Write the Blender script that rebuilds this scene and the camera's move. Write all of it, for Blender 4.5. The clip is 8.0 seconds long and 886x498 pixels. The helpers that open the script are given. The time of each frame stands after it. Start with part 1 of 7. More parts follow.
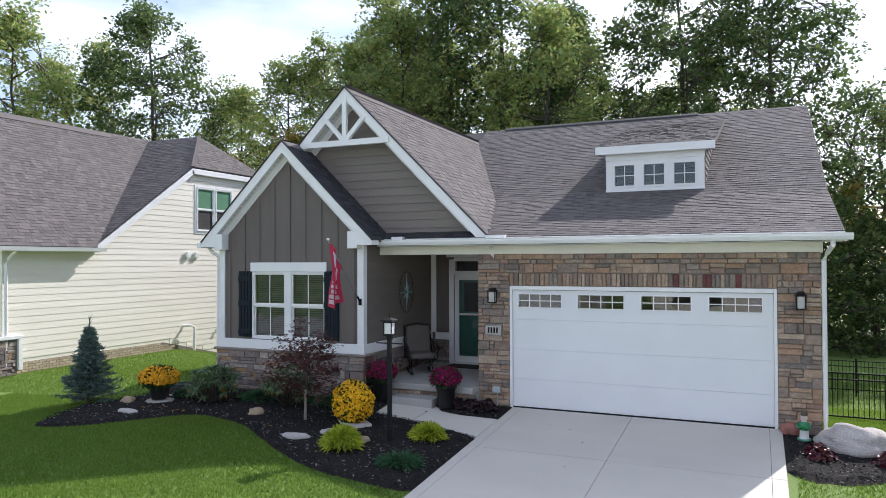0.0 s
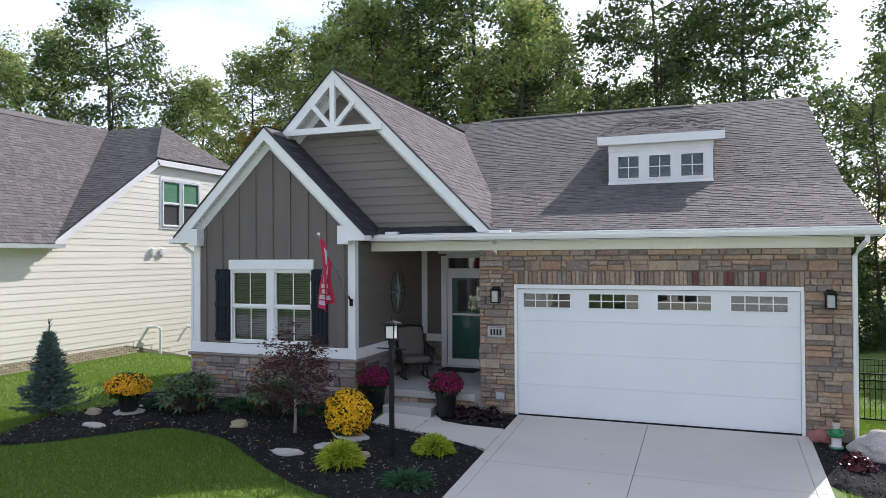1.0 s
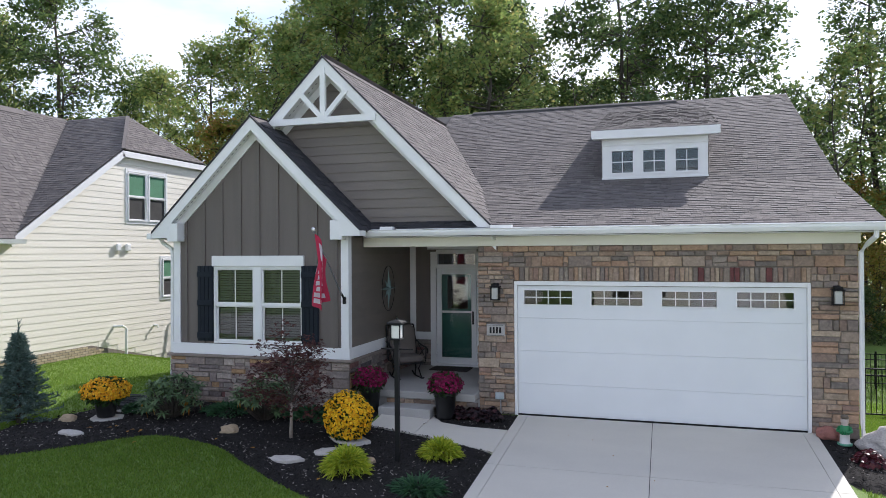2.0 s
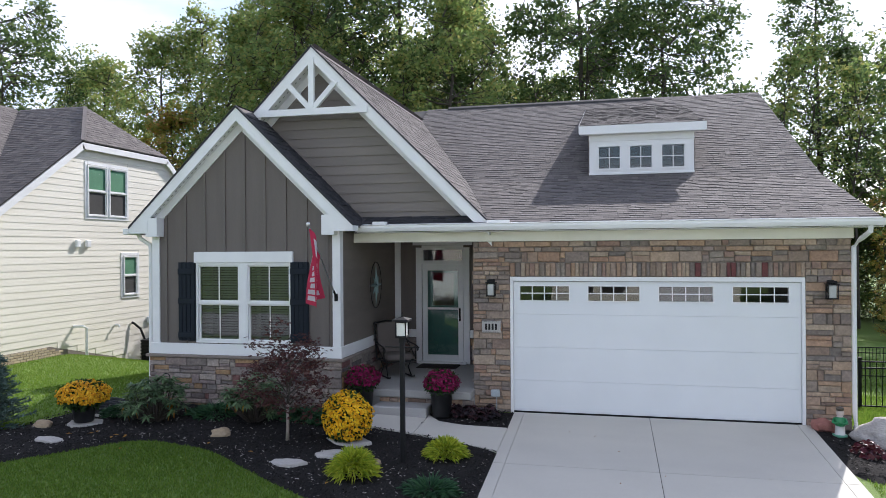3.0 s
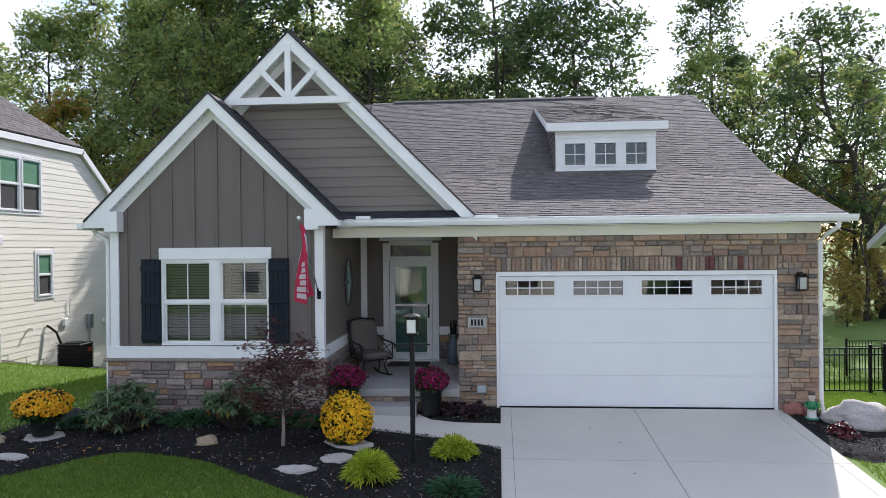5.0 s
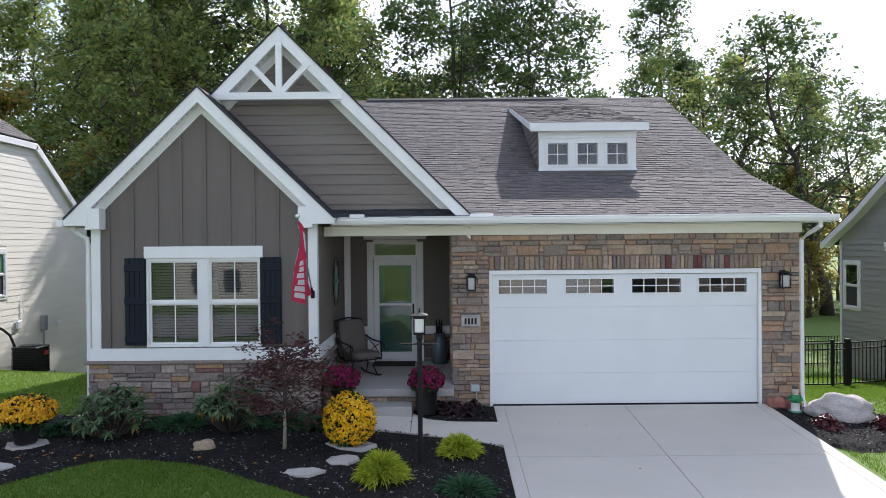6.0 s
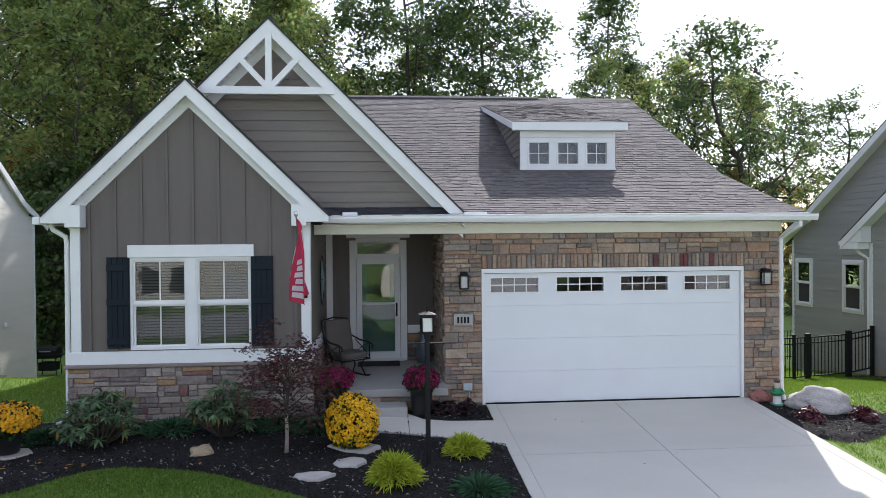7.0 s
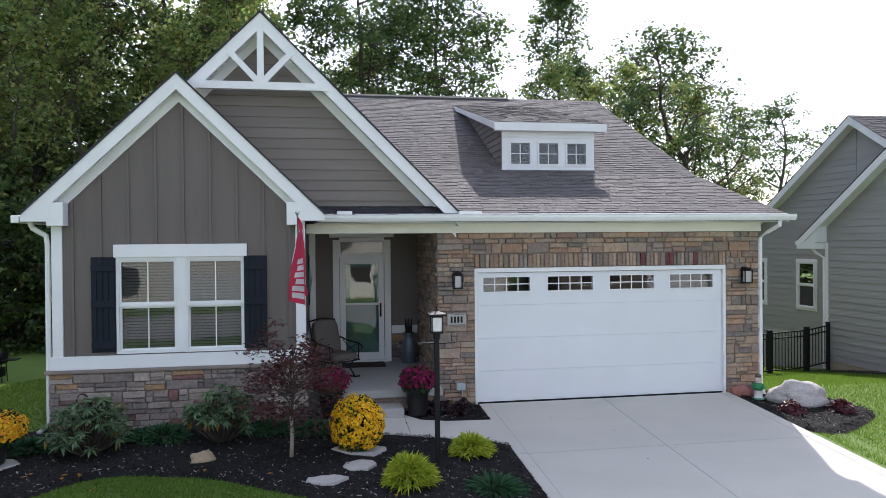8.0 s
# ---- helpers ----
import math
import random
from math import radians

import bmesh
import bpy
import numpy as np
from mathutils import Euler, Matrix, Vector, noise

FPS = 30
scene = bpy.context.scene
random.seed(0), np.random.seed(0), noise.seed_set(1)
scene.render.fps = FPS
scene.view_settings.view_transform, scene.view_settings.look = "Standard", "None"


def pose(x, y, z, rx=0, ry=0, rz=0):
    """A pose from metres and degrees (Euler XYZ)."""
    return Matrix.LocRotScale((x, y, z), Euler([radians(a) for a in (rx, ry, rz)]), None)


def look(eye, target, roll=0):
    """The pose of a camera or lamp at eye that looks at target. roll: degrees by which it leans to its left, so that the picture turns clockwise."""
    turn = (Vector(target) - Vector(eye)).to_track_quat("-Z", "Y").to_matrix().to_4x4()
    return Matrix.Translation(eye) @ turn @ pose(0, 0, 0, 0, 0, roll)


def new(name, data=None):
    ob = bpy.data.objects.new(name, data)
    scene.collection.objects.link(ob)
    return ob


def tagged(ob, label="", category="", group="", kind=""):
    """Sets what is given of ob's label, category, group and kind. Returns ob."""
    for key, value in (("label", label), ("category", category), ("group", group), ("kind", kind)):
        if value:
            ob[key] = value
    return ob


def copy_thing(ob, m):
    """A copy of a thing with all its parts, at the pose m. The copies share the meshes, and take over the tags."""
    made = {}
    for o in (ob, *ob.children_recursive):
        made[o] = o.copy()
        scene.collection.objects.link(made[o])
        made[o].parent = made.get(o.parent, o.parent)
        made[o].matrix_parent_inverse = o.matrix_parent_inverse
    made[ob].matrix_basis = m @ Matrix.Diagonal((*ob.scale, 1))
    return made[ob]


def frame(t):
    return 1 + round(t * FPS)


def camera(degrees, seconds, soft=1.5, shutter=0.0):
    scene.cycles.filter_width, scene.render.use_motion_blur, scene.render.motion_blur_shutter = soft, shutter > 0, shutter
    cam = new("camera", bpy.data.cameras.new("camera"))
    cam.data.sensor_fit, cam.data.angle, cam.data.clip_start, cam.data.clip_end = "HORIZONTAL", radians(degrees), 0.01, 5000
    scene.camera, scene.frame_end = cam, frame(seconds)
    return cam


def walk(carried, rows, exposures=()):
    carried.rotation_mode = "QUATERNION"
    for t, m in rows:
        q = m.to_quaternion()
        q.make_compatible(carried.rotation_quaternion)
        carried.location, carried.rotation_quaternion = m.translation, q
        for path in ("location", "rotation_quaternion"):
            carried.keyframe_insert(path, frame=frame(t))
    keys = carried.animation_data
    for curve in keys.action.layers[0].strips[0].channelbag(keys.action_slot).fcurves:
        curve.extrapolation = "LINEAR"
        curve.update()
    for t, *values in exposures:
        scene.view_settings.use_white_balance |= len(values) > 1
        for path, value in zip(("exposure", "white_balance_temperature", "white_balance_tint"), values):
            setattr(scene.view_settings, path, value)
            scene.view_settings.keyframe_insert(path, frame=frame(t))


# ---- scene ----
cam = camera(63.6, 8.0, 0.9)
PATH = [
    (0, (4.765, -14.235, 3.063), (3.957, -12.406, 3.095), -0.2),
    (0.5, (4.154, -13.756, 3.075), (3.396, -11.906, 3.101), -0.3),
    (1, (3.629, -13.486, 3.069), (2.921, -11.616, 3.091), -0.3),
    (1.5, (3.163, -13.361, 3.087), (2.511, -11.471, 3.102), -0.3),
    (3, (1.791, -13.276, 3.063), (1.34, -11.327, 3.062), -0.4),
    (3.5, (1.366, -13.279, 3.052), (0.987, -11.315, 3.047), -0.4),
    (4, (0.93, -13.299, 3.039), (0.621, -11.323, 3.031), -0.4),
    (4.5, (0.499, -13.317, 3.037), (0.266, -11.33, 3.028), -0.5),
    (6, (-0.853, -13.293, 3.032), (-0.853, -11.293, 3.018), -0.5),
    (6.5, (-1.322, -13.244, 3.022), (-1.242, -11.246, 3.007), -0.5),
    (7, (-1.801, -13.167, 3.035), (-1.636, -11.174, 3.016), -0.5),
    (7.5, (-2.283, -13.086, 3.027), (-2.033, -11.102, 3.009), -0.5),
    (8, (-2.757, -12.988, 3.023), (-2.427, -11.016, 3.004), -0.5),
]
walk(cam, [(t, look(eye, target, roll)) for t, eye, target, roll in PATH], [(0, 0.52, 6050, 16), (8, 0.60, 6050, 16)])
# world, sun and exposure
SUN_AZ, SUN_EL = 21.0, 38.0  # degrees from +y towards +x, and above the horizon
world = bpy.data.worlds.new("sky")
scene.world = world
world.use_nodes = True
wn, wl = world.node_tree.nodes, world.node_tree.links
wn.clear()
w_out, w_bg = wn.new("ShaderNodeOutputWorld"), wn.new("ShaderNodeBackground")
w_sky = wn.new("ShaderNodeTexSky")
w_sky.sky_type, w_sky.sun_disc = "NISHITA", False
w_sky.sun_elevation, w_sky.sun_rotation = radians(SUN_EL), radians(SUN_AZ)
w_sky.dust_density, w_sky.air_density = 1.0, 1.0
w_tc, w_map, w_noise, w_ramp = (wn.new("ShaderNodeTexCoord"), wn.new("ShaderNodeMapping"), wn.new("ShaderNodeTexNoise"), wn.new("ShaderNodeValToRGB"))
w_map.inputs["Scale"].default_value = (1.0, 1.0, 3.0)
w_noise.inputs["Scale"].default_value, w_noise.inputs["Detail"].default_value = 1.6, 7.0
w_ramp.color_ramp.elements[0].position, w_ramp.color_ramp.elements[1].position = 0.45, 0.68
w_ramp.color_ramp.elements[0].color = (0.05, 0.05, 0.05, 1)
w_mix = wn.new("ShaderNodeMix")
w_mix.data_type = "RGBA"
w_mix.inputs["B"].default_value = (9.2, 9.4, 9.7, 1)
wl.new(w_tc.outputs["Generated"], w_map.inputs["Vector"])
wl.new(w_map.outputs["Vector"], w_noise.inputs["Vector"])
wl.new(w_noise.outputs["Fac"], w_ramp.inputs["Fac"])
wl.new(w_ramp.outputs["Color"], w_mix.inputs["Factor"])
wl.new(w_sky.outputs["Color"], w_mix.inputs["A"])
wl.new(w_mix.outputs["Result"], w_bg.inputs["Color"])
w_bg.inputs["Strength"].default_value = 0.134
wl.new(w_bg.outputs["Background"], w_out.inputs["Surface"])

sun_data = bpy.data.lights.new("sun", "SUN")
sun_data.energy, sun_data.angle, sun_data.color = 4.2, radians(0.6), (1.0, 0.95, 0.86)
sun = new("sun", sun_data)
sun.matrix_world = look((0, 0, 30), (-math.sin(radians(SUN_AZ)) * math.cos(radians(SUN_EL)), -math.cos(radians(SUN_AZ)) * math.cos(radians(SUN_EL)), 30 - math.sin(radians(SUN_EL))))


# materials
def mat(name, c, rough=0.7, c2=None, scale=3.0, var=0.5, fine=70.0, grain=0.12, bump=0.2, rnd="", amt=0.2, metal=0.0, spec=0.5, stretch=(1, 1, 1), sheen=0.0, trans=0.0):
    """A surface of two tones at one scale, grain at a finer one, and a change of value from piece to piece."""
    m = bpy.data.materials.new(name)
    m.use_nodes = True
    n, l = m.node_tree.nodes, m.node_tree.links
    b = n["Principled BSDF"]
    tc, mp = n.new("ShaderNodeTexCoord"), n.new("ShaderNodeMapping")
    mp.inputs["Scale"].default_value = stretch
    l.new(tc.outputs["Object"], mp.inputs["Vector"])
    big, small = n.new("ShaderNodeTexNoise"), n.new("ShaderNodeTexNoise")
    big.inputs["Scale"].default_value, big.inputs["Detail"].default_value = scale, 5
    small.inputs["Scale"].default_value, small.inputs["Detail"].default_value = fine, 3
    l.new(mp.outputs["Vector"], big.inputs["Vector"])
    l.new(mp.outputs["Vector"], small.inputs["Vector"])
    c2 = c2 or tuple(x * 0.8 for x in c)
    rg = n.new("ShaderNodeMapRange")
    rg.inputs["From Min"].default_value, rg.inputs["From Max"].default_value = 0.5 - var * 0.4, 0.5 + var * 0.4
    l.new(big.outputs["Fac"], rg.inputs["Value"])
    mx = n.new("ShaderNodeMix")
    mx.data_type = "RGBA"
    mx.inputs["A"].default_value, mx.inputs["B"].default_value = (*c, 1), (*c2, 1)
    l.new(rg.outputs["Result"], mx.inputs["Factor"])
    g = n.new("ShaderNodeMapRange")
    g.inputs["From Min"].default_value, g.inputs["From Max"].default_value = 0.25, 0.75
    g.inputs["To Min"].default_value, g.inputs["To Max"].default_value = 1 - grain, 1 + grain
    l.new(small.outputs["Fac"], g.inputs["Value"])
    val = g.outputs["Result"]
    if rnd:
        src = n.new("ShaderNodeObjectInfo") if rnd == "object" else n.new("ShaderNodeNewGeometry")
        r = n.new("ShaderNodeMapRange")
        r.inputs["To Min"].default_value, r.inputs["To Max"].default_value = 1 - amt, 1 + amt
        l.new(src.outputs["Random" if rnd == "object" else "Random Per Island"], r.inputs["Value"])
        mul = n.new("ShaderNodeMath")
        mul.operation = "MULTIPLY"
        l.new(val, mul.inputs[0])
        l.new(r.outputs["Result"], mul.inputs[1])
        val = mul.outputs["Value"]
    hsv = n.new("ShaderNodeHueSaturation")
    l.new(mx.outputs["Result"], hsv.inputs["Color"])
    l.new(val, hsv.inputs["Value"])
    l.new(hsv.outputs["Color"], b.inputs["Base Color"])
    b.inputs["Roughness"].default_value, b.inputs["Metallic"].default_value = rough, metal
    b.inputs["Specular IOR Level"].default_value = spec
    if bump:
        bp = n.new("ShaderNodeBump")
        bp.inputs["Strength"].default_value, bp.inputs["Distance"].default_value = bump, 0.01
        l.new(small.outputs["Fac"], bp.inputs["Height"])
        l.new(bp.outputs["Normal"], b.inputs["Normal"])
    if trans:
        t = n.new("ShaderNodeBsdfTranslucent")
        ms = n.new("ShaderNodeMixShader")
        ms.inputs["Fac"].default_value = trans
        l.new(hsv.outputs["Color"], t.inputs["Color"])
        l.new(b.outputs["BSDF"], ms.inputs[1])
        l.new(t.outputs["BSDF"], ms.inputs[2])
        l.new(ms.outputs["Shader"], n["Material Output"].inputs["Surface"])
    return m


def palette(name, colours, rough=0.85, src="object", fine=35.0, bump=0.7, spread=0.35, trans=0.0, spec=0.3):
    """Each piece takes one of several colours by chance, with blotches and grain over it."""
    m = mat(name, (1, 1, 1), rough, scale=7.0, var=0.9, fine=fine, grain=spread * 0.6, bump=bump, rnd=src, amt=0.12, trans=trans, spec=spec)
    n, l = m.node_tree.nodes, m.node_tree.links
    info = n.new("ShaderNodeObjectInfo") if src == "object" else n.new("ShaderNodeNewGeometry")
    ramp = n.new("ShaderNodeValToRGB")
    ramp.color_ramp.interpolation = "CONSTANT"
    for i, c in enumerate(colours):
        e = ramp.color_ramp.elements[0] if i == 0 else ramp.color_ramp.elements.new(i / len(colours))
        e.position, e.color = i / len(colours), (*c, 1)
    scr = n.new("ShaderNodeMath")
    scr.operation = "FRACT"
    k = n.new("ShaderNodeMath")
    k.operation = "MULTIPLY"
    k.inputs[1].default_value = 7.31
    l.new(info.outputs["Random" if src == "object" else "Random Per Island"], k.inputs[0])
    l.new(k.outputs["Value"], scr.inputs[0])
    l.new(scr.outputs["Value"], ramp.inputs["Fac"])
    mx = next(x for x in n if x.bl_idname == "ShaderNodeMix")
    dark = n.new("ShaderNodeMix")
    dark.data_type, dark.blend_type = "RGBA", "MULTIPLY"
    dark.inputs["Factor"].default_value = 1.0
    dark.inputs["B"].default_value = (1 - spread, 1 - spread, 1 - spread, 1)
    l.new(ramp.outputs["Color"], dark.inputs["A"])
    l.new(ramp.outputs["Color"], mx.inputs["A"])
    l.new(dark.outputs["Result"], mx.inputs["B"])
    return m


def glass(name, tint=(0.9, 0.95, 0.95), ior=1.5):
    m = bpy.data.materials.new(name)
    m.use_nodes = True
    n, l = m.node_tree.nodes, m.node_tree.links
    n.remove(n["Principled BSDF"])
    tr, gl, fr, ms = n.new("ShaderNodeBsdfTransparent"), n.new("ShaderNodeBsdfGlossy"), n.new("ShaderNodeFresnel"), n.new("ShaderNodeMixShader")
    tr.inputs["Color"].default_value = (*tint, 1)
    gl.inputs["Roughness"].default_value = 0.0
    fr.inputs["IOR"].default_value = ior
    nz, bp, tc = n.new("ShaderNodeTexNoise"), n.new("ShaderNodeBump"), n.new("ShaderNodeTexCoord")
    nz.inputs["Scale"].default_value = 1.6
    bp.inputs["Strength"].default_value, bp.inputs["Distance"].default_value = 0.12, 0.02
    l.new(tc.outputs["Object"], nz.inputs["Vector"])
    l.new(nz.outputs["Fac"], bp.inputs["Height"])
    l.new(bp.outputs["Normal"], gl.inputs["Normal"])
    l.new(fr.outputs["Fac"], ms.inputs["Fac"])
    l.new(tr.outputs["BSDF"], ms.inputs[1])
    l.new(gl.outputs["BSDF"], ms.inputs[2])
    l.new(ms.outputs["Shader"], n["Material Output"].inputs["Surface"])
    return m


WHITE = mat("white_trim_paint", (0.80, 0.80, 0.79), 0.45, (0.74, 0.74, 0.73), 2.0, grain=0.03, bump=0.05)
DOORWHITE = mat("garage_door_steel", (0.74, 0.755, 0.76), 0.42, (0.70, 0.715, 0.72), 1.2, fine=180, grain=0.03, bump=0.12)
CREAM = mat("cream_frieze_paint", (0.78, 0.76, 0.66), 0.5, (0.72, 0.70, 0.60), 2.0, grain=0.03, bump=0.05)
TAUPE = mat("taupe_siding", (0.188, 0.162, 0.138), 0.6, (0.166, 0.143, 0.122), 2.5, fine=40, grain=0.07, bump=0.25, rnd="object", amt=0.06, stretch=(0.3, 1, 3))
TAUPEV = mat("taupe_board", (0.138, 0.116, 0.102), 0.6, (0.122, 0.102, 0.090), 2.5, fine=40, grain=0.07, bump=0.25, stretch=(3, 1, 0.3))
SIDE_L = mat("cream_lap_siding", (0.80, 0.76, 0.66), 0.55, (0.76, 0.72, 0.62), 2.0, fine=40, grain=0.05, bump=0.2, rnd="object", amt=0.03, stretch=(1, 0.3, 3))
SIDE_R = mat("grey_green_lap_siding", (0.335, 0.33, 0.312), 0.55, (0.30, 0.296, 0.28), 2.0, fine=40, grain=0.05, bump=0.2, rnd="object", amt=0.04, stretch=(1, 0.3, 3))
SHINGLE_TONES = [(0.143, 0.128, 0.123), (0.125, 0.113, 0.109), (0.156, 0.139, 0.132), (0.135, 0.121, 0.117), (0.147, 0.133, 0.128), (0.113, 0.102, 0.099), (0.139, 0.124, 0.118), (0.160, 0.143, 0.137)]
SHINGLE = palette("asphalt_shingle", SHINGLE_TONES, 0.92, "island", 130, 0.5, 0.2)
SHINGLE_P = palette("asphalt_shingle_piece", SHINGLE_TONES, 0.92, "object", 130, 0.5, 0.2)
# the roof shingle darkened by painted-in shade, for front gable, skirt and edge strips
SHINGLE_SHADED = palette("shaded_shingle", [(0.050, 0.050, 0.055), (0.040, 0.040, 0.045), (0.062, 0.060, 0.064)], 0.95, "island", 130, 0.4, 0.2)
SHINGLE_SHADED_P = palette("shaded_shingle_piece", [(0.050, 0.050, 0.055), (0.040, 0.040, 0.045), (0.062, 0.060, 0.064)], 0.95, "object", 130, 0.4, 0.2)
FELT = mat("roof_underlay", (0.05, 0.048, 0.047), 0.95, bump=0.1)
STONE = palette("ledge_stone", [(0.399, 0.285, 0.209), (0.304, 0.245, 0.199), (0.441, 0.325, 0.233), (0.257, 0.210, 0.179), (0.347, 0.260, 0.199), (0.420, 0.270, 0.184), (0.315, 0.265, 0.223), (0.284, 0.205, 0.160), (0.462, 0.350, 0.257), (0.336, 0.225, 0.175), (0.367, 0.285, 0.223), (0.294, 0.235, 0.199), (0.430, 0.290, 0.194), (0.24, 0.205, 0.18), (0.42, 0.285, 0.19), (0.46, 0.36, 0.27)], 0.9, "object", 22, 0.9, 0.42)
STONE_B = palette("ledge_stone_base", [(0.35, 0.275, 0.235), (0.28, 0.235, 0.21), (0.40, 0.325, 0.275), (0.22, 0.18, 0.165), (0.31, 0.25, 0.22), (0.42, 0.27, 0.15), (0.29, 0.255, 0.23), (0.24, 0.125, 0.11), (0.44, 0.37, 0.32), (0.17, 0.145, 0.14), (0.39, 0.335, 0.29), (0.33, 0.265, 0.235), (0.30, 0.24, 0.22)], 0.9, "object", 22, 0.9, 0.42)
MORTAR = mat("mortar", (0.215, 0.185, 0.155), 0.95, grain=0.2, bump=0.5)
REDSTONE = mat("red_stone", (0.17, 0.055, 0.05), 0.85, (0.11, 0.04, 0.04), 8, grain=0.2, bump=0.8)
CAPSTONE = mat("stone_sill", (0.25, 0.205, 0.17), 0.85, (0.19, 0.16, 0.14), 4, grain=0.15, bump=0.6)
CONCRETE = mat("concrete", (0.61, 0.575, 0.505), 0.8, (0.51, 0.48, 0.425), 1.1, 0.9, fine=90, grain=0.06, bump=0.15, stretch=(0.55, 1, 1))
CONCRETE_D = mat("porch_concrete", (0.40, 0.39, 0.37), 0.8, (0.34, 0.33, 0.31), 1.5, 0.9, fine=90, grain=0.08, bump=0.2)
NAVY = mat("navy_shutter", (0.008, 0.013, 0.021), 0.6, (0.006, 0.010, 0.017), 4, fine=60, grain=0.1, bump=0.2, spec=0.25)
BLACK = mat("black_metal", (0.010, 0.010, 0.011), 0.6, grain=0.1, bump=0.1, spec=0.25)
# near-black for insides of houses, their lack of light put into the colour
DARK = mat("unlit_interior", (0.05, 0.048, 0.045), 0.9)
# white slats, with the dimness of the room put into their grey
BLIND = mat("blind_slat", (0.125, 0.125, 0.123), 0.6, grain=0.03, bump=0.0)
TEAL = mat("green_door_paint", (0.06, 0.20, 0.155), 0.45, grain=0.05, bump=0.1)
GLASS = glass("window_glass", ior=1.85)
GLASS_D = glass("door_glass", (0.75, 0.8, 0.8), ior=1.95)
GLASS_N = glass("side_window_glass", (0.92, 0.96, 0.95), ior=1.12)
SLOT = mat("vent_slot", (0.22, 0.22, 0.22), 0.8)
GRASS = mat("lawn_soil_and_grass", (0.135, 0.212, 0.030), 0.9, (0.105, 0.172, 0.025), 0.7, 0.9, fine=45, grain=0.35, bump=0.8)
BLADE = palette("grass_blade", [(0.145, 0.245, 0.030), (0.170, 0.280, 0.038), (0.118, 0.208, 0.027), (0.210, 0.290, 0.050), (0.150, 0.250, 0.036)], 0.7, "island", 20, 0.0, 0.15, 0.58)
MULCH = mat("dark_bark_mulch", (0.027, 0.025, 0.024), 0.95, (0.017, 0.0155, 0.015), 9, 0.9, fine=55, grain=0.6, bump=1.0, spec=0.12)


# builders
class Geo:
    """Vertices and faces of one mesh."""

    def __init__(self):
        self.v, self.f = [], []

    def add(self, verts, faces):
        o = len(self.v)
        self.v += [tuple(p) for p in verts]
        self.f += [tuple(i + o for i in f) for f in faces]
        return self

    def box(self, a, b, ch=0.0):
        """A box from corner a to corner b, its edges cut by ch."""
        (x0, y0, z0), (x1, y1, z1) = a, b
        if not ch:
            return self.add([(x, y, z) for z in (z0, z1) for y in (y0, y1) for x in (x0, x1)],
                            [(0, 2, 3, 1), (4, 5, 7, 6), (0, 1, 5, 4), (2, 6, 7, 3), (0, 4, 6, 2), (1, 3, 7, 5)])
        vs, ix = [], {}
        for sx in (0, 1):
            for sy in (0, 1):
                for sz in (0, 1):
                    cx, cy, cz = (x0, x1)[sx], (y0, y1)[sy], (z0, z1)[sz]
                    dx, dy, dz = (ch, -ch)[sx], (ch, -ch)[sy], (ch, -ch)[sz]
                    for k, p in enumerate(((cx, cy + dy, cz + dz), (cx + dx, cy, cz + dz), (cx + dx, cy + dy, cz))):
                        ix[sx, sy, sz, k] = len(vs)
                        vs.append(p)
        fs = []
        for k in range(3):
            b1, c1 = [(1, 2), (0, 2), (0, 1)][k]
            for s in (0, 1):
                e = []
                for p, q in ((0, 0), (1, 0), (1, 1), (0, 1)):
                    key = [0, 0, 0]
                    key[k], key[b1], key[c1] = s, p, q
                    e.append(ix[(*key, k)])
                fs.append(tuple(e))
        for a1 in range(3):
            b1, c1 = [(1, 2), (0, 2), (0, 1)][a1]
            for p in (0, 1):
                for q in (0, 1):
                    e = []
                    for s, k in ((0, b1), (1, b1), (1, c1), (0, c1)):
                        key = [0, 0, 0]
                        key[a1], key[b1], key[c1] = s, p, q
                        e.append(ix[(*key, k)])
                    fs.append(tuple(e))
        for sx in (0, 1):
            for sy in (0, 1):
                for sz in (0, 1):
                    fs.append(tuple(ix[sx, sy, sz, k] for k in range(3)))
        return self.add(vs, fs)

    def prism(self, poly, axis, a, b):
        """A polygon of two coordinates drawn out along the axis from a to b."""
        def at(p, d):
            q = list(p)
            q.insert(axis, d)
            return q
        n = len(poly)
        return self.add([at(p, a) for p in poly] + [at(p, b) for p in poly],
                        [tuple(range(n))[::-1], tuple(range(n, 2 * n))] + [(i, (i + 1) % n, n + (i + 1) % n, n + i) for i in range(n)])

    def tube(self, pts, r, sides=8, cap=True):
        """A round bar along the points, with one radius or one a point."""
        pts = [Vector(p) for p in pts]
        rs = r if isinstance(r, (list, tuple)) else [r] * len(pts)
        vs, fs, n = [], [], len(pts)
        for i, p in enumerate(pts):
            d = (pts[min(i + 1, n - 1)] - pts[max(i - 1, 0)]).normalized()
            s = d.cross(Vector((0, 0, 1)) if abs(d.z) < 0.95 else Vector((1, 0, 0))).normalized()
            u = s.cross(d)
            vs += [p + rs[i] * (math.cos(k * math.tau / sides) * s + math.sin(k * math.tau / sides) * u) for k in range(sides)]
        for i in range(n - 1):
            fs += [(i * sides + k, i * sides + (k + 1) % sides, (i + 1) * sides + (k + 1) % sides, (i + 1) * sides + k) for k in range(sides)]
        if cap:
            fs += [tuple(range(sides))[::-1], tuple(range((n - 1) * sides, n * sides))]
        return self.add(vs, fs)

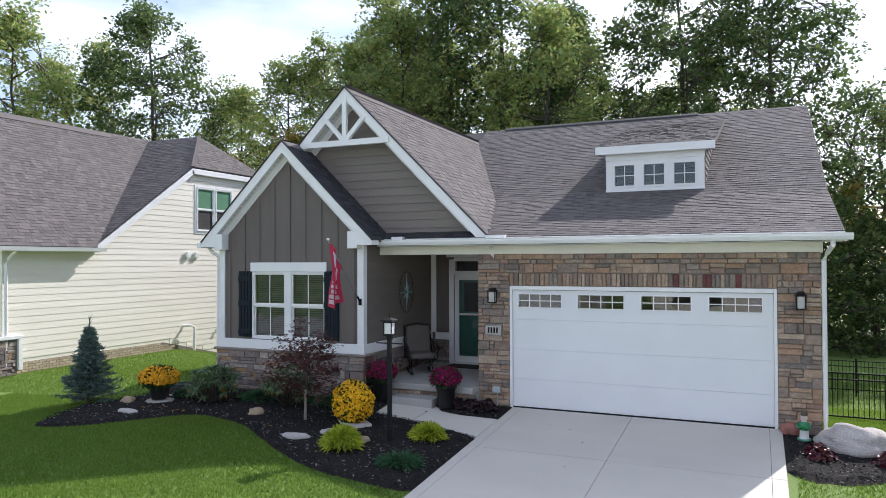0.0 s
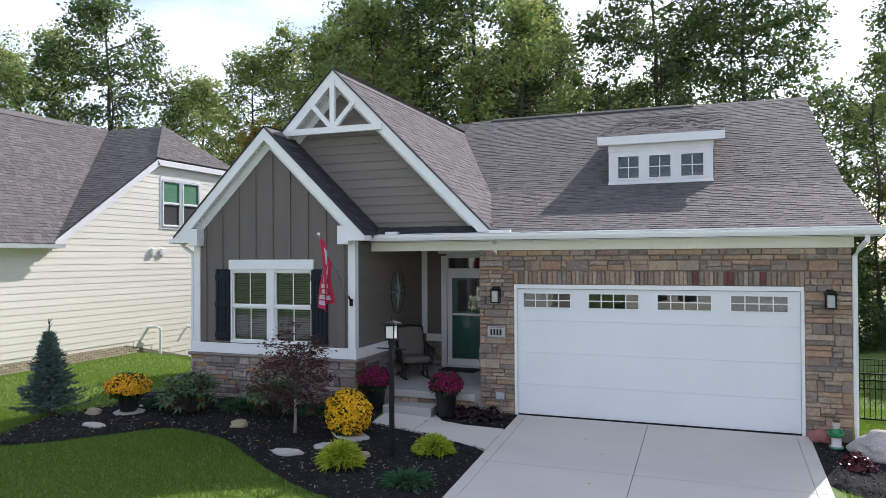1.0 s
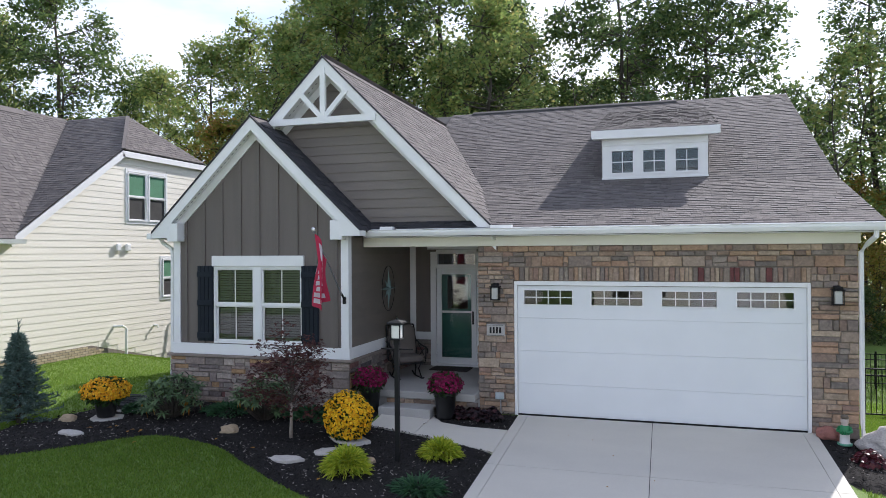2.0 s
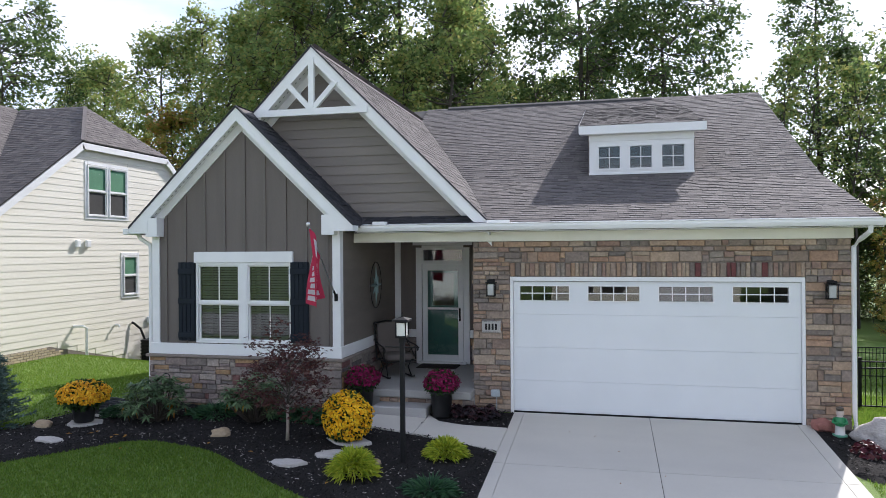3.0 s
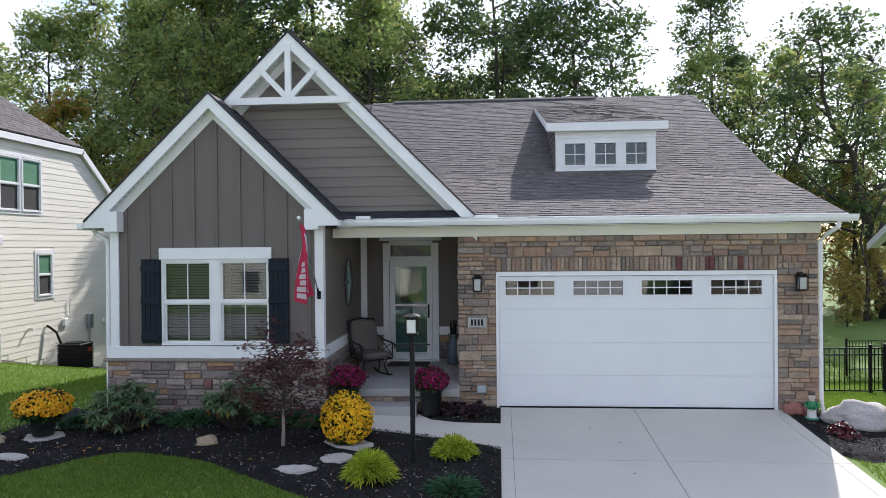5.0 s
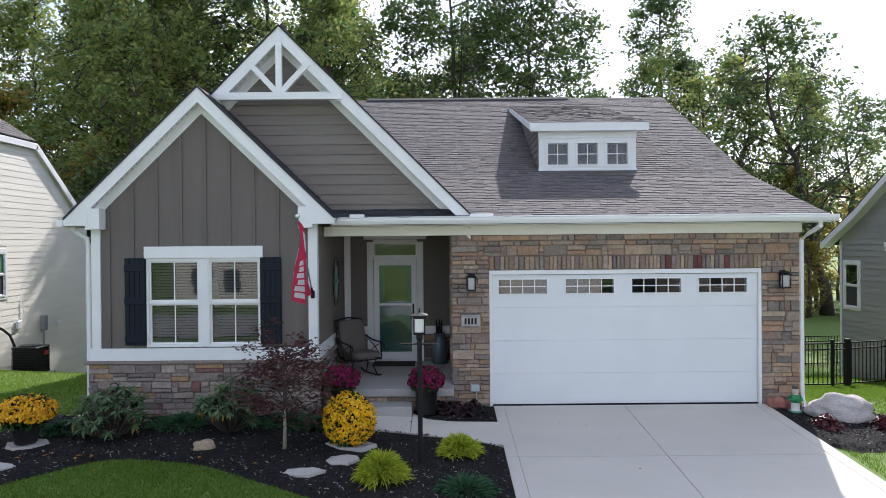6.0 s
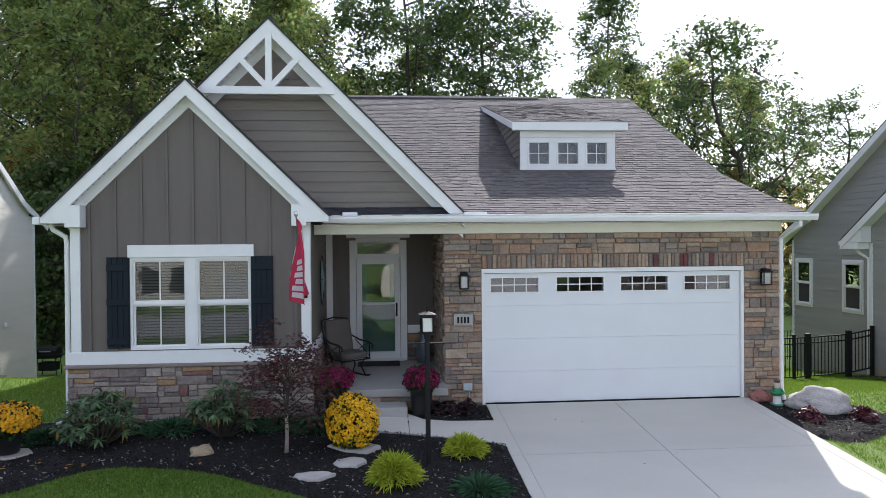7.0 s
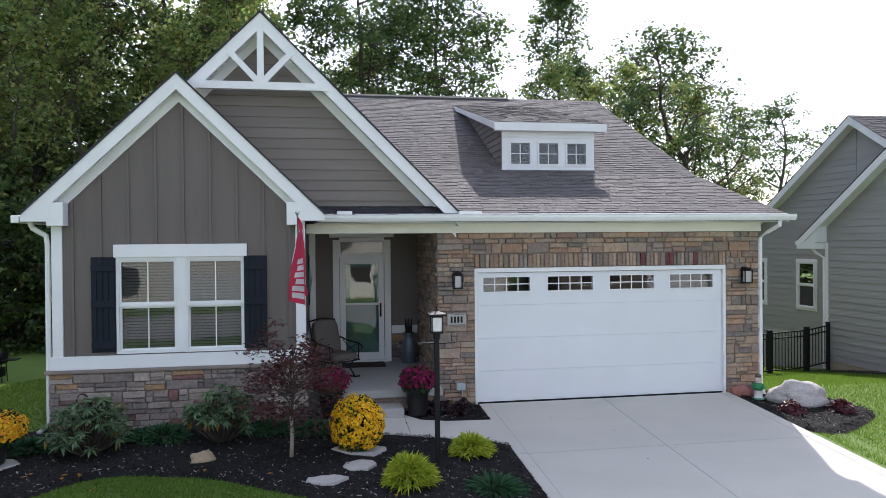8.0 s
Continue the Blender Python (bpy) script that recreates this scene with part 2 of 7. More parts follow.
    def lathe(self, profile, at=(0, 0, 0), sides=20):
        """Rings of (radius, height) round an upright axis."""
        n, vs, fs = len(profile), [], []
        for r, z in profile:
            vs += [(at[0] + r * math.cos(k * math.tau / sides), at[1] + r * math.sin(k * math.tau / sides), at[2] + z) for k in range(sides)]
        for i in range(n - 1):
            fs += [(i * sides + k, i * sides + (k + 1) % sides, (i + 1) * sides + (k + 1) % sides, (i + 1) * sides + k) for k in range(sides)]
        fs += [tuple(range(sides))[::-1], tuple(range((n - 1) * sides, n * sides))]
        return self.add(vs, fs)

    def mesh(self, name, material=None, smooth=False):
        me = bpy.data.meshes.new(name)
        me.from_pydata(self.v, [], self.f)
        bm = bmesh.new()
        bm.from_mesh(me)
        if len(bm.faces) < 60000:
            bmesh.ops.recalc_face_normals(bm, faces=bm.faces)
        bm.to_mesh(me)
        bm.free()
        if smooth:
            me.polygons.foreach_set("use_smooth", [True] * len(me.polygons))
        if material:
            me.materials.append(material)
        return me


def part(name, g, material, parent, label="", smooth=False, kind=""):
    """Links g as one mesh object under a thing or a part."""
    ob = new(name, g.mesh(name, material, smooth))
    ob.parent = parent
    return tagged(ob, label=label, kind=kind)


def thing(name, label, category, at=(0, 0, 0), group="", turn=0.0):
    ob = new(name)
    ob.matrix_basis = pose(*at, 0, 0, turn)
    return tagged(ob, label, category, group)


def solid(name, g, material, label, category="", kind="", group="", smooth=False):
    return tagged(new(name, g.mesh(name, material, smooth)), label, category, group, kind)


def bar(p, q, w, d, up=(0, 1, 0)):
    """A squared bar from p to q: w wide across it, d deep along up."""
    p, q, u = Vector(p), Vector(q), Vector(up)
    s = (q - p).normalized().cross(u).normalized() * (w / 2)
    u = u.normalized() * (d / 2)
    g = Geo()
    g.add([p - s - u, p + s - u, p + s + u, p - s + u, q - s - u, q + s - u, q + s + u, q - s + u],
          [(0, 3, 2, 1), (4, 5, 6, 7), (0, 1, 5, 4), (1, 2, 6, 5), (2, 3, 7, 6), (3, 0, 4, 7)])
    return g


def ground_z(x, y):
    """The lie of the land."""
    z = max(-1.1, -(0.03 + 0.04 * max(0.0, min(1.0, (x + 3.0) / 3.0))) * max(0.0, -y))
    right = max(0.0, min(1.0, (x + 1.0) / 6.0))
    left = max(0.0, min(1.0, (-8.0 - x) / 5.0))
    z += 0.05 * max(0.0, min(1.0, (-0.3 - x) / 2.0)) - 0.17 * left - 0.10 * max(0.0, min(1.0, (x - 5.1) / 0.6))
    swale = max(0.0, 1 - abs(x + 10.5) / 3.6) * max(0.0, min(1.0, (y - 0.5) / 4.0))
    z -= 0.28 * swale
    drop_r = 0.15 * max(0.0, y - 0.6)
    drop_l = 0.21 * max(0.0, y - 5.5)
    return z - min(1.9, drop_r * right + drop_l * (1 - right))


def drive_z(x, y):
    return -0.07 * max(0.0, -y)


def ground_sheet_z(x, y):
    """The ground, lowered where the driveway and the house stand."""
    return ground_z(x, y) - (0.12 if 0.1 < x < 5.1 and -16 < y < 0.3 else 0.0) - (0.4 if -6.9 < x < 5.6 and 0.3 < y < 17.5 else 0.0)


# the lie of the land and the paving
def sheet(name, xs, ys, zf, material):
    g = Geo()
    vs = [(x, y, zf(x, y)) for y in ys for x in xs]
    n = len(xs)
    g.add(vs, [(j * n + i, j * n + i + 1, (j + 1) * n + i + 1, (j + 1) * n + i) for j in range(len(ys) - 1) for i in range(n - 1)])
    return g


def steps(a, b, d):
    n = max(1, round((b - a) / d))
    return [a + (b - a) * i / n for i in range(n + 1)]


def in_poly(x, y, poly):
    """Whether the points lie inside the outline; x and y may be arrays."""
    x, y = np.asarray(x, float), np.asarray(y, float)
    c = np.zeros(x.shape, bool)
    for (x0, y0), (x1, y1) in zip(poly, poly[1:] + poly[:1]):
        if y0 != y1:
            c ^= ((y0 > y) != (y1 > y)) & (x < (x1 - x0) * (y - y0) / (y1 - y0) + x0)
    return c


def smooth_poly(pts, k=4):
    """A closed curve through the corners."""
    out, n = [], len(pts)
    for i in range(n):
        p0, p1, p2, p3 = (Vector(pts[(i + j) % n]) for j in (-1, 0, 1, 2))
        for s in range(k):
            t = s / k
            out.append(tuple(0.5 * (2 * p1 + (p2 - p0) * t + (2 * p0 - 5 * p1 + 4 * p2 - p3) * t * t + (3 * p1 - p0 - 3 * p2 + p3) * t ** 3)))
    return out


far = [-1500, -600, -250, -120, -70, -45, -30]
xs = far + steps(-24, 0.09, 0.4975) + [0.11] + steps(0.5, 4.9, 0.5) + [5.08, 5.1] + steps(5.5, 20, 0.5) + [-x for x in far[::-1]]
ys = far + steps(-24, 14, 0.5) + [17, 20, 25] + [-y for y in far[::-1]]
ground = solid("ground", sheet("ground", xs, ys, ground_sheet_z, GRASS), GRASS, "mown green lawn falling away behind the houses", kind="structure")

# planting beds, a little proud of the lawn
BED = smooth_poly([(-8.1, -4.72), (-7.4, -4.68), (-6.6, -3.95), (-5.95, -3.2), (-5.5, -3.02), (-4.8, -3.14), (-4.1, -3.4), (-3.4, -3.9), (-2.6, -4.42), (-1.7, -4.8), (-0.9, -4.85), (0.08, -4.78), (0.12, -4.0),
                   (0.1, -2.2), (-1.4, -1.7), (-2.3, -1.5), (-2.6, -0.4), (-3.5, -0.6), (-7.05, -0.6), (-7.9, -0.9), (-8.3, -2.4), (-8.6, -3.3)])
BED = [(min(x, 0.065), y) for x, y in BED]
BED_R = smooth_poly([(5.08, 0.1), (5.08, -1.2), (5.1, -2.2), (5.7, -2.35), (6.6, -1.9), (7.2, -1.35), (7.1, -0.5), (6.4, 0.2), (5.8, 0.3)])
BED_R = [(max(x, 5.125), y) for x, y in BED_R]
BED_P = [(-1.42, -1.55), (-1.42, -0.5), (-1.3, -0.1), (0.066, -0.05), (0.066, -1.05), (-0.9, -1.0)]


def bed(name, poly, label, rise=0.05):
    g = Geo()
    bm = bmesh.new()
    face = bm.faces.new([bm.verts.new((x, y, 0)) for x, y in poly])
    bmesh.ops.triangulate(bm, faces=[face])
    for _ in range(3):
        long = [e for e in bm.edges if e.calc_length() > 0.35]
        if long:
            bmesh.ops.subdivide_edges(bm, edges=long, cuts=1)
            bmesh.ops.triangulate(bm, faces=bm.faces)
    edge = {v for e in bm.edges if e.is_boundary for v in e.verts}
    for v in bm.verts:
        x, y = v.co.x, v.co.y
        v.co.z = ground_z(x, y) + (0.006 if v in edge else rise + 0.025 * noise.noise((x * 1.7, y * 1.7, 3)))
    g.add([v.co for v in bm.verts], [[v.index for v in f.verts] for f in bm.faces]) if bm.verts.index_update() is None else None
    bm.free()
    return solid(name, g, MULCH, label, kind="structure")


bed("planting_bed", BED, "curving bed of dark bark mulch before the house")
bed("planting_bed", BED_R, "small bed of dark mulch beside the driveway")
bed("planting_bed", BED_P, "mulch strip between porch and garage", 0.03)

# driveway: slabs with troweled borders and open joints
drive = tagged(new("driveway"), "pale broom-finished concrete driveway with tooled joints", kind="structure")
SLAB = (0.156, 2.49, 5.01)


def slab(xa, xb, ya, yb, top, deep=0.12):
    c = [(xa, ya), (xb, ya), (xb, yb), (xa, yb)]
    return Geo().add([(x, y, drive_z(x, y) + top) for x, y in c] + [(x, y, drive_z(x, y) + top - deep) for x, y in c],
                     [(0, 1, 2, 3), (0, 4, 5, 1), (1, 5, 6, 2), (2, 6, 7, 3), (3, 7, 4, 0)])


for i in range(2):
    for ya, yb in ((-0.02, -2.60), (-2.610, -5.4), (-5.41, -8.4), (-8.41, -11.4), (-11.41, -16.0)):
        part("slab", slab(SLAB[i] + (0.1 if i == 0 else 0.005), SLAB[i + 1] - (0.1 if i else 0.005), ya, yb, 0.012), CONCRETE, drive)
        part("tooled_edge", slab(0.07, 0.25, ya, yb, 0.014) if i == 0 else slab(4.916, 5.12, ya, yb, 0.014), CONCRETE, drive)
part("joint_filler", slab(0.12, 5.07, 0.05, -16, -0.004, 0.02), FELT, drive)

# front walk, from the porch step to the driveway
path = tagged(new("front_walk"), "pale concrete walk turning from the porch to the driveway", kind="structure")
WALK = [[(-2.42, -0.2), (-2.30, -1.58), (-1.42, -1.74), (-1.42, -0.62), (-1.42, -0.2)], [(-1.41, -1.74), (0.07, -2.16), (0.07, -1.02), (-0.7, -1.04), (-1.15, -0.95), (-1.41, -0.64)]]
for poly in WALK:
    g = Geo()
    n = len(poly)
    g.add([(x, y, ground_z(x, y) + 0.035) for x, y in poly] + [(x, y, ground_z(x, y) - 0.1) for x, y in poly],
          [tuple(range(n))] + [(i, (i + 1) % n, n + (i + 1) % n, n + i) for i in range(n)])
    part("slab", g, CONCRETE, path)


# pieces of walls and roofs
def shingles(parent, o, u, v, poly, pieces=0, rise=0.142, name="shingle", field=None, single=None):
    """Overlapping tabs on the slope with origin o and unit vectors u along the eave and v up the slope; poly: its outline in u, v."""
    o, u, v = Vector(o), Vector(u).normalized(), Vector(v).normalized()
    n = u.cross(v)
    n = n if n.z > 0 else -n
    rest, made = Geo(), 0
    base = Geo()
    base.add([o + u * a + v * b + n * 0.004 for a, b in poly], [tuple(range(len(poly)))])
    part("underlay", base, FELT, parent)
    sizes = {}
    top = max(b for _, b in poly)
    j = 0
    while j * rise < top - 0.03:
        vm, hits = j * rise + 0.05, []
        for (a0, b0), (a1, b1) in zip(poly, poly[1:] + poly[:1]):
            if (b0 <= vm) != (b1 <= vm):
                hits.append(a0 + (a1 - a0) * (vm - b0) / (b1 - b0))
        if len(hits) > 1:
            a, end = min(hits), max(hits)
            while a < end - 0.02:
                w = min(random.choice((0.11, 0.15, 0.20, 0.27)), end - a)
                h = random.choice((0.010, 0.012, 0.018))
                c = o + u * a + v * (j * rise)
                vs = [(0, 0, h), (w - 0.006, 0, h), (w - 0.006, rise + 0.03, 0.004), (0, rise + 0.03, 0.004), (0, 0, 0.0), (w - 0.006, 0, 0.0)]
                fs = [(0, 1, 2, 3), (4, 5, 1, 0), (4, 0, 3), (1, 5, 2)]
                if made < pieces:
                    key = (round(w, 2), h)
                    if key not in sizes:
                        q = Geo()
                        q.add(vs, fs)
                        sizes[key] = q.mesh("shingle", single or SHINGLE_P)
                    ob = new(name, sizes[key])
                    ob.parent = parent
                    ob.matrix_basis = Matrix.Translation(c) @ Matrix((u, v, n)).transposed().to_4x4()
                    made += 1
                else:
                    rest.add([c + u * p + v * q + n * r for p, q, r in vs], fs)
                a += w
        j += 1
    if rest.v:
        part("shingle_field", rest, field or SHINGLE, parent, kind="stuff")


def span(poly, h):
    hits = [a0 + (a1 - a0) * (h - b0) / (b1 - b0) for (a0, b0), (a1, b1) in zip(poly, poly[1:] + poly[:1]) if (b0 <= h) != (b1 <= h)]
    return (min(hits), max(hits)) if len(hits) > 1 else None


def lap(parent, place, poly, material, rise=0.18, name="siding_board", holes=(), proud=0.026):
    """Lap boards: place(u, z, d) sets a point d proud of the wall; poly: the wall's outline in u, z; holes: openings u0, u1, z0, z1."""
    z, top = min(p[1] for p in poly), max(p[1] for p in poly)
    while z < top - 0.02:
        z1 = min(z + rise, top)
        lo, hi = span(poly, z + 0.01), span(poly, z1 - 0.004)
        hi = hi or ((sum(lo) / 2,) * 2 if lo else None)
        if lo:
            cuts = [(lo[0], hi[0], lo[1], hi[1])]
            for h0, h1, k0, k1 in holes:
                if z1 > k0 + 0.03 and z < k1 - 0.03:
                    cuts = [c for a0, a1, b0, b1 in cuts for c in ((a0, a1, min(b0, h0), min(b1, h0)), (max(a0, h1), max(a1, h1), b0, b1)) if c[2] - c[0] > 0.03]
            for a0, a1, b0, b1 in cuts:
                g = Geo()
                g.add([place(a0, z, proud), place(b0, z, proud), place(b1, z1 + 0.004, 0.006), place(a1, z1 + 0.004, 0.006),
                       place(a0, z, 0), place(b0, z, 0), place(b1, z1, 0), place(a1, z1, 0)],
                      [(0, 1, 2, 3), (4, 5, 1, 0), (5, 6, 2, 1), (7, 4, 0, 3), (6, 7, 3, 2)])
                part(name, g, material, parent)
        z = z1


def stones(parent, place, u0, u1, z0, z1, material, big=1.0):
    """Ledge stones in broken courses: place(u, z, d) as for lap."""
    z = z0
    while z < z1 - 0.02:
        h = min(random.choice((0.075, 0.09, 0.11, 0.15, 0.19)) * big, z1 - z)
        if z1 - z - h < 0.05:
            h = z1 - z
        u = u0
        while u < u1 - 0.01:
            w = min(random.choice((0.11, 0.17, 0.23, 0.30, 0.38, 0.46)) * random.uniform(0.85, 1.12) * (1.0 if h > 0.11 else 0.9) * big, u1 - u)
            if u1 - u - w < 0.09:
                w = u1 - u
            k = random.choice((0.38, 0.5, 0.6))
            rows = [(z, h)] if h < 0.14 or random.random() < 0.42 else [(z, h * k), (z + h * k, h * (1 - k))]
            for zz, hh in rows:
                piece(parent, place, u, u + w, zz, zz + hh, material)
            u += w
        z += h


def piece(parent, place, a, b, c, d, material, name="stone", gap=0.004):
    p, i = random.uniform(0.015, 0.046), random.uniform(0.006, 0.014)
    j = [random.uniform(-0.004, 0.006) for _ in range(8)]
    g = Geo()
    a, b, c, d = a + gap, b - gap, c + gap, d - gap
    ring = [(a + j[0], c + j[1]), (b - j[2], c + j[3]), (b - j[4], d - j[5]), (a + j[6], d - j[7])]
    vs = [place(x, z, 0) for x, z in ring] + [place(x, z, p * 0.6) for x, z in ring]
    vs += [place(x + i * sx, z + i * sz, p + random.uniform(-0.006, 0.006)) for (x, z), (sx, sz) in zip(ring, ((1, 1), (-1, 1), (-1, -1), (1, -1)))]
    fs = [(k + 4 * r, (k + 1) % 4 + 4 * r, (k + 1) % 4 + 4 * r + 4, k + 4 * r + 4) for r in (0, 1) for k in range(4)] + [(8, 9, 10, 11)]
    g.add(vs, fs)
    part(name, g, material, parent)


def front(y):
    return lambda u, z, d: (u, y - d, z)


def side(x, s=1):
    return lambda u, z, d: (x + s * d, u, z)


def window(parent, place, u0, u1, z0, z1, cols=2, rows=2, sash=True, blinds=True, w=0.06, name="window", backing=True, glazing=None):
    """A window in its opening: frame, panes, glazing bars, slats behind. place as for lap."""
    f = Geo()

    def bx(g, a, b, c, d, p, q):
        g.add([place(x, z, r) for r in (p, q) for x, z in ((a, c), (b, c), (b, d), (a, d))],
              [(0, 1, 2, 3), (4, 5, 6, 7), (0, 1, 5, 4), (1, 2, 6, 5), (2, 3, 7, 6), (3, 0, 4, 7)])
        return g
    for a, b, c, d in ((u0, u0 + w, z0, z1), (u1 - w, u1, z0, z1), (u0 + w, u1 - w, z0, z0 + w), (u0 + w, u1 - w, z1 - w, z1)):
        bx(f, a, b, c, d, -0.10, 0.022)
    win = part(name, f, WHITE, parent)
    zm = (z0 + z1) / 2
    cells = [(z0 + w, zm - 0.02), (zm + 0.02, z1 - w)] if sash else [(z0 + w, z1 - w)]
    if sash:
        part("meeting_rail", bx(Geo(), u0 + w, u1 - w, zm - 0.022, zm + 0.022, -0.05, 0.012), WHITE, win)
    for k, (c, d) in enumerate(cells):
        off = -0.02 if k or not sash else -0.045
        sheet_ = Geo().add([place(x, z, off) for x, z in ((u0 + w, c), (u1 - w, c), (u1 - w, d), (u0 + w, d))], [(0, 1, 2, 3)])
        pane = part("pane", sheet_, glazing or GLASS, win)
        pane.visible_shadow = False
        if sash:
            s = Geo()
            for a, b, e, h in ((u0 + w, u0 + w + 0.03, c, d), (u1 - w - 0.03, u1 - w, c, d), (u0 + w + 0.03, u1 - w - 0.03, c, c + 0.03), (u0 + w + 0.03, u1 - w - 0.03, d - 0.03, d)):
                bx(s, a, b, e, h, off - 0.02, off + 0.014)
            part("sash", s, WHITE, win)
        m = Geo()
        for i in range(1, cols):
            x = u0 + w + (u1 - u0 - 2 * w) * i / cols
            bx(m, x - 0.009, x + 0.009, c, d, off - 0.004, off + 0.008)
        for i in range(1, rows):
            z = c + (d - c) * i / rows
            bx(m, u0 + w, u1 - w, z - 0.009, z + 0.009, off - 0.003, off + 0.007)
        if m.v:
            part("glazing_bar", m, WHITE, win)
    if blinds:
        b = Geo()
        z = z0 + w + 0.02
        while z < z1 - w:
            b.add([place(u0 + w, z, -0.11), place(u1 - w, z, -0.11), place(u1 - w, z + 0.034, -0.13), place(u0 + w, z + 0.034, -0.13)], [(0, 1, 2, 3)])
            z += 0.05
        part("blind", b, BLIND, win, "white slatted blind darkened as in a dim room")
    if backing:
        # dark sheet standing in for the unlit room behind the panes
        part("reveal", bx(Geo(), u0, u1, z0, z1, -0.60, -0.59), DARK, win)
    return win


house = thing("house", "single-storey taupe house with stone base, white trim and grey shingled gables", "house")


def wall(name, g, material=MORTAR, label=""):
    return part(name, g, material, house, label)


# main body
body = Geo()
body.box((-7.0, 4.0, -2.2), (-6.85, 18.0, 3.4)).box((5.6, 0.16, -2.2), (5.75, 18.0, 3.4)).box((-6.85, 17.85, -2.2), (5.6, 18.0, 3.4))
body.prism([(0.15, 3.4), (18.0, 3.4), (9.2, 7.2), (2.9, 4.3)], 0, 5.6, 5.75).prism([(0.15, 3.4), (18.0, 3.4), (9.2, 7.2), (2.9, 4.3)], 0, -7.0, -6.85)
wall("body_wall", body, TAUPE)
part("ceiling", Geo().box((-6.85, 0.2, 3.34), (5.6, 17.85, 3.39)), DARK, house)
part("garage_floor", Geo().box((-0.6, 0.12, -0.12), (5.6, 8.0, 0.0)), CONCRETE_D, house)

# garage front, with ledge stone round the door
gw = Geo()
gw.box((-0.68, 0.0, -0.3), (0.0, 0.16, 3.37)).box((5.06, 0.0, -0.3), (5.75, 0.16, 3.37)).box((0.0, 0.0, 2.532), (5.06, 0.16, 3.37))
gw.box((-0.68, 0.16, 0.0), (-0.52, 2.9, 3.37))
garage_wall = wall("stone_wall", gw, MORTAR, "mixed tan and brown ledge stone veneer")
F0 = front(0.0)
stones(garage_wall, F0, -0.70, 0.0, 0.0, 2.56, STONE)
stones(garage_wall, F0, 5.06, 5.77, -0.06, 2.56, STONE)
stones(garage_wall, F0, -0.70, 5.77, 2.80, 3.19, STONE)
stones(garage_wall, F0, -0.70, 0.0, 2.56, 2.80, STONE)
stones(garage_wall, F0, 5.06, 5.77, 2.56, 2.80, STONE)
u, k = 0.0, 0
while u < 5.05:
    w = min(random.uniform(0.065, 0.11), 5.06 - u)
    if 5.06 - u - w < 0.05:
        w = 5.06 - u
    red = any(abs(u + w / 2 - r) < 0.055 for r in (3.36, 3.86, 4.38))
    piece(garage_wall, F0, u, u + w, 2.535, 2.79, REDSTONE if red else STONE)
    u += w
stones(garage_wall, side(-0.68, -1), 0.0, 2.75, 0.42, 3.19, STONE)

# garage door
part("door_casing", Geo().box((0.0, -0.02, 0.0), (0.055, 0.12, 2.53), 0.004), WHITE, house)
part("door_casing", Geo().box((5.005, -0.02, 0.0), (5.06, 0.12, 2.53), 0.004), WHITE, house)
part("door_casing", Geo().box((0.055, -0.02, 2.45), (5.005, 0.12, 2.53), 0.004), WHITE, house)
gdoor = part("garage_door", Geo().box((0.055, 0.065, 0.0), (5.005, 0.10, 2.0)), DOORWHITE, house, "white four-section steel garage door with a row of windows")
part("bottom_seal", Geo().box((0.055, 0.03, 0.0), (5.005, 0.066, 0.03)), BLACK, gdoor)
for i, (a, b) in enumerate(((0.03, 0.604), (0.606, 1.217), (1.219, 1.834))):
    part("door_section", Geo().box((0.058, 0.040, a), (5.002, 0.068, b), 0.003), DOORWHITE, gdoor)
GW = ((0.16, 1.10), (1.41, 2.35), (2.65, 3.60), (3.89, 4.83))
sec = Geo().box((0.058, 0.040, 1.836), (5.002, 0.068, 2.07)).box((0.058, 0.040, 2.375), (5.002, 0.068, 2.44))
for a, b in zip([0.058] + [w[1] for w in GW], [w[0] for w in GW] + [5.002]):
    sec.box((a, 0.040, 2.07), (b, 0.068, 2.375))
part("door_section", sec, DOORWHITE, gdoor)
for a, b in GW:
    window(gdoor, front(0.048), a, b, 2.07, 2.375, 4, 2, False, False, 0.02, "door_window", backing=False, glazing=GLASS_D)

# front room: stone base, band, boards and battens under the small gable
SG_X, SG_Z, SG_H = -5.06, 5.77, 2.33  # ridge place, ridge height, half span
rw = Geo()
RY = -0.75
rw.box((-7.0, RY, -0.4), (-3.1, RY + 0.16, 1.26)).box((-7.0, RY, 1.26), (-6.02, RY + 0.16, 2.85)).box((-4.08, RY, 1.26), (-3.1, RY + 0.16, 2.85))
rw.prism([(-7.0, 2.85), (-3.1, 2.85), (-3.1, 3.62), (SG_X, 5.52), (-7.0, 3.66)], 1, RY, RY + 0.16)
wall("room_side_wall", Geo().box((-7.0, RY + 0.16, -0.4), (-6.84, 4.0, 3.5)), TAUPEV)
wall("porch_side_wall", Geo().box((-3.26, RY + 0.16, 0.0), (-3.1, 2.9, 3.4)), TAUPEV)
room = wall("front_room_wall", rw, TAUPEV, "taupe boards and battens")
for k in range(9):
    x = -6.71 + 0.4245 * k
    zt = 5.5 - abs(x - SG_X) * 0.96
    if -6.12 < x < -3.98:
        part("batten", Geo().box((x - 0.022, RY - 0.026, 3.03), (x + 0.022, RY + 0.002, zt), 0.004), TAUPEV, room)
    else:
        part("batten", Geo().box((x - 0.022, RY - 0.026, 1.25), (x + 0.022, RY + 0.002, zt), 0.004), TAUPEV, room)
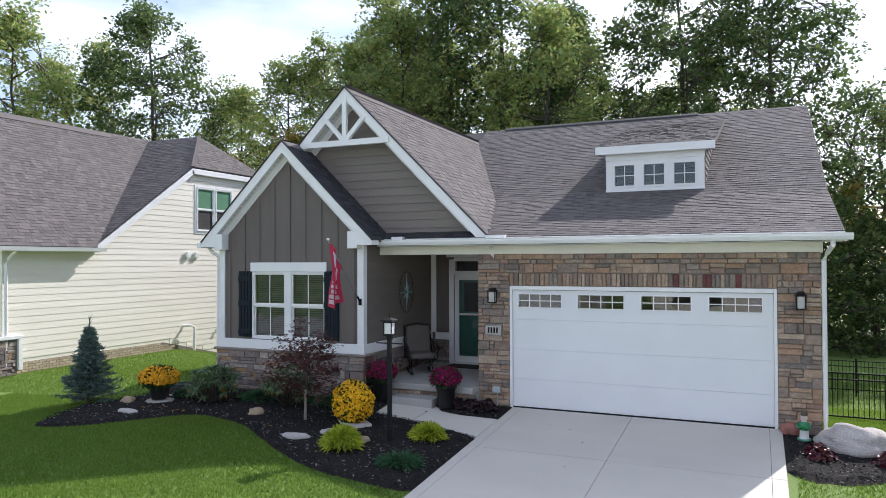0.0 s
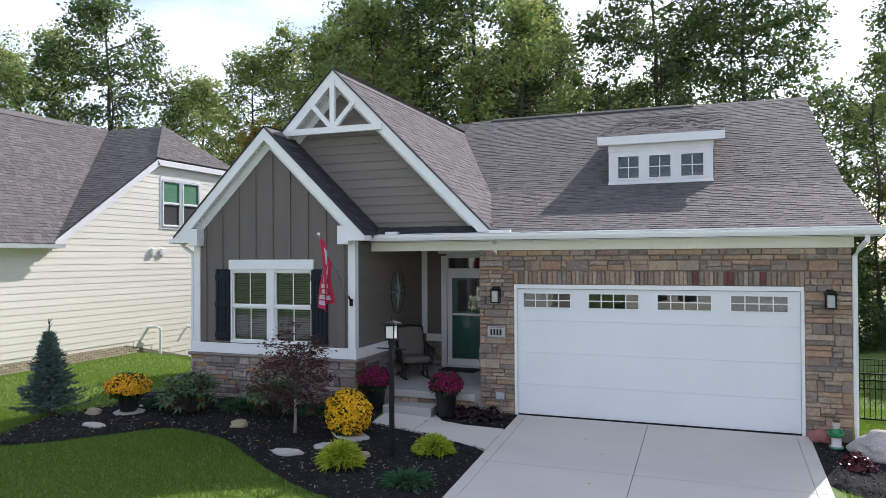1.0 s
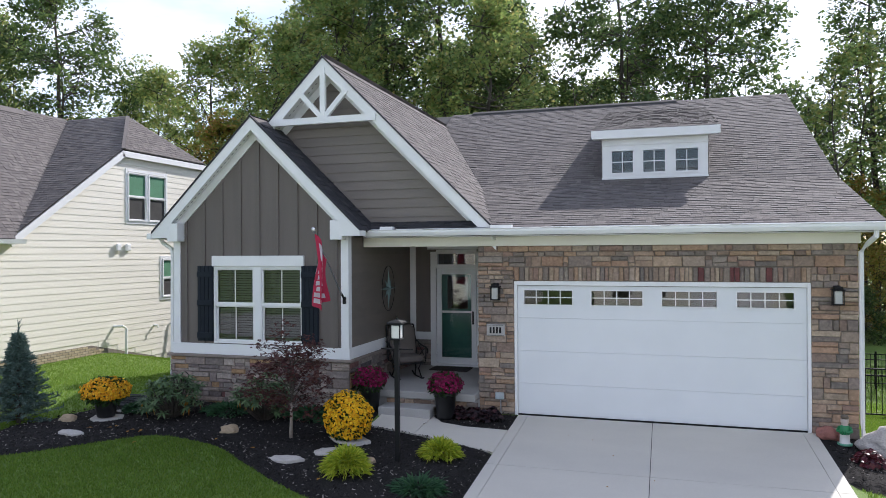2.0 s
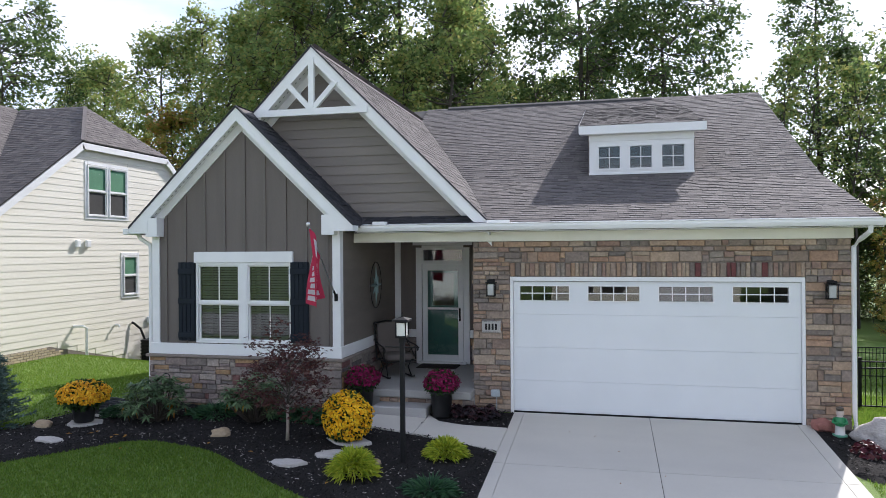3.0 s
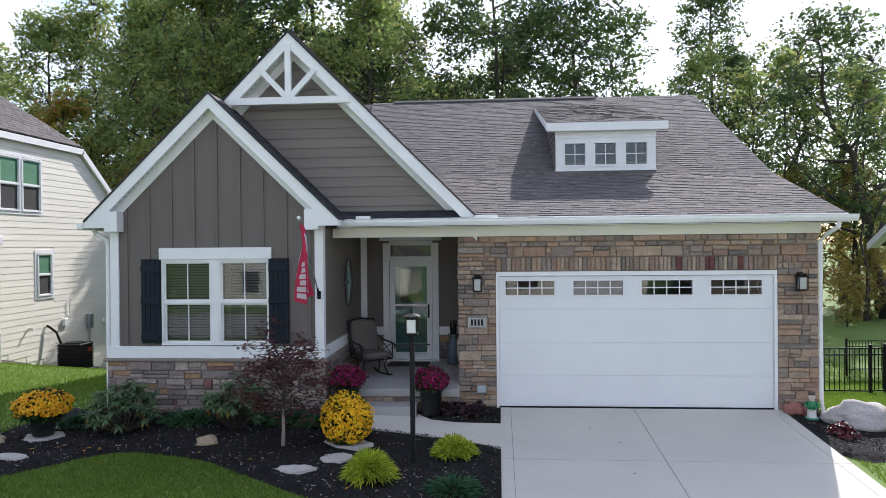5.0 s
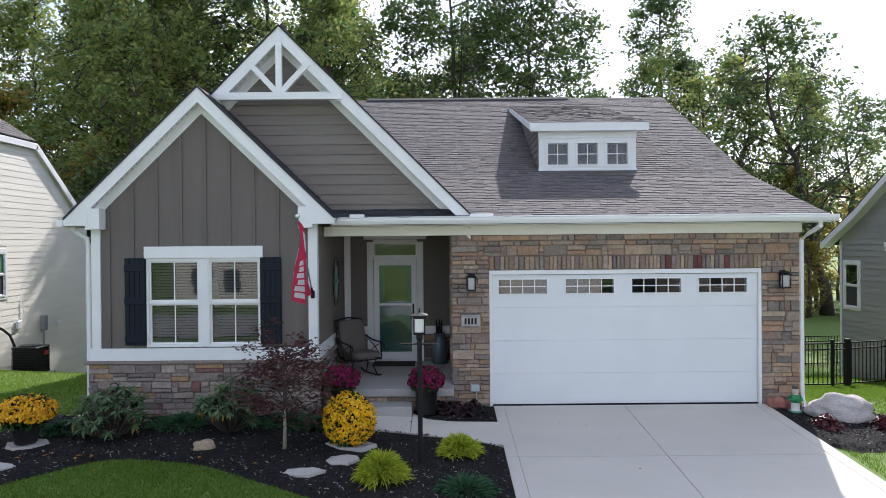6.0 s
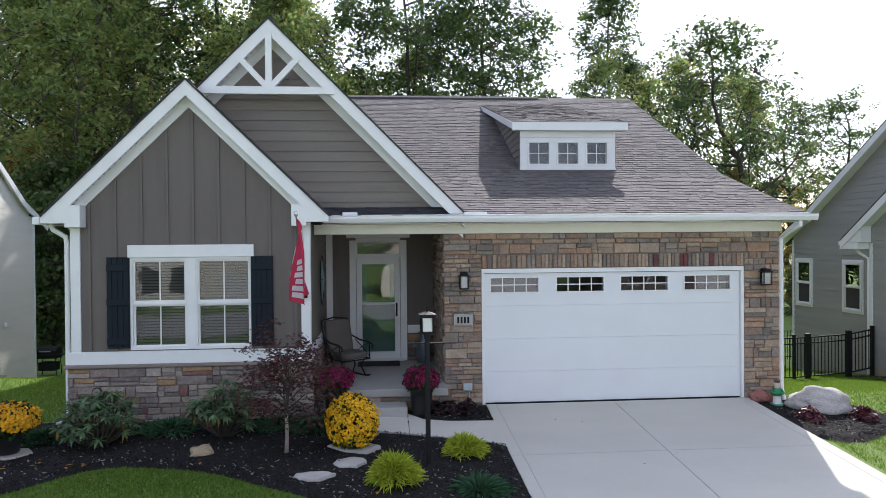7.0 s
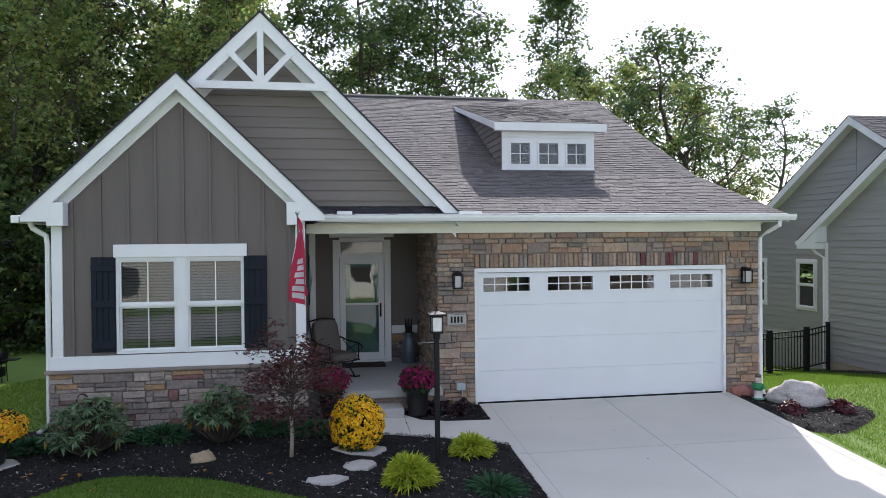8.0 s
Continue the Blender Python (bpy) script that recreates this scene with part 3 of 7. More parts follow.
for a, b in ((-7.02, -6.86), (-3.22, -3.06)):
    part("corner_board", Geo().box((a, RY - 0.03, 1.24), (b, RY + 0.12, 3.45), 0.005), WHITE, room)
part("band_board", Geo().box((-7.06, RY - 0.04, 1.03), (-3.04, RY + 0.1, 1.245), 0.006), WHITE, room)
part("band_board", Geo().box((-3.16, RY + 0.1, 1.03), (-3.04, 2.75, 1.245), 0.006), WHITE, room)
part("stone_sill", Geo().box((-7.13, RY - 0.11, 0.975), (-2.98, RY + 0.1, 1.032), 0.012), CAPSTONE, room)
part("stone_sill", Geo().box((-3.1, RY + 0.1, 0.975), (-2.98, 2.75, 1.032), 0.012), CAPSTONE, room)
base = part("stone_base", Geo().box((-7.05, RY - 0.045, -0.4), (-3.055, RY + 0.05, 0.975)).box((-3.15, RY + 0.05, -0.4), (-3.055, 2.75, 0.975)), MORTAR, house, "pinkish brown ledge stone base")
stones(base, front(RY - 0.045), -7.07, -3.03, 0.0, 0.975, STONE_B, 1.0)
stones(base, side(-3.055), RY - 0.02, 2.7, 0.1, 0.975, STONE_B, 1.1)
part("head_trim", Geo().box((-6.09, RY - 0.05, 2.82), (-4.01, RY + 0.02, 3.03), 0.006), WHITE, room)
part("mullion", Geo().box((-5.12, RY - 0.03, 1.27), (-4.98, RY + 0.1, 2.82), 0.004), WHITE, room)
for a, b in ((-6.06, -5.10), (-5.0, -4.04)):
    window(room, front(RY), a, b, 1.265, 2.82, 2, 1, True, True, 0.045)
for x in (-6.43, -4.06):
    sh = part("shutter", Geo().box((x, RY - 0.045, 1.30), (x + 0.37, RY - 0.02, 2.83), 0.004), NAVY, room, "navy board-and-batten shutter")
    for i in range(4):
        part("slat", Geo().box((x + 0.008 + 0.09 * i, RY - 0.058, 1.305), (x + 0.084 + 0.09 * i, RY - 0.044, 2.825), 0.004), NAVY, sh)
    for z in (1.36, 2.02, 2.60):
        part("cleat", Geo().box((x + 0.005, RY - 0.082, z), (x + 0.365, RY - 0.057, z + 0.11), 0.005), NAVY, sh)
# lap siding on the porch side of the front room and the porch back
lap(room, side(-3.1), [(-0.62, 1.245), (2.75, 1.245), (2.75, 3.4), (-0.62, 3.4)], TAUPE, 0.18)
bw = Geo()
PY = 2.75
bw.box((-3.1, PY, 0.0), (-2.42, PY + 0.15, 3.4)).box((-1.44, PY, 0.0), (-0.68, PY + 0.15, 3.4)).box((-2.42, PY, 3.10), (-1.44, PY + 0.15, 3.4))
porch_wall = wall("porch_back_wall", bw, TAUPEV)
part("corner_board", Geo().box((-3.07, PY - 0.03, 1.2), (-2.93, PY + 0.01, 3.35), 0.004), WHITE, porch_wall)
for a, b in ((-2.95, -2.56), (-1.29, -0.72)):
    part("band_board", Geo().box((a, PY - 0.035, 1.02), (b, PY + 0.01, 1.20), 0.004), WHITE, porch_wall)
stones(porch_wall, front(PY), -3.0, -2.56, 0.42, 1.0, STONE_B)
stones(porch_wall, front(PY), -1.29, -0.68, 0.42, 1.0, STONE_B)
# front door with storm door and transom
for a, b in (((-2.56, PY - 0.03, 0.42), (-2.42, PY + 0.1, 3.09)), ((-1.44, PY - 0.03, 0.42), (-1.30, PY + 0.1, 3.09)), ((-2.42, PY - 0.03, 3.07), (-1.44, PY + 0.1, 3.14)),
             ((-2.63, PY - 0.05, 3.145), (-1.23, PY + 0.02, 3.30)), ((-2.42, PY - 0.02, 2.70), (-1.44, PY + 0.1, 2.76))):
    part("door_casing", Geo().box(a, b, 0.004), WHITE, house)
window(house, front(PY), -2.42, -1.44, 2.76, 3.07, 1, 1, False, False, 0.03, "transom", glazing=GLASS_D)
sd = Geo()
for a, b, z0, z1 in ((-2.41, -2.29, 0.46, 2.70), (-1.57, -1.45, 0.46, 2.70), (-2.29, -1.57, 0.46, 0.62), (-2.29, -1.57, 2.56, 2.70), (-2.29, -1.57, 1.66, 1.71)):
    sd.box((a, PY - 0.01, z0), (b, PY + 0.03, z1), 0.005)
storm = part("storm_door", sd, WHITE, house, "white glazed storm door")
for z0, z1 in ((0.62, 1.66), (1.71, 2.56)):
    p = part("pane", Geo().add([(-2.29, PY + 0.005, z0), (-1.57, PY + 0.005, z0), (-1.57, PY + 0.005, z1), (-2.29, PY + 0.005, z1)], [(0, 1, 2, 3)]), GLASS_D, storm)
    p.visible_shadow = False
part("handle", Geo().tube([(-1.53, PY - 0.03, 1.45), (-1.53, PY - 0.05, 1.52), (-1.53, PY - 0.05, 1.60), (-1.53, PY - 0.03, 1.66)], 0.012).box((-1.55, PY - 0.025, 1.40), (-1.51, PY - 0.005, 1.70)), BLACK, storm)
inner = part("front_door", Geo().box((-2.40, PY + 0.08, 0.46), (-1.46, PY + 0.12, 1.75)).box((-2.40, PY + 0.08, 2.50), (-1.46, PY + 0.12, 2.72)).box((-2.40, PY + 0.08, 1.75), (-2.18, PY + 0.12, 2.5)).box((-1.68, PY + 0.08, 1.75), (-1.46, PY + 0.12, 2.5)), TEAL, house, "green panelled front door")
part("lite", Geo().add([(-2.18, PY + 0.1, 1.75), (-1.68, PY + 0.1, 1.75), (-1.68, PY + 0.1, 2.5), (-2.18, PY + 0.1, 2.5)], [(0, 1, 2, 3)]), GLASS_D, inner)
part("threshold", Geo().box((-2.5, PY - 0.12, 0.42), (-1.36, PY + 0.05, 0.465), 0.006), WHITE, house)
# porch floor and step
porch = part("porch_floor", Geo().box((-3.05, -0.42, 0.28), (-0.68, 2.75, 0.42), 0.015).box((-3.05, -0.36, -0.3), (-0.68, 2.6, 0.28)), CONCRETE_D, house)
stones(porch, front(-0.36), -2.45, -0.62, 0.0, 0.27, STONE, 1.0)
part("step", Geo().box((-2.44, -0.85, -0.15), (-1.42, -0.36, 0.19), 0.015), CONCRETE_D, house)
part("porch_ceiling", Geo().box((-3.08, 0.1, 3.24), (-0.68, 2.74, 3.28)), WHITE, house)

# eave along the front
part("frieze", Geo().box((-3.06, -0.06, 3.19), (5.80, 0.10, 3.37), 0.005), CREAM, house)
part("soffit", Geo().box((-2.9, -0.45, 3.37), (6.1, 0.1, 3.39)), WHITE, house)
part("fascia", Geo().box((-2.85, -0.46, 3.37), (6.1, -0.43, 3.53), 0.004), WHITE, house)


def gutter(parent, x0, x1, y, z, label="", axis=0):
    prof = [(y + 0.11, z - 0.12), (y + 0.03, z - 0.12), (y + 0.01, z - 0.085), (y - 0.005, z - 0.05), (y - 0.005, z - 0.012), (y - 0.018, z), (y + 0.004, z), (y + 0.012, z - 0.012), (y + 0.02, z - 0.10), (y + 0.11, z - 0.10)]
    return part("gutter", Geo().prism(prof, axis, x0, x1), WHITE, parent)


gutter(house, -2.85, 6.22, -0.57, 3.51)
part("gutter_end_box", Geo().box((-2.52, -0.52, 3.5), (-2.26, -0.40, 3.575), 0.006), WHITE, house)
part("gutter_end_box", Geo().box((-0.36, -0.47, 3.5), (0.05, -0.36, 3.575), 0.006), WHITE, house)
part("downspout", Geo().tube([(5.92, -0.50, 3.42), (5.92, -0.48, 3.30), (5.86, -0.22, 3.18), (5.815, 0.0, 3.05), (5.815, 0.0, 0.25), (5.815, -0.1, -0.04)], 0.042, 8), WHITE, house, "white downspout")
part("downspout", Geo().tube([(-7.32, -0.80, 3.40), (-7.30, -0.74, 3.30), (-7.12, -0.70, 3.18), (-7.10, -0.70, 3.05), (-7.10, -0.72, 0.15), (-7.2, -0.9, 0.08)], 0.042, 8), WHITE, house, "white downspout")

# main roof: a shallow lower and a steeper upper slope
KN, RG = (3.0, 4.56), (9.3, 7.58)
EV = (-0.46, 3.50)
main_roof = part("roof", Geo().prism([(EV[0], EV[1] - 0.03), (KN[0], KN[1] - 0.03), (RG[0], RG[1] - 0.03), (19.0, 3.3), (19.0, 3.15), (RG[0], RG[1] - 0.22), (KN[0], KN[1] - 0.2), (EV[0], EV[1] - 0.12)], 0, -3.9, 6.10), FELT, house, "grey-brown architectural shingles")
part("roof_back", Geo().prism([(8.2, 7.0), (RG[0], RG[1] - 0.03), (19.0, 3.3), (19.0, 3.15), (RG[0], RG[1] - 0.22)], 0, -7.3, -3.9), FELT, house)
l1 = math.dist(EV, KN)
v1 = (0, (KN[0] - EV[0]) / l1, (KN[1] - EV[1]) / l1)
l2 = math.dist(KN, RG)
v2 = (0, (RG[0] - KN[0]) / l2, (RG[1] - KN[1]) / l2)
# the cross gable's right slope meets the main roof along valley lines
BG_X, BG_Z, BG_Y = -3.79, 6.99, -0.36


def valley_x(z):
    return BG_X + (BG_Z - z)


lo_poly = [(valley_x(EV[1]) + 3.9, 0), (10.02, 0), (10.02, l1), (valley_x(KN[1]) + 3.9, l1)]
shingles(main_roof, (-3.9, *EV), (1, 0, 0), v1, lo_poly, 300)
zt = BG_Z
lt = l2 * (zt - KN[1]) / (RG[1] - KN[1])
shingles(main_roof, (-3.9, *KN), (1, 0, 0), v2, [(valley_x(KN[1]) + 3.9, 0), (10.02, 0), (10.02, l2), (0.0, l2), (0.1, lt)])
part("rake_board", Geo().prism([(EV[0], EV[1] - 0.01), (KN[0], KN[1] - 0.01), (RG[0], RG[1] - 0.01), (RG[0], RG[1] - 0.24), (KN[0], KN[1] - 0.22), (EV[0], EV[1] - 0.14)], 0, 6.10, 6.125), WHITE, house)
part("ridge_vent", Geo().prism([(9.10, 7.50), (9.14, 7.56), (9.3, 7.64), (9.46, 7.56), (9.5, 7.50)], 0, -3.2, 3.1), FELT, main_roof)
part("ridge_cap", Geo().prism([(9.14, 7.51), (9.3, 7.60), (9.46, 7.51)], 0, 3.1, 6.12), SHINGLE, main_roof)

# cross gable
s45 = math.sqrt(0.5)
bg_roof = part("cross_gable_roof", Geo().prism([(BG_X, BG_Z - 0.03), (BG_X + 3.47, BG_Z - 3.50), (BG_X + 3.30, BG_Z - 3.50), (BG_X, BG_Z - 0.2), (BG_X - 3.30, BG_Z - 3.50), (BG_X - 3.47, BG_Z - 3.50)], 1, BG_Y + 0.04, 8.1), FELT, house)


def y_main(z):
    return EV[0] + (z - EV[1]) * (KN[0] - EV[0]) / (KN[1] - EV[1]) if z < KN[1] else KN[0] + (z - KN[1]) * (RG[0] - KN[0]) / (RG[1] - KN[1])


L = 3.47 * math.sqrt(2)
kz = (KN[1] - (BG_Z - 3.47)) * math.sqrt(2)
shingles(bg_roof, (BG_X + 3.47, BG_Y, BG_Z - 3.47), (0, 1, 0), (-s45, 0, s45), [(0, 0), (y_main(BG_Z - 3.47) - BG_Y, 0), (KN[0] - BG_Y, kz), (y_main(BG_Z) - BG_Y, L), (0, L)], 150)
shingles(bg_roof, (BG_X - 3.47, BG_Y, BG_Z - 3.47), (0, 1, 0), (s45, 0, s45), [(0, 0), (8.4, 0), (8.4, L), (0, L)])
part("ridge_cap", Geo().prism([(BG_X - 0.16, BG_Z - 0.13), (BG_X, BG_Z + 0.025), (BG_X + 0.16, BG_Z - 0.13)], 1, BG_Y + 0.03, 8.0), SHINGLE, bg_roof)
gable_wall = part("upper_gable_wall", Geo().prism([(BG_X - 3.3, 3.5), (BG_X + 3.3, 3.5), (BG_X, 6.8)], 1, 0.0, 0.12), TAUPE, house, "taupe lap siding")
lap(gable_wall, front(0.0), [(BG_X - 3.24, 3.60), (BG_X + 3.18, 3.60), (BG_X, 6.78)], TAUPE, 0.185)
for s in (-1, 1):
    for w0, w1, ya, yb, nm in ((0.0, 0.27, BG_Y - 0.01, BG_Y + 0.03, "barge_board"), (0.19, 0.23, BG_Y + 0.03, 0.02, "gable_soffit"), (0.22, 0.43, -0.03, 0.0, "gable_frieze")):
        x1 = BG_X + s * 3.45
        part(nm, Geo().prism([(BG_X, BG_Z - w0), (x1, BG_Z - 3.45 - w0), (x1, BG_Z - 3.45 - w1) if nm != "barge_board" else (x1 - s * 0.12, BG_Z - 3.45 - 0.15), (BG_X, BG_Z - w1)], 1, ya, yb), WHITE, house)
for s in (-1, 1):
    x1 = BG_X + s * 3.47
    part("shingle_edge", Geo().prism([(BG_X, BG_Z + 0.035), (x1, BG_Z - 3.435), (x1, BG_Z - 3.475), (BG_X, BG_Z - 0.005)], 1, BG_Y - 0.03, BG_Y + 0.06), SHINGLE_SHADED, house)
    slots = Geo()
    for k in range(38):
        d = 0.14 + 0.086 * k
        slots.prism([(BG_X + s * d, BG_Z - 0.228 - d), (BG_X + s * (d + 0.03), BG_Z - 0.258 - d), (BG_X + s * (d + 0.03), BG_Z - 0.262 - d), (BG_X + s * d, BG_Z - 0.232 - d)], 1, BG_Y + 0.17, BG_Y + 0.20)
    part("soffit_vent", slots, SLOT, house, kind="stuff")
TZ = 5.73
truss = part("gable_truss", bar((BG_X - 1.14, BG_Y - 0.0, TZ), (BG_X + 1.14, BG_Y - 0.0, TZ), 0.13, 0.09), WHITE, house, "white decorative gable truss")
part("king_post", bar((BG_X, BG_Y + 0.002, TZ + 0.05), (BG_X, BG_Y + 0.002, BG_Z - 0.2), 0.11, 0.08), WHITE, truss)
for s in (-1, 1):
    part("strut", bar((BG_X + s * 0.03, BG_Y + 0.004, TZ + 0.06), (BG_X + s * 0.52, BG_Y + 0.004, TZ + 0.58), 0.10, 0.076), WHITE, truss)
# skirt of shingles over the porch
skirt = part("porch_skirt_roof", Geo().prism([(-0.46, 3.47), (0.02, 3.66), (0.02, 3.45), (-0.46, 3.40)], 0, -3.3, BG_X + 3.5), FELT, house)
shingles(skirt, (-3.3, -0.47, 3.50), (1, 0, 0), (0, 0.93, 0.36), [(0, 0), (2.95, 0), (2.85, 0.5), (0, 0.5)], 60, field=SHINGLE_SHADED, single=SHINGLE_SHADED_P)

# small gable
SG_Y = -0.98
sl = (SG_Z - 3.50) / SG_H
nl = math.hypot(1, sl)
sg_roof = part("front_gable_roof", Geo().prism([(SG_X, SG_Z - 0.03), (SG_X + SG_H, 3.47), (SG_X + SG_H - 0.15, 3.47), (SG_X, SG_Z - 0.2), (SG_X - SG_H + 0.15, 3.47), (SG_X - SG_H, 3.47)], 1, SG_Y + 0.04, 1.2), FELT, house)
Ls = SG_H * nl
# both slopes take the shingle with shade in its colour
shingles(sg_roof, (SG_X + SG_H, SG_Y, 3.50), (0, 1, 0), (-1 / nl, 0, sl / nl), [(0, 0), (1.0, 0), (1.0, Ls * 0.5), (1.3, Ls), (0, Ls)], 120, field=SHINGLE_SHADED, single=SHINGLE_SHADED_P)
shingles(sg_roof, (SG_X - SG_H, SG_Y, 3.50), (0, 1, 0), (1 / nl, 0, sl / nl), [(0, 0), (5.0, 0), (5.0, Ls), (0, Ls)], field=SHINGLE_SHADED)
part("ridge_cap", Geo().prism([(SG_X - 0.15, SG_Z - 0.12), (SG_X, SG_Z + 0.025), (SG_X + 0.15, SG_Z - 0.12)], 1, SG_Y + 0.03, 0.8), SHINGLE, sg_roof)
for s in (-1, 1):
    x1, ze = SG_X + s * SG_H, 3.50
    part("barge_board", Geo().prism([(SG_X, SG_Z), (x1, ze), (x1, ze - 0.10), (x1 - s * 0.42, ze - 0.10), (x1 - s * 0.42, ze + 0.42 * sl - 0.26), (SG_X, SG_Z - 0.26)], 1, SG_Y - 0.01, SG_Y + 0.03), WHITE, house)
    xs1, zs1 = x1 - s * 0.45, ze + 0.45 * sl
    part("gable_soffit", Geo().prism([(SG_X, SG_Z - 0.19), (xs1, zs1 - 0.19), (xs1, zs1 - 0.22), (SG_X, SG_Z - 0.22)], 1, SG_Y + 0.03, RY), WHITE, house)
    part("gable_frieze", Geo().prism([(SG_X, SG_Z - 0.21), (x1 - s * 0.45, ze + 0.45 * sl - 0.21), (x1 - s * 0.45, ze + 0.45 * sl - 0.42), (SG_X, SG_Z - 0.42)], 1, RY - 0.03, RY + 0.01), WHITE, house)
    part("eave_return", Geo().box((min(x1 - s * 0.37, x1 - s * 0.62), SG_Y - 0.005, 3.33), (max(x1 - s * 0.37, x1 - s * 0.62), RY + 0.05, 3.70), 0.006).box((min(x1, x1 - s * 0.37), SG_Y + 0.03, 3.40), (max(x1, x1 - s * 0.37), RY + 0.05, 3.5)), WHITE, house)
for s in (-1, 1):
    part("shingle_edge", Geo().prism([(SG_X, SG_Z + 0.035), (SG_X + s * SG_H, 3.535), (SG_X + s * SG_H, 3.495), (SG_X, SG_Z - 0.005)], 1, SG_Y - 0.03, SG_Y + 0.06), SHINGLE_SHADED, house)
    slots = Geo()
    for k in range(20):
        d = 0.12 + 0.088 * k
        slots.prism([(SG_X + s * d, SG_Z - 0.218 - d * sl), (SG_X + s * (d + 0.03), SG_Z - 0.218 - (d + 0.03) * sl), (SG_X + s * (d + 0.03), SG_Z - 0.222 - (d + 0.03) * sl), (SG_X + s * d, SG_Z - 0.222 - d * sl)], 1, SG_Y + 0.11, SG_Y + 0.14)
    part("soffit_vent", slots, SLOT, house, kind="stuff")
part("gutter", Geo().box((-7.53, SG_Y, 3.38), (-7.41, 4.0, 3.5), 0.01), WHITE, house)

# dormer
DX0, DX1, DY, DZ0, DZ1 = 1.385, 3.64, 3.27, 4.70, 5.62
dw = Geo()
DW = ((1.55, 2.10), (2.235, 2.79), (2.925, 3.48))
WZ0, WZ1 = 4.80, 5.38
dw.box((DX0, DY, DZ0 - 0.1), (DX1, DY + 0.12, WZ0)).box((DX0, DY, WZ1), (DX1, DY + 0.12, DZ1))
for a, b in zip([DX0] + [w[1] for w in DW], [w[0] for w in DW] + [DX1]):
    dw.box((a, DY, WZ0), (b, DY + 0.12, WZ1))
dormer = part("dormer", dw, WHITE, house, "white shed dormer with three small windows")
part("sill_trim", Geo().box((DX0 - 0.01, DY - 0.02, DZ0), (DX1 + 0.01, DY + 0.02, DZ0 + 0.05), 0.004), WHITE, dormer)
part("head_trim", Geo().box((DX0 - 0.01, DY - 0.012, 5.455), (DX1 + 0.01, DY + 0.01, 5.70), 0.004), WHITE, dormer)
for a, b in DW:
    window(dormer, front(DY), a, b, WZ0, WZ1, 2, 2, False, False, 0.045)
for x0, x1, s in ((DX0, DX0 + 0.1, -1), (DX1 - 0.1, DX1, 1)):
    cheek = part("cheek", Geo().prism([(DY + 0.12, 4.6), (DY + 0.12, 5.74), (8.2, 7.0)], 0, x0, x1), TAUPE, dormer, "taupe lap siding")
    lap(cheek, side(DX0 if s < 0 else DX1, s), [(DY + 0.03, 4.72), (8.1, 7.02), (DY + 0.03, 5.72)], TAUPE, 0.16)
DRY0, DRZ0, DRY1, DRZ1 = 3.10, 5.79, 8.45, 7.18
dr = part("dormer_roof", Geo().prism([(DRY0, DRZ0 - 0.03), (DRY1, DRZ1 - 0.03), (DRY1, DRZ1 - 0.12), (DRY0, DRZ0 - 0.12)], 0, 1.18, 3.87), FELT, dormer)
dl = math.hypot(DRY1 - DRY0, DRZ1 - DRZ0)
shingles(dr, (1.17, DRY0 - 0.02, DRZ0), (1, 0, 0), (0, (DRY1 - DRY0) / dl, (DRZ1 - DRZ0) / dl), [(0, 0), (2.71, 0), (2.71, dl), (0, dl)])
part("fascia", Geo().box((1.165, DRY0 - 0.02, 5.60), (3.885, DRY0 + 0.012, DRZ0 + 0.005), 0.005), WHITE, dormer)
part("soffit", Geo().box((1.19, DRY0 + 0.01, 5.60), (3.86, DY, 5.62)), WHITE, dormer)
part("rake_board", Geo().prism([(DRY0, DRZ0), (DRY1, DRZ1 - 0.01), (DRY1, DRZ1 - 0.12), (DRY0, DRZ0 - 0.16)], 0, 1.155, 1.177), WHITE, dormer)
part("drip_edge", Geo().prism([(DRY0, DRZ0 + 0.005), (DRY1, DRZ1), (DRY1, DRZ1 - 0.1), (DRY0, DRZ0 - 0.1)], 0, 3.87, 3.885), FELT, dormer)


# the cream house next door
cream = thing("neighbouring_house", "cream lap-sided house with a grey shingled clipped gable", "house")
NX = -14.6
OUT = [(-0.95, 0.22), (5.0, 0.22), (10.3, -1.05), (14.2, -1.75), (14.2, 3.9), (10.7, 6.45), (6.35, 6.45), (2.0, 3.45), (-0.95, 3.45)]
cwall = part("side_wall", Geo().prism([(-0.95, -2.0), (14.2, -2.5), (14.2, 3.9), (10.7, 6.45), (6.35, 6.45), (2.0, 3.45), (-0.95, 3.45)], 0, NX - 0.2, NX), SIDE_L, cream)
part("front_wall", Geo().box((-24, -0.95, -1), (NX - 0.2, -0.75, 3.4)).box((-24, 14.0, -2.4), (NX - 0.2, 14.2, 4.2)), SIDE_L, cream)


NW = ((6.6, 7.52, 4.2, 5.85), (7.62, 8.54, 4.2, 5.85), (8.33, 9.08, 1.52, 2.89))
holes = [(6.5, 8.62, 4.1, 5.97), (8.22, 9.19, 1.42, 3.0)]
z = -1.7
while z < 6.44:
    z1 = min(z + 0.2, 6.45)
    zm = z + 0.05
    a = -0.95 if zm >= 0.22 else max(5.0, 5.0 + (0.22 - zm) / 0.24)
    b = 14.2 if zm < 3.9 else 14.2 - (zm - 3.9) / (2.55 / 3.5)
    if zm > 3.45:
        a = 2.0 + (zm - 3.45) / (3.0 / 4.35)
    lap(cwall, side(NX), [(a, z), (b, z), (b, z1), (a, z1)], SIDE_L, 0.2, holes=holes, proud=0.016)
    z = z1
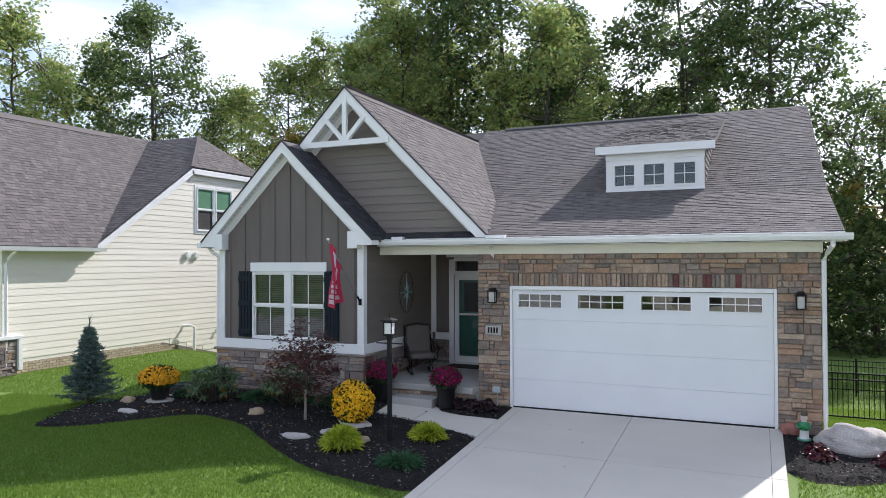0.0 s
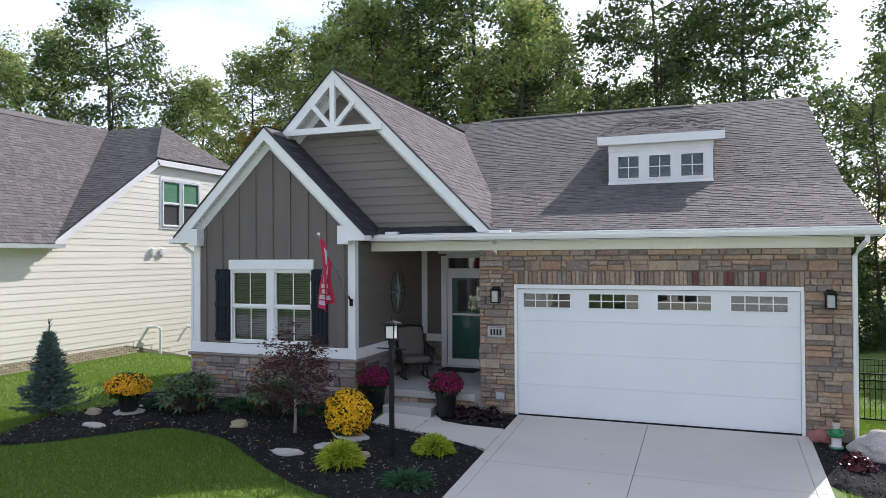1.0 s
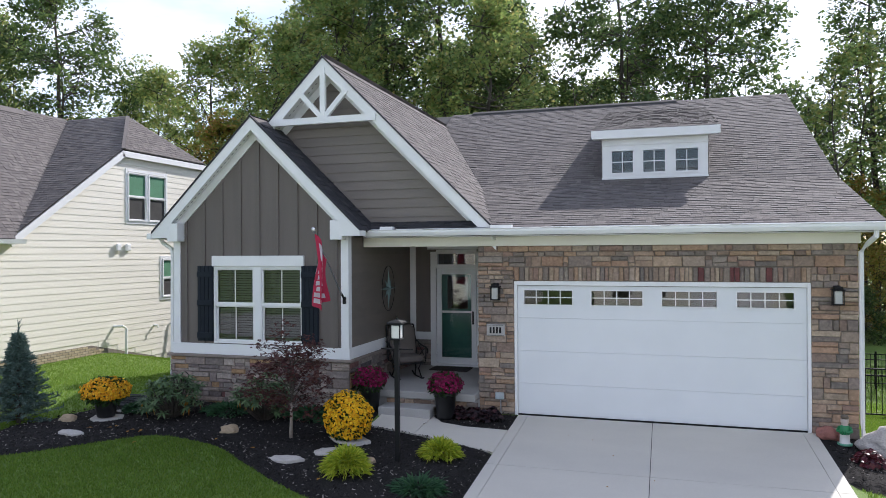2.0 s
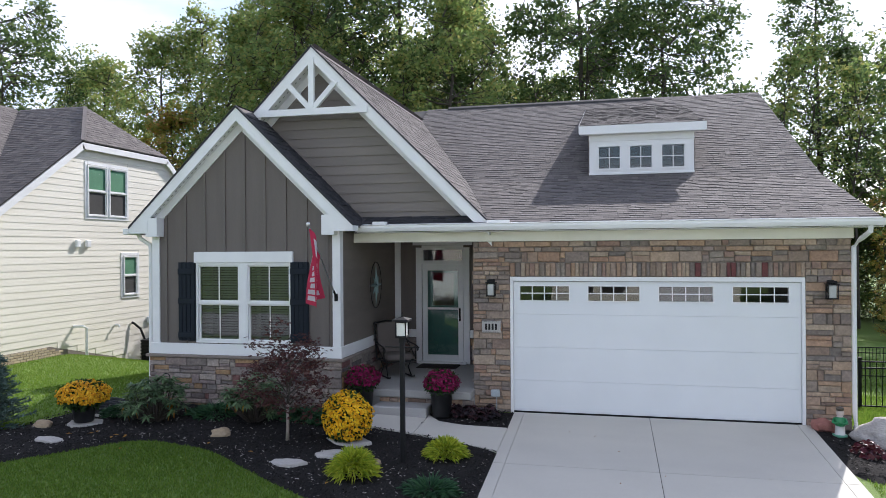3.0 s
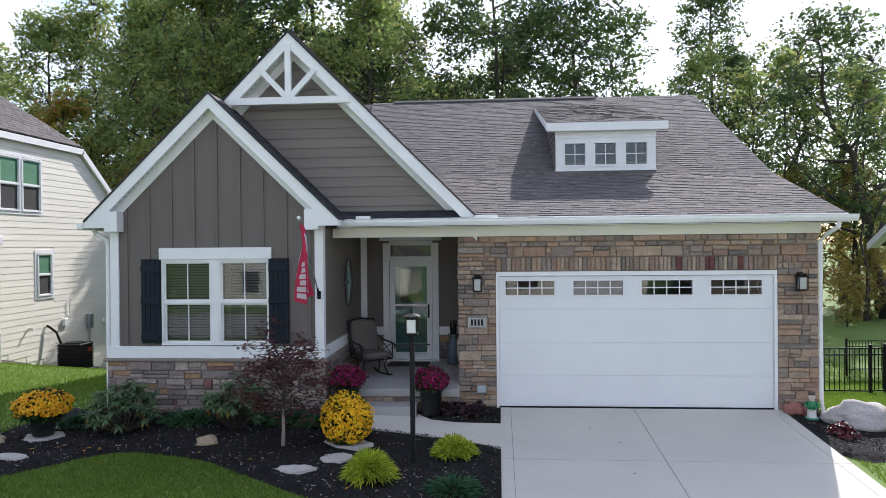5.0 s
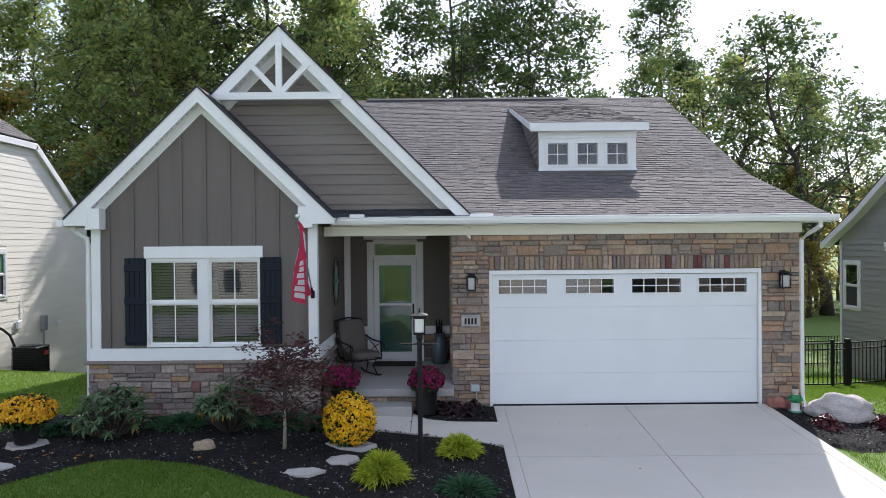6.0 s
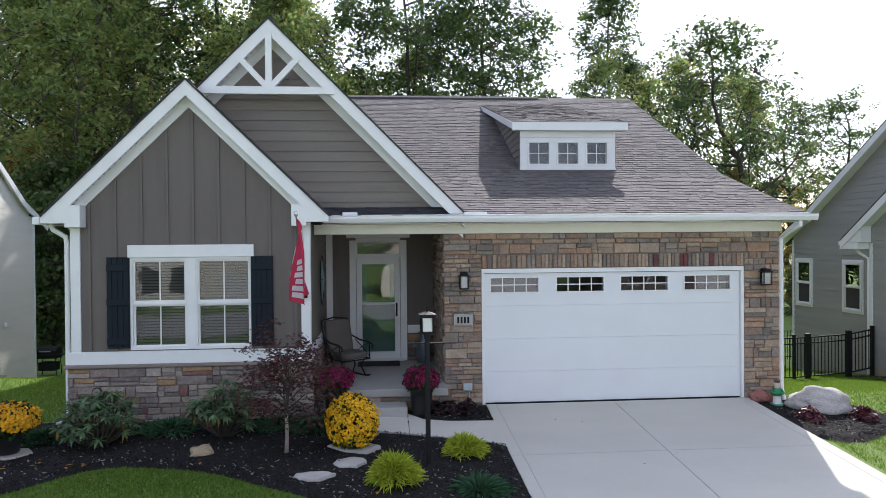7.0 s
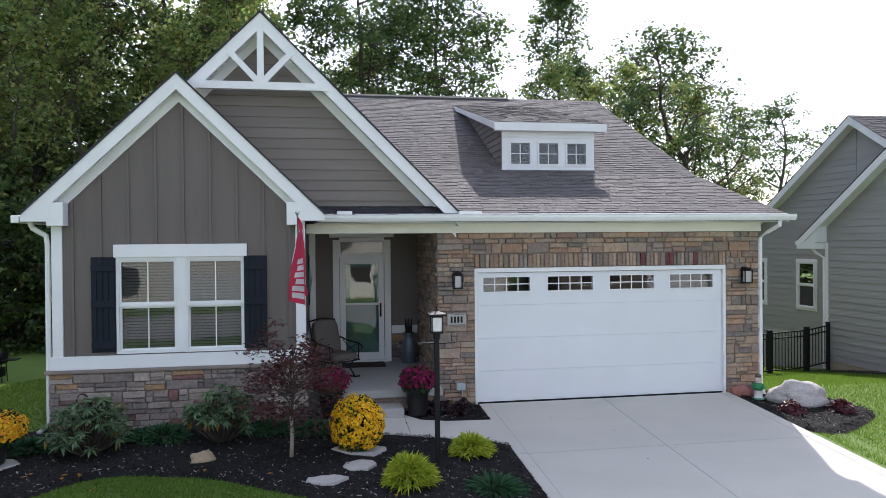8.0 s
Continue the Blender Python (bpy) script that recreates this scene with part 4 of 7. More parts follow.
brick = part("brick_base", Geo().prism([(-0.95, -0.6), (8.0, -0.9), (8.0, -0.55), (5.0, 0.19), (-0.95, 0.19)], 0, NX - 0.02, NX + 0.003), MORTAR, cream, "pale tan brick footing")
BRICK = palette("pale_brick", [(0.46, 0.38, 0.26), (0.50, 0.42, 0.30), (0.42, 0.34, 0.23), (0.48, 0.40, 0.27)], 0.9, "object", 40, 0.4, 0.2)
unit = Geo().box((0, 0, 0), (0.016, 0.21, 0.062), 0.004).mesh("brick", BRICK)
for j in range(7):
    for i in range(30):
        y, zz = -0.9 + 0.222 * i + 0.11 * (j % 2), 0.115 - 0.074 * j
        if y < 5.4 and (y + 0.21 < 5.0 or zz + 0.062 < 0.19 - (y + 0.21 - 5.0) * 0.24):
            ob = new("brick", unit)
            ob.parent, ob.location = brick, (NX + 0.002, y, zz)
for y0, y1, z0, z1 in ((6.5, 8.62, 4.1, 5.97), (8.22, 9.19, 1.42, 3.0)):
    t = Geo()
    for a, b, c, d in ((y0, y0 + 0.1, z0, z1), (y1 - 0.1, y1, z0, z1), (y0 + 0.1, y1 - 0.1, z0, z0 + 0.1), (y0 + 0.1, y1 - 0.1, z1 - 0.1, z1)):
        t.box((NX - 0.02, a, c), (NX + 0.035, b, d), 0.004)
    if y1 - y0 > 1.5:
        t.box((NX - 0.02, 7.52, z0 + 0.1), (NX + 0.035, 7.62, z1 - 0.1), 0.004)
    part("window_trim", t, WHITE, cwall)
GREENSHADE = mat("green_shade", (0.12, 0.29, 0.17), 0.8)
for y0, y1, z0, z1 in NW:
    w = window(cwall, side(NX + 0.042), y0, y1, z0, z1, 1, 1, True, False, 0.04, backing=False, glazing=GLASS_N)
    part("shade", Geo().box((NX + 0.012, y0 + 0.04, (z0 + z1) / 2), (NX + 0.016, y1 - 0.05, z1 - 0.05)), GREENSHADE, w)
    # no room behind: a dark sheet on the wall paints in its gloom
    part("reveal", Geo().box((NX + 0.002, y0 + 0.04, z0 + 0.04), (NX + 0.008, y1 - 0.04, z1 - 0.04)), DARK, w)
part("corner_board", Geo().box((NX - 0.1, 14.1, -1.9), (NX + 0.03, 14.23, 3.8), 0.005), WHITE, cream)
# roofs: a wing with its eave above this wall, and a clipped gable behind it
EX, EZ, RX, RZ = -14.25, 3.52, -19.0, 8.15
k = math.hypot(RX - EX, RZ - EZ)
nroof = part("roof", Geo().prism([(EX, EZ - 0.03), (RX, RZ - 0.03), (-23.75, 3.4), (-23.75, 3.25), (RX, RZ - 0.3), (EX, EZ - 0.14)], 1, -1.3, 1.95).prism([(-15.6, 4.8), (RX, RZ - 0.04), (RX, RZ - 0.3), (-15.6, 4.5)], 1, 1.95, 8.4), FELT, cream, "weathered grey shingles")
shingles(nroof, (EX, -1.3, EZ), (0, 1, 0), ((RX - EX) / k, 0, (RZ - EZ) / k), [(0, 0), (3.2, 0), (9.8, k), (0, k)], rise=0.14)
part("ridge_cap", Geo().prism([(RX - 0.2, RZ - 0.15), (RX, RZ + 0.05), (RX + 0.2, RZ - 0.15)], 1, -1.3, 6.5), SHINGLE, nroof)
fs = math.hypot(6.6, 4.63)
vv = (0, 6.6 / fs, 4.63 / fs)
back = part("rear_roof", Geo().add([(-14.45, 1.9, 3.49), (-14.45, 6.28, 6.56), (-16.2, 8.5, 8.12), (-19, 8.5, 8.12), (-14.45, 10.72, 6.56), (-14.45, 15.0, 3.49), (-19, 15.0, 3.49)],
                                   [(0, 1, 2, 3), (1, 4, 2), (4, 5, 6, 3, 2)]), FELT, cream)
shingles(back, (-14.45, 1.9, 3.52), (-1, 0, 0), vv, [(0, 0), (0, 4.38 / 6.6 * fs), (1.75, fs), (4.55, fs)], rise=0.14)
hk = math.hypot(1.75, 1.58)
shingles(back, (-14.46, 6.28, 6.585), (0, 1, 0), (-1.75 / hk, 0, 1.58 / hk), [(0, 0), (4.44, 0), (2.22, hk)], rise=0.14)
part("ridge_cap", bar((-14.45, 6.28, 6.59), (-16.2, 8.5, 8.16), 0.13, 0.04, (0.5, -0.4, 1)), SHINGLE, back)
for p, q in (((1.95, 3.37), (6.3, 6.42)), ((6.25, 6.42), (10.75, 6.42)), ((10.7, 6.42), (13.3, 4.50)), ((13.3, 4.50), (15.0, 3.70))):
    part("rake_board", bar((-14.46, *p), (-14.46, *q), 0.2, 0.05, (1, 0, 0)), WHITE, cream)
    part("rake_soffit", bar((-14.54, *p), (-14.54, *q), 0.03, 0.12, (1, 0, 0)), WHITE, cream)
part("gutter", Geo().prism([(-14.28, 3.38), (-14.16, 3.38), (-14.13, 3.50), (-14.28, 3.50)], 1, -1.3, 2.2), WHITE, cream)
part("soffit", Geo().box((-14.6, -1.2, 3.36), (-14.26, 2.0, 3.39)), WHITE, cream)
part("downspout", Geo().tube([(-14.2, -0.8, 3.38), (-14.45, -0.85, 3.15), (-14.52, -0.87, 3.0), (-14.52, -0.87, 0.05)], 0.045), WHITE, cream)
cb = part("stone_base", Geo().box((-14.8, -1.3, -0.4), (-14.5, -0.55, 0.9)), MORTAR, cream)
stones(cb, side(-14.5), -1.3, -0.6, -0.2, 0.88, STONE_B)
part("base_cap", Geo().box((-14.85, -1.35, 0.88), (-14.42, -0.42, 0.98), 0.01).box((-14.58, -0.55, 0.0), (-14.42, -0.42, 0.88), 0.01), WHITE, cream)
for y in (6.02, 6.47):
    part("wall_vent", Geo().box((NX + 0.02, y, 3.18), (NX + 0.12, y + 0.2, 3.42), 0.02), WHITE, cwall)
part("vent_pipe", Geo().tube([(NX + 0.25, 6.25, -0.6), (NX + 0.25, 6.25, 0.62), (NX + 0.25, 6.1, 0.70), (NX, 5.95, 0.70)], 0.045), WHITE, cream)
part("hose_bib", Geo().tube([(NX, 7.9, 0.55), (NX + 0.16, 7.9, 0.55), (NX + 0.19, 7.9, 0.47)], 0.035), WHITE, cream)
part("line_conduit", Geo().tube([(NX + 0.03, 8.75, 0.55), (NX + 0.10, 8.8, 0.50), (NX + 0.2, 9.0, 0.3), (NX + 0.3, 9.1, -0.1)], 0.04), BLACK, cream)
part("electric_meter", Geo().box((NX + 0.02, 11.0, 0.2), (NX + 0.16, 11.25, 0.72), 0.02).tube([(NX + 0.08, 11.1, 0.2), (NX + 0.08, 11.1, -1.4)], 0.035), mat("grey_metal", (0.35, 0.36, 0.37), 0.5, metal=0.3), cream)
part("wall_cap", Geo().box((NX + 0.02, 12.0, 0.3), (NX + 0.12, 12.18, 0.45), 0.02), WHITE, cwall)
part("electric_box", Geo().box((NX + 0.02, 9.6, 0.42), (NX + 0.10, 9.85, 0.68), 0.02).tube([(NX + 0.06, 9.8, 0.65), (NX + 0.06, 9.95, 0.85), (NX + 0.06, 9.95, 1.3)], 0.015), WHITE, cream)
ac = thing("air_conditioner", "black slatted air conditioner unit beside the cream house", "air conditioner", (-13.75, 9.0, -0.88))
part("casing", Geo().box((-0.38, -0.38, 0.0), (0.38, 0.38, 0.08)).box((-0.36, -0.36, 0.08), (0.36, 0.36, 0.76)).box((-0.39, -0.39, 0.76), (0.39, 0.39, 0.84), 0.02), BLACK, ac)
for i in range(13):
    part("louvre", Geo().box((-0.385, -0.385, 0.10 + 0.05 * i), (0.385, 0.385, 0.125 + 0.05 * i)), BLACK, ac)
part("nameplate", Geo().box((0.386, 0.05, 0.55), (0.392, 0.28, 0.68)), mat("red_plate", (0.4, 0.03, 0.03), 0.4), ac)
part("pad", Geo().box((-0.5, -0.5, -0.08), (0.5, 0.5, 0.0)), CONCRETE_D, ac)
part("fan_grille", Geo().lathe([(0.3, 0.84), (0.3, 0.87), (0.12, 0.89), (0.0, 0.89)]), BLACK, ac)

# the grey-green house on the other side
green = thing("neighbouring_house", "grey-green lap-sided house with two gables and white trim", "house")
GA, GB = 12.2, 13.2
wa = part("near_wall", Geo().prism([(-4.0, -1.6), (6.35, -1.6), (6.35, 3.38), (1.2, 6.84), (-4.0, 3.38)], 0, GA, GA + 7), SIDE_R, green)
lap(wa, side(GA, -1), [(-4.0, -0.62), (6.35, -0.62), (6.35, 3.36), (1.2, 6.8), (-4.0, 3.36)], SIDE_R, 0.2)
part("footing", Geo().box((GA - 0.012, -4.0, -1.6), (GA + 0.05, 6.35, -0.62)), BRICK, green)
wb = part("far_wall", Geo().prism([(1.0, -2.4), (11.95, -2.4), (11.95, 3.1), (10.4, 3.95), (6.18, 6.5), (1.0, 3.2)], 0, GB, GB + 8), SIDE_R, green)
fw = ((8.13, 9.02, 0.72, 2.27), (10.8, 11.68, 0.72, 2.27))
lap(wb, side(GB, -1), [(6.3, -1.9), (11.95, -1.9), (11.95, 3.1), (10.4, 3.95), (6.3, 6.45)], SIDE_R, 0.2, holes=[(a - 0.07, b + 0.07, c - 0.07, d + 0.07) for a, b, c, d in fw])
for a, b, c, d in fw:
    t = Geo()
    for y0, y1, z0, z1 in ((a - 0.08, a, c - 0.08, d + 0.08), (b, b + 0.08, c - 0.08, d + 0.08), (a, b, c - 0.08, c), (a, b, d, d + 0.08)):
        t.box((GB - 0.04, y0, z0), (GB + 0.02, y1, z1), 0.004)
    part("window_trim", t, WHITE, wb)
    w = window(wb, side(GB - 0.05, -1), a, b, c, d, 1, 1, True, False, 0.05, backing=False, glazing=GLASS_D)
    # dark sheet laid on the wall in place of an unlit room
    part("reveal", Geo().box((GB - 0.008, a + 0.05, c + 0.05), (GB - 0.002, b - 0.05, d - 0.05)), DARK, w)
part("corner_board", Geo().box((GA - 0.03, 6.25, -0.7), (GA + 0.1, 6.38, 2.9), 0.005), WHITE, green)
part("corner_board", Geo().box((GB - 0.03, 11.86, -1.9), (GB + 0.1, 11.98, 3.0), 0.005), WHITE, green)
part("downspout", Geo().tube([(GA - 0.25, 6.85, 2.85), (GA - 0.15, 6.6, 2.6), (GA + 0.0, 6.45, 2.45), (GA + 0.0, 6.45, -0.9)], 0.045), WHITE, green)
for nm, pts, xx, ra in (("near_roof", [(7.2, 2.98), (1.2, 7.0), (-4.9, 2.95)], GA, 0.35), ("far_roof", [(12.6, 2.98), (10.5, 4.05), (6.18, 6.72), (0.6, 3.2)], GB, 0.35)):
    rf = Geo().prism([(y, z) for y, z in pts] + [(y, z - 0.12) for y, z in pts[::-1]], 0, xx - ra, xx + 9)
    rp = part(nm, rf, FELT, green, "grey shingles")
    for p, q in zip(pts, pts[1:]):
        part("barge_board", Geo().prism([(p[0], p[1] - 0.02), (q[0], q[1] - 0.02), (q[0], q[1] - 0.26), (p[0], p[1] - 0.26)], 0, xx - ra - 0.03, xx - ra), WHITE, green)
        part("soffit", Geo().prism([(p[0], p[1] - 0.16), (q[0], q[1] - 0.16), (q[0], q[1] - 0.19), (p[0], p[1] - 0.19)], 0, xx - ra, xx), WHITE, green)
        d = math.dist(p, q)
        shingles(rp, (xx - ra - 0.04, *(p if p[1] < q[1] else q)), (1, 0, 0), (0, (q[0] - p[0]) / d * (1 if p[1] < q[1] else -1), abs(q[1] - p[1]) / d), [(0, 0), (6, 0), (6, d), (0, d)], rise=0.14)
part("eave_return", Geo().box((GA - 0.37, 6.4, 2.72), (GA + 0.1, 7.2, 2.92), 0.01), WHITE, green)
part("eave_return", Geo().prism([(6.3, 2.925), (7.1, 2.925), (6.3, 3.46)], 0, GA - 0.345, GA - 0.03), WHITE, green)
part("gutter", Geo().box((GA - 0.36, 7.18, 2.84), (GA + 5, 7.30, 2.97), 0.01), WHITE, green)
bed("planting_bed", [(11.2, 3.0), (12.2, 3.0), (12.2, 6.6), (11.6, 6.7), (11.3, 5.4)], "strip of mulch along the grey-green house", 0.04)

# aluminium fence with a gate, between the houses
fence = thing("fence", "black aluminium picket fence between two houses", "fence", (6.0, 6.5, 0))
# each post: place, rise of the panel over the ground, half width
FENCE = [(6.0, 6.5, 0.05, 0.035), (7.8, 6.17, 0.05, 0.035), (9.54, 5.8, 0.06, 0.035), (10.0, 5.9, 0.08, 0.06), (11.34, 6.1, 0.14, 0.06), (12.12, 6.2, 0.27, 0.042)]
for i, (x, y, up, w) in enumerate(FENCE):
    gz = ground_z(x, y)
    px, py, z0 = x - 6.0, y - 6.5, gz + up - 0.05
    part("post", Geo().box((px - w, py - w, gz - 0.1), (px + w, py + w, z0 + 1.22)).box((px - w - 0.01, py - w - 0.01, z0 + 1.22), (px + w + 0.01, py + w + 0.01, z0 + 1.255), 0.01), BLACK, fence)
    if i + 1 < len(FENCE):
        x1, y1, up1, w1 = FENCE[i + 1]
        z1 = ground_z(x1, y1) + up1 - 0.05
        qx, qy = x1 - 6.0, y1 - 6.5
        span = math.hypot(qx - px, qy - py)
        k0, k1 = w / span, 1 - w1 / span
        for h in (0.06, 0.99, 1.15):
            a_ = Vector((px, py, z0 + h)).lerp(Vector((qx, qy, z1 + h)), k0)
            b_ = Vector((px, py, z0 + h)).lerp(Vector((qx, qy, z1 + h)), k1)
            part("rail", bar(tuple(a_), tuple(b_), 0.035, 0.03), BLACK, fence)
        n = max(3, round(span / 0.115))
        for q in range(1, n):
            c_ = Vector((px, py, z0)).lerp(Vector((qx, qy, z1)), q / n)
            part("picket", Geo().box((c_.x - 0.009, c_.y - 0.009, c_.z + 0.05), (c_.x + 0.009, c_.y + 0.009, c_.z + 1.16)), BLACK, fence)
for xa, ya, xb, yb in ((13.0, 14.5, 40.0, 17.0), (6.0, 16.0, 13.0, 16.0)):
    f2 = thing("fence", "black aluminium picket fence at the edge of the woods", "fence", (xa, ya, -1.9))
    L = math.hypot(xb - xa, yb - ya)
    ux, uy = (xb - xa) / L, (yb - ya) / L
    for i in range(int(L / 2) + 1):
        part("post", Geo().box((ux * i * 2 - 0.03, uy * i * 2 - 0.03, -0.1), (ux * i * 2 + 0.03, uy * i * 2 + 0.03, 1.3)), BLACK, f2)
    for h in (0.15, 1.0, 1.2):
        part("rail", bar((0, 0, h), (ux * L, uy * L, h), 0.03, 0.03, (-uy, ux, 0)), BLACK, f2)
    pk = Geo()
    for i in range(int(L / 0.12)):
        pk.box((ux * i * 0.12 - 0.008, uy * i * 0.12 - 0.008, 0.05), (ux * i * 0.12 + 0.008, uy * i * 0.12 + 0.008, 1.2))
    part("picket", pk, BLACK, f2, kind="stuff")

# across the street: seen in the window panes only
street = solid("road", sheet("road", xs, [-29.0, -24.0] + steps(-23.5, -16.0, 0.5), lambda x, y: ground_z(x, y) + 0.03, CONCRETE_D), CONCRETE_D, "pale concrete street", kind="structure")
for hx, colour in ((-13.0, SIDE_L), (4.0, SIDE_L), (20.0, TAUPE)):
    op = thing("house_across_street", "pale lap-sided house with a grey roof across the street", "house", (hx, -36, ground_z(hx, -36)))
    w = part("wall", Geo().box((-6, -10, 0), (6, 0, 3.4)).prism([(-6, 3.4), (6, 3.4), (0, 7.4)], 1, -0.5, 0), colour, op)
    part("roof", Geo().prism([(-6.6, 3.2), (0, 7.7), (6.6, 3.2), (6.6, 3.0), (0, 7.4), (-6.6, 3.0)], 1, -11, 0.5), SHINGLE, op)
    part("garage_door", Geo().box((0.4, 0.0, 0), (5.2, 0.05, 2.4)), DOORWHITE, op)
    part("driveway_apron", Geo().box((0.2, 0.06, -0.05), (5.4, 8.0, 0.03)), CONCRETE, op)
    for x in (-4.6, -2.6):
        part("window", Geo().box((x, 0.0, 1.1), (x + 1.3, 0.06, 2.7), 0.02), DARK, op)
        part("window_frame", Geo().box((x - 0.1, 0.0, 1.0), (x + 1.4, 0.04, 2.8)), WHITE, op)


# trees
BARK = mat("bark", (0.085, 0.068, 0.055), 0.95, (0.05, 0.042, 0.035), 6, 0.9, fine=40, grain=0.3, bump=1.0, stretch=(1, 1, 0.25))
LEAF = {
    "dark": palette("dark_green_leaf", [(0.100, 0.158, 0.056), (0.135, 0.200, 0.066), (0.078, 0.130, 0.050), (0.195, 0.250, 0.078), (0.112, 0.172, 0.060)], 0.5, "island", 20, 0, 0.2, 0.55),
    "mid": palette("mid_green_leaf", [(0.240, 0.335, 0.105), (0.305, 0.395, 0.120), (0.200, 0.285, 0.096), (0.370, 0.415, 0.135), (0.410, 0.395, 0.125)], 0.5, "island", 20, 0, 0.2, 0.55),
    "gold": palette("yellowing_leaf", [(0.380, 0.370, 0.080), (0.490, 0.415, 0.090), (0.300, 0.325, 0.074), (0.560, 0.370, 0.098), (0.420, 0.385, 0.086), (0.480, 0.265, 0.090)], 0.5, "island", 20, 0, 0.2, 0.55),
    "brush": palette("undergrowth_leaf", [(0.090, 0.145, 0.046), (0.128, 0.188, 0.054), (0.074, 0.120, 0.042), (0.175, 0.215, 0.064)], 0.5, "island", 20, 0, 0.2, 0.5),
}


def tree(name, label, h, r, base, clumps, per, tone, rng, size=0.3, trunk=0.24, gap=-0.12, clump_r=0.62, low=0.75, wander=0.12):
    """A tree at the origin: a wandering trunk, rising limbs, twigs, and leaf clumps inside an oval crown broken by gaps."""
    t = thing(name, label, "tree")
    wood, leaves = Geo(), Geo()
    axis = [Vector((rng.uniform(-wander, wander) * (i > 0) * h / 14, rng.uniform(-wander, wander) * (i > 0) * h / 14, h * 0.94 * i / 9)) for i in range(10)]
    wood.tube(axis, [trunk * (1.3 if i == 0 else 1) * (1 - 0.9 * (i / 9) ** 0.8) for i in range(10)], 9)

    def on_axis(z):
        f = max(0.0, min(8.999, z / (h * 0.94) * 9))
        i = int(f)
        return axis[i].lerp(axis[i + 1], f - i)

    def girth(f):
        """The crown's radius at the fraction f of its height."""
        return r * (max(0.0, math.sin(math.pi * (0.12 + 0.88 * f) ** low)) ** 0.65 + 0.06)
    seed = Vector((rng.uniform(0, 50), rng.uniform(0, 50), rng.uniform(0, 50)))
    knots = [on_axis(h * (base + (0.94 - base) * k / 24)) for k in range(25)]
    limbs = 15
    for i in range(limbs):
        f = 0.12 + 0.8 * (i + rng.random()) / limbs
        a = i * 2.4 + rng.uniform(-0.4, 0.4)
        ln = girth(f) * rng.uniform(0.7, 0.95)
        tip_ = on_axis(h * (base + (1 - base) * f)) + Vector((math.cos(a) * ln, math.sin(a) * ln, 0))
        p0 = on_axis(max(base * h * 0.75, tip_.z - ln * rng.uniform(0.5, 1.3)))
        bend = Vector((rng.gauss(0, 0.08), rng.gauss(0, 0.08), rng.gauss(-0.05, 0.06))) * ln
        pts = [p0.lerp(tip_, q) + bend * math.sin(math.pi * q) for q in (0, 0.2, 0.4, 0.6, 0.8, 1)]
        k = trunk * 0.45 * (1 - 0.6 * f)
        wood.tube(pts, [k, k * 0.8, k * 0.6, k * 0.42, k * 0.26, k * 0.1], 5, False)
        knots += pts[1:] + [pts[2].lerp(pts[3], 0.5), pts[3].lerp(pts[4], 0.5), pts[4].lerp(pts[5], 0.5)]
    made = tries = 0
    while made < clumps and tries < clumps * 12:
        tries += 1
        f, a = rng.random() ** 0.85, rng.uniform(0, math.tau)
        rad = girth(f) * (0.25 + 0.75 * rng.random() ** 0.6) * (1 + 0.22 * noise.noise((math.cos(a) * 1.4, math.sin(a) * 1.4, f * 4 + seed.x)))
        c = on_axis(h * (base + (1 - base) * f)) + Vector((math.cos(a) * rad, math.sin(a) * rad, h * 0.03 * rng.gauss(0, 1)))
        if noise.noise(c * (1.9 / r) + seed) < gap:
            continue
        made += 1
        near = min(knots, key=lambda q: (q - c).length_squared + (0.6 if q.z > c.z else 0.0))
        if (near - c).length > 0.4:
            mid = near.lerp(c, 0.55) + Vector((rng.gauss(0, 0.1), rng.gauss(0, 0.1), rng.gauss(0.05, 0.1)))
            wood.tube([near, mid, c], [0.035, 0.022, 0.008], 3, False)
        cr = clump_r * rng.uniform(0.55, 1.35)
        tilt = Vector((rng.gauss(0, 0.35), rng.gauss(0, 0.35), 1)).normalized()
        for _ in range(int(per * rng.uniform(0.6, 1.4))):
            d = Vector((rng.gauss(0, 1), rng.gauss(0, 1), rng.gauss(0, 0.55)))
            p = c + d.normalized() * rng.random() ** 0.5 * cr * Vector((1, 1, 0.75)).length / 1.6
            n = (tilt + Vector((rng.gauss(0, 0.6), rng.gauss(0, 0.6), rng.gauss(0, 0.6)))).normalized()
            u = n.orthogonal().normalized()
            b = rng.uniform(0, math.tau)
            u = u * math.cos(b) + n.cross(u) * math.sin(b)
            v = n.cross(u)
            g = size * rng.uniform(0.55, 1.25)
            leaves.add([p, p + u * g * 0.5 + v * g * 0.34, p + u * g - n * g * 0.15, p + u * g * 0.5 - v * g * 0.34], [(0, 1, 2, 3)])
    part("trunk", wood, BARK, t, smooth=True)
    part("crown", leaves, LEAF[tone], t)
    return t


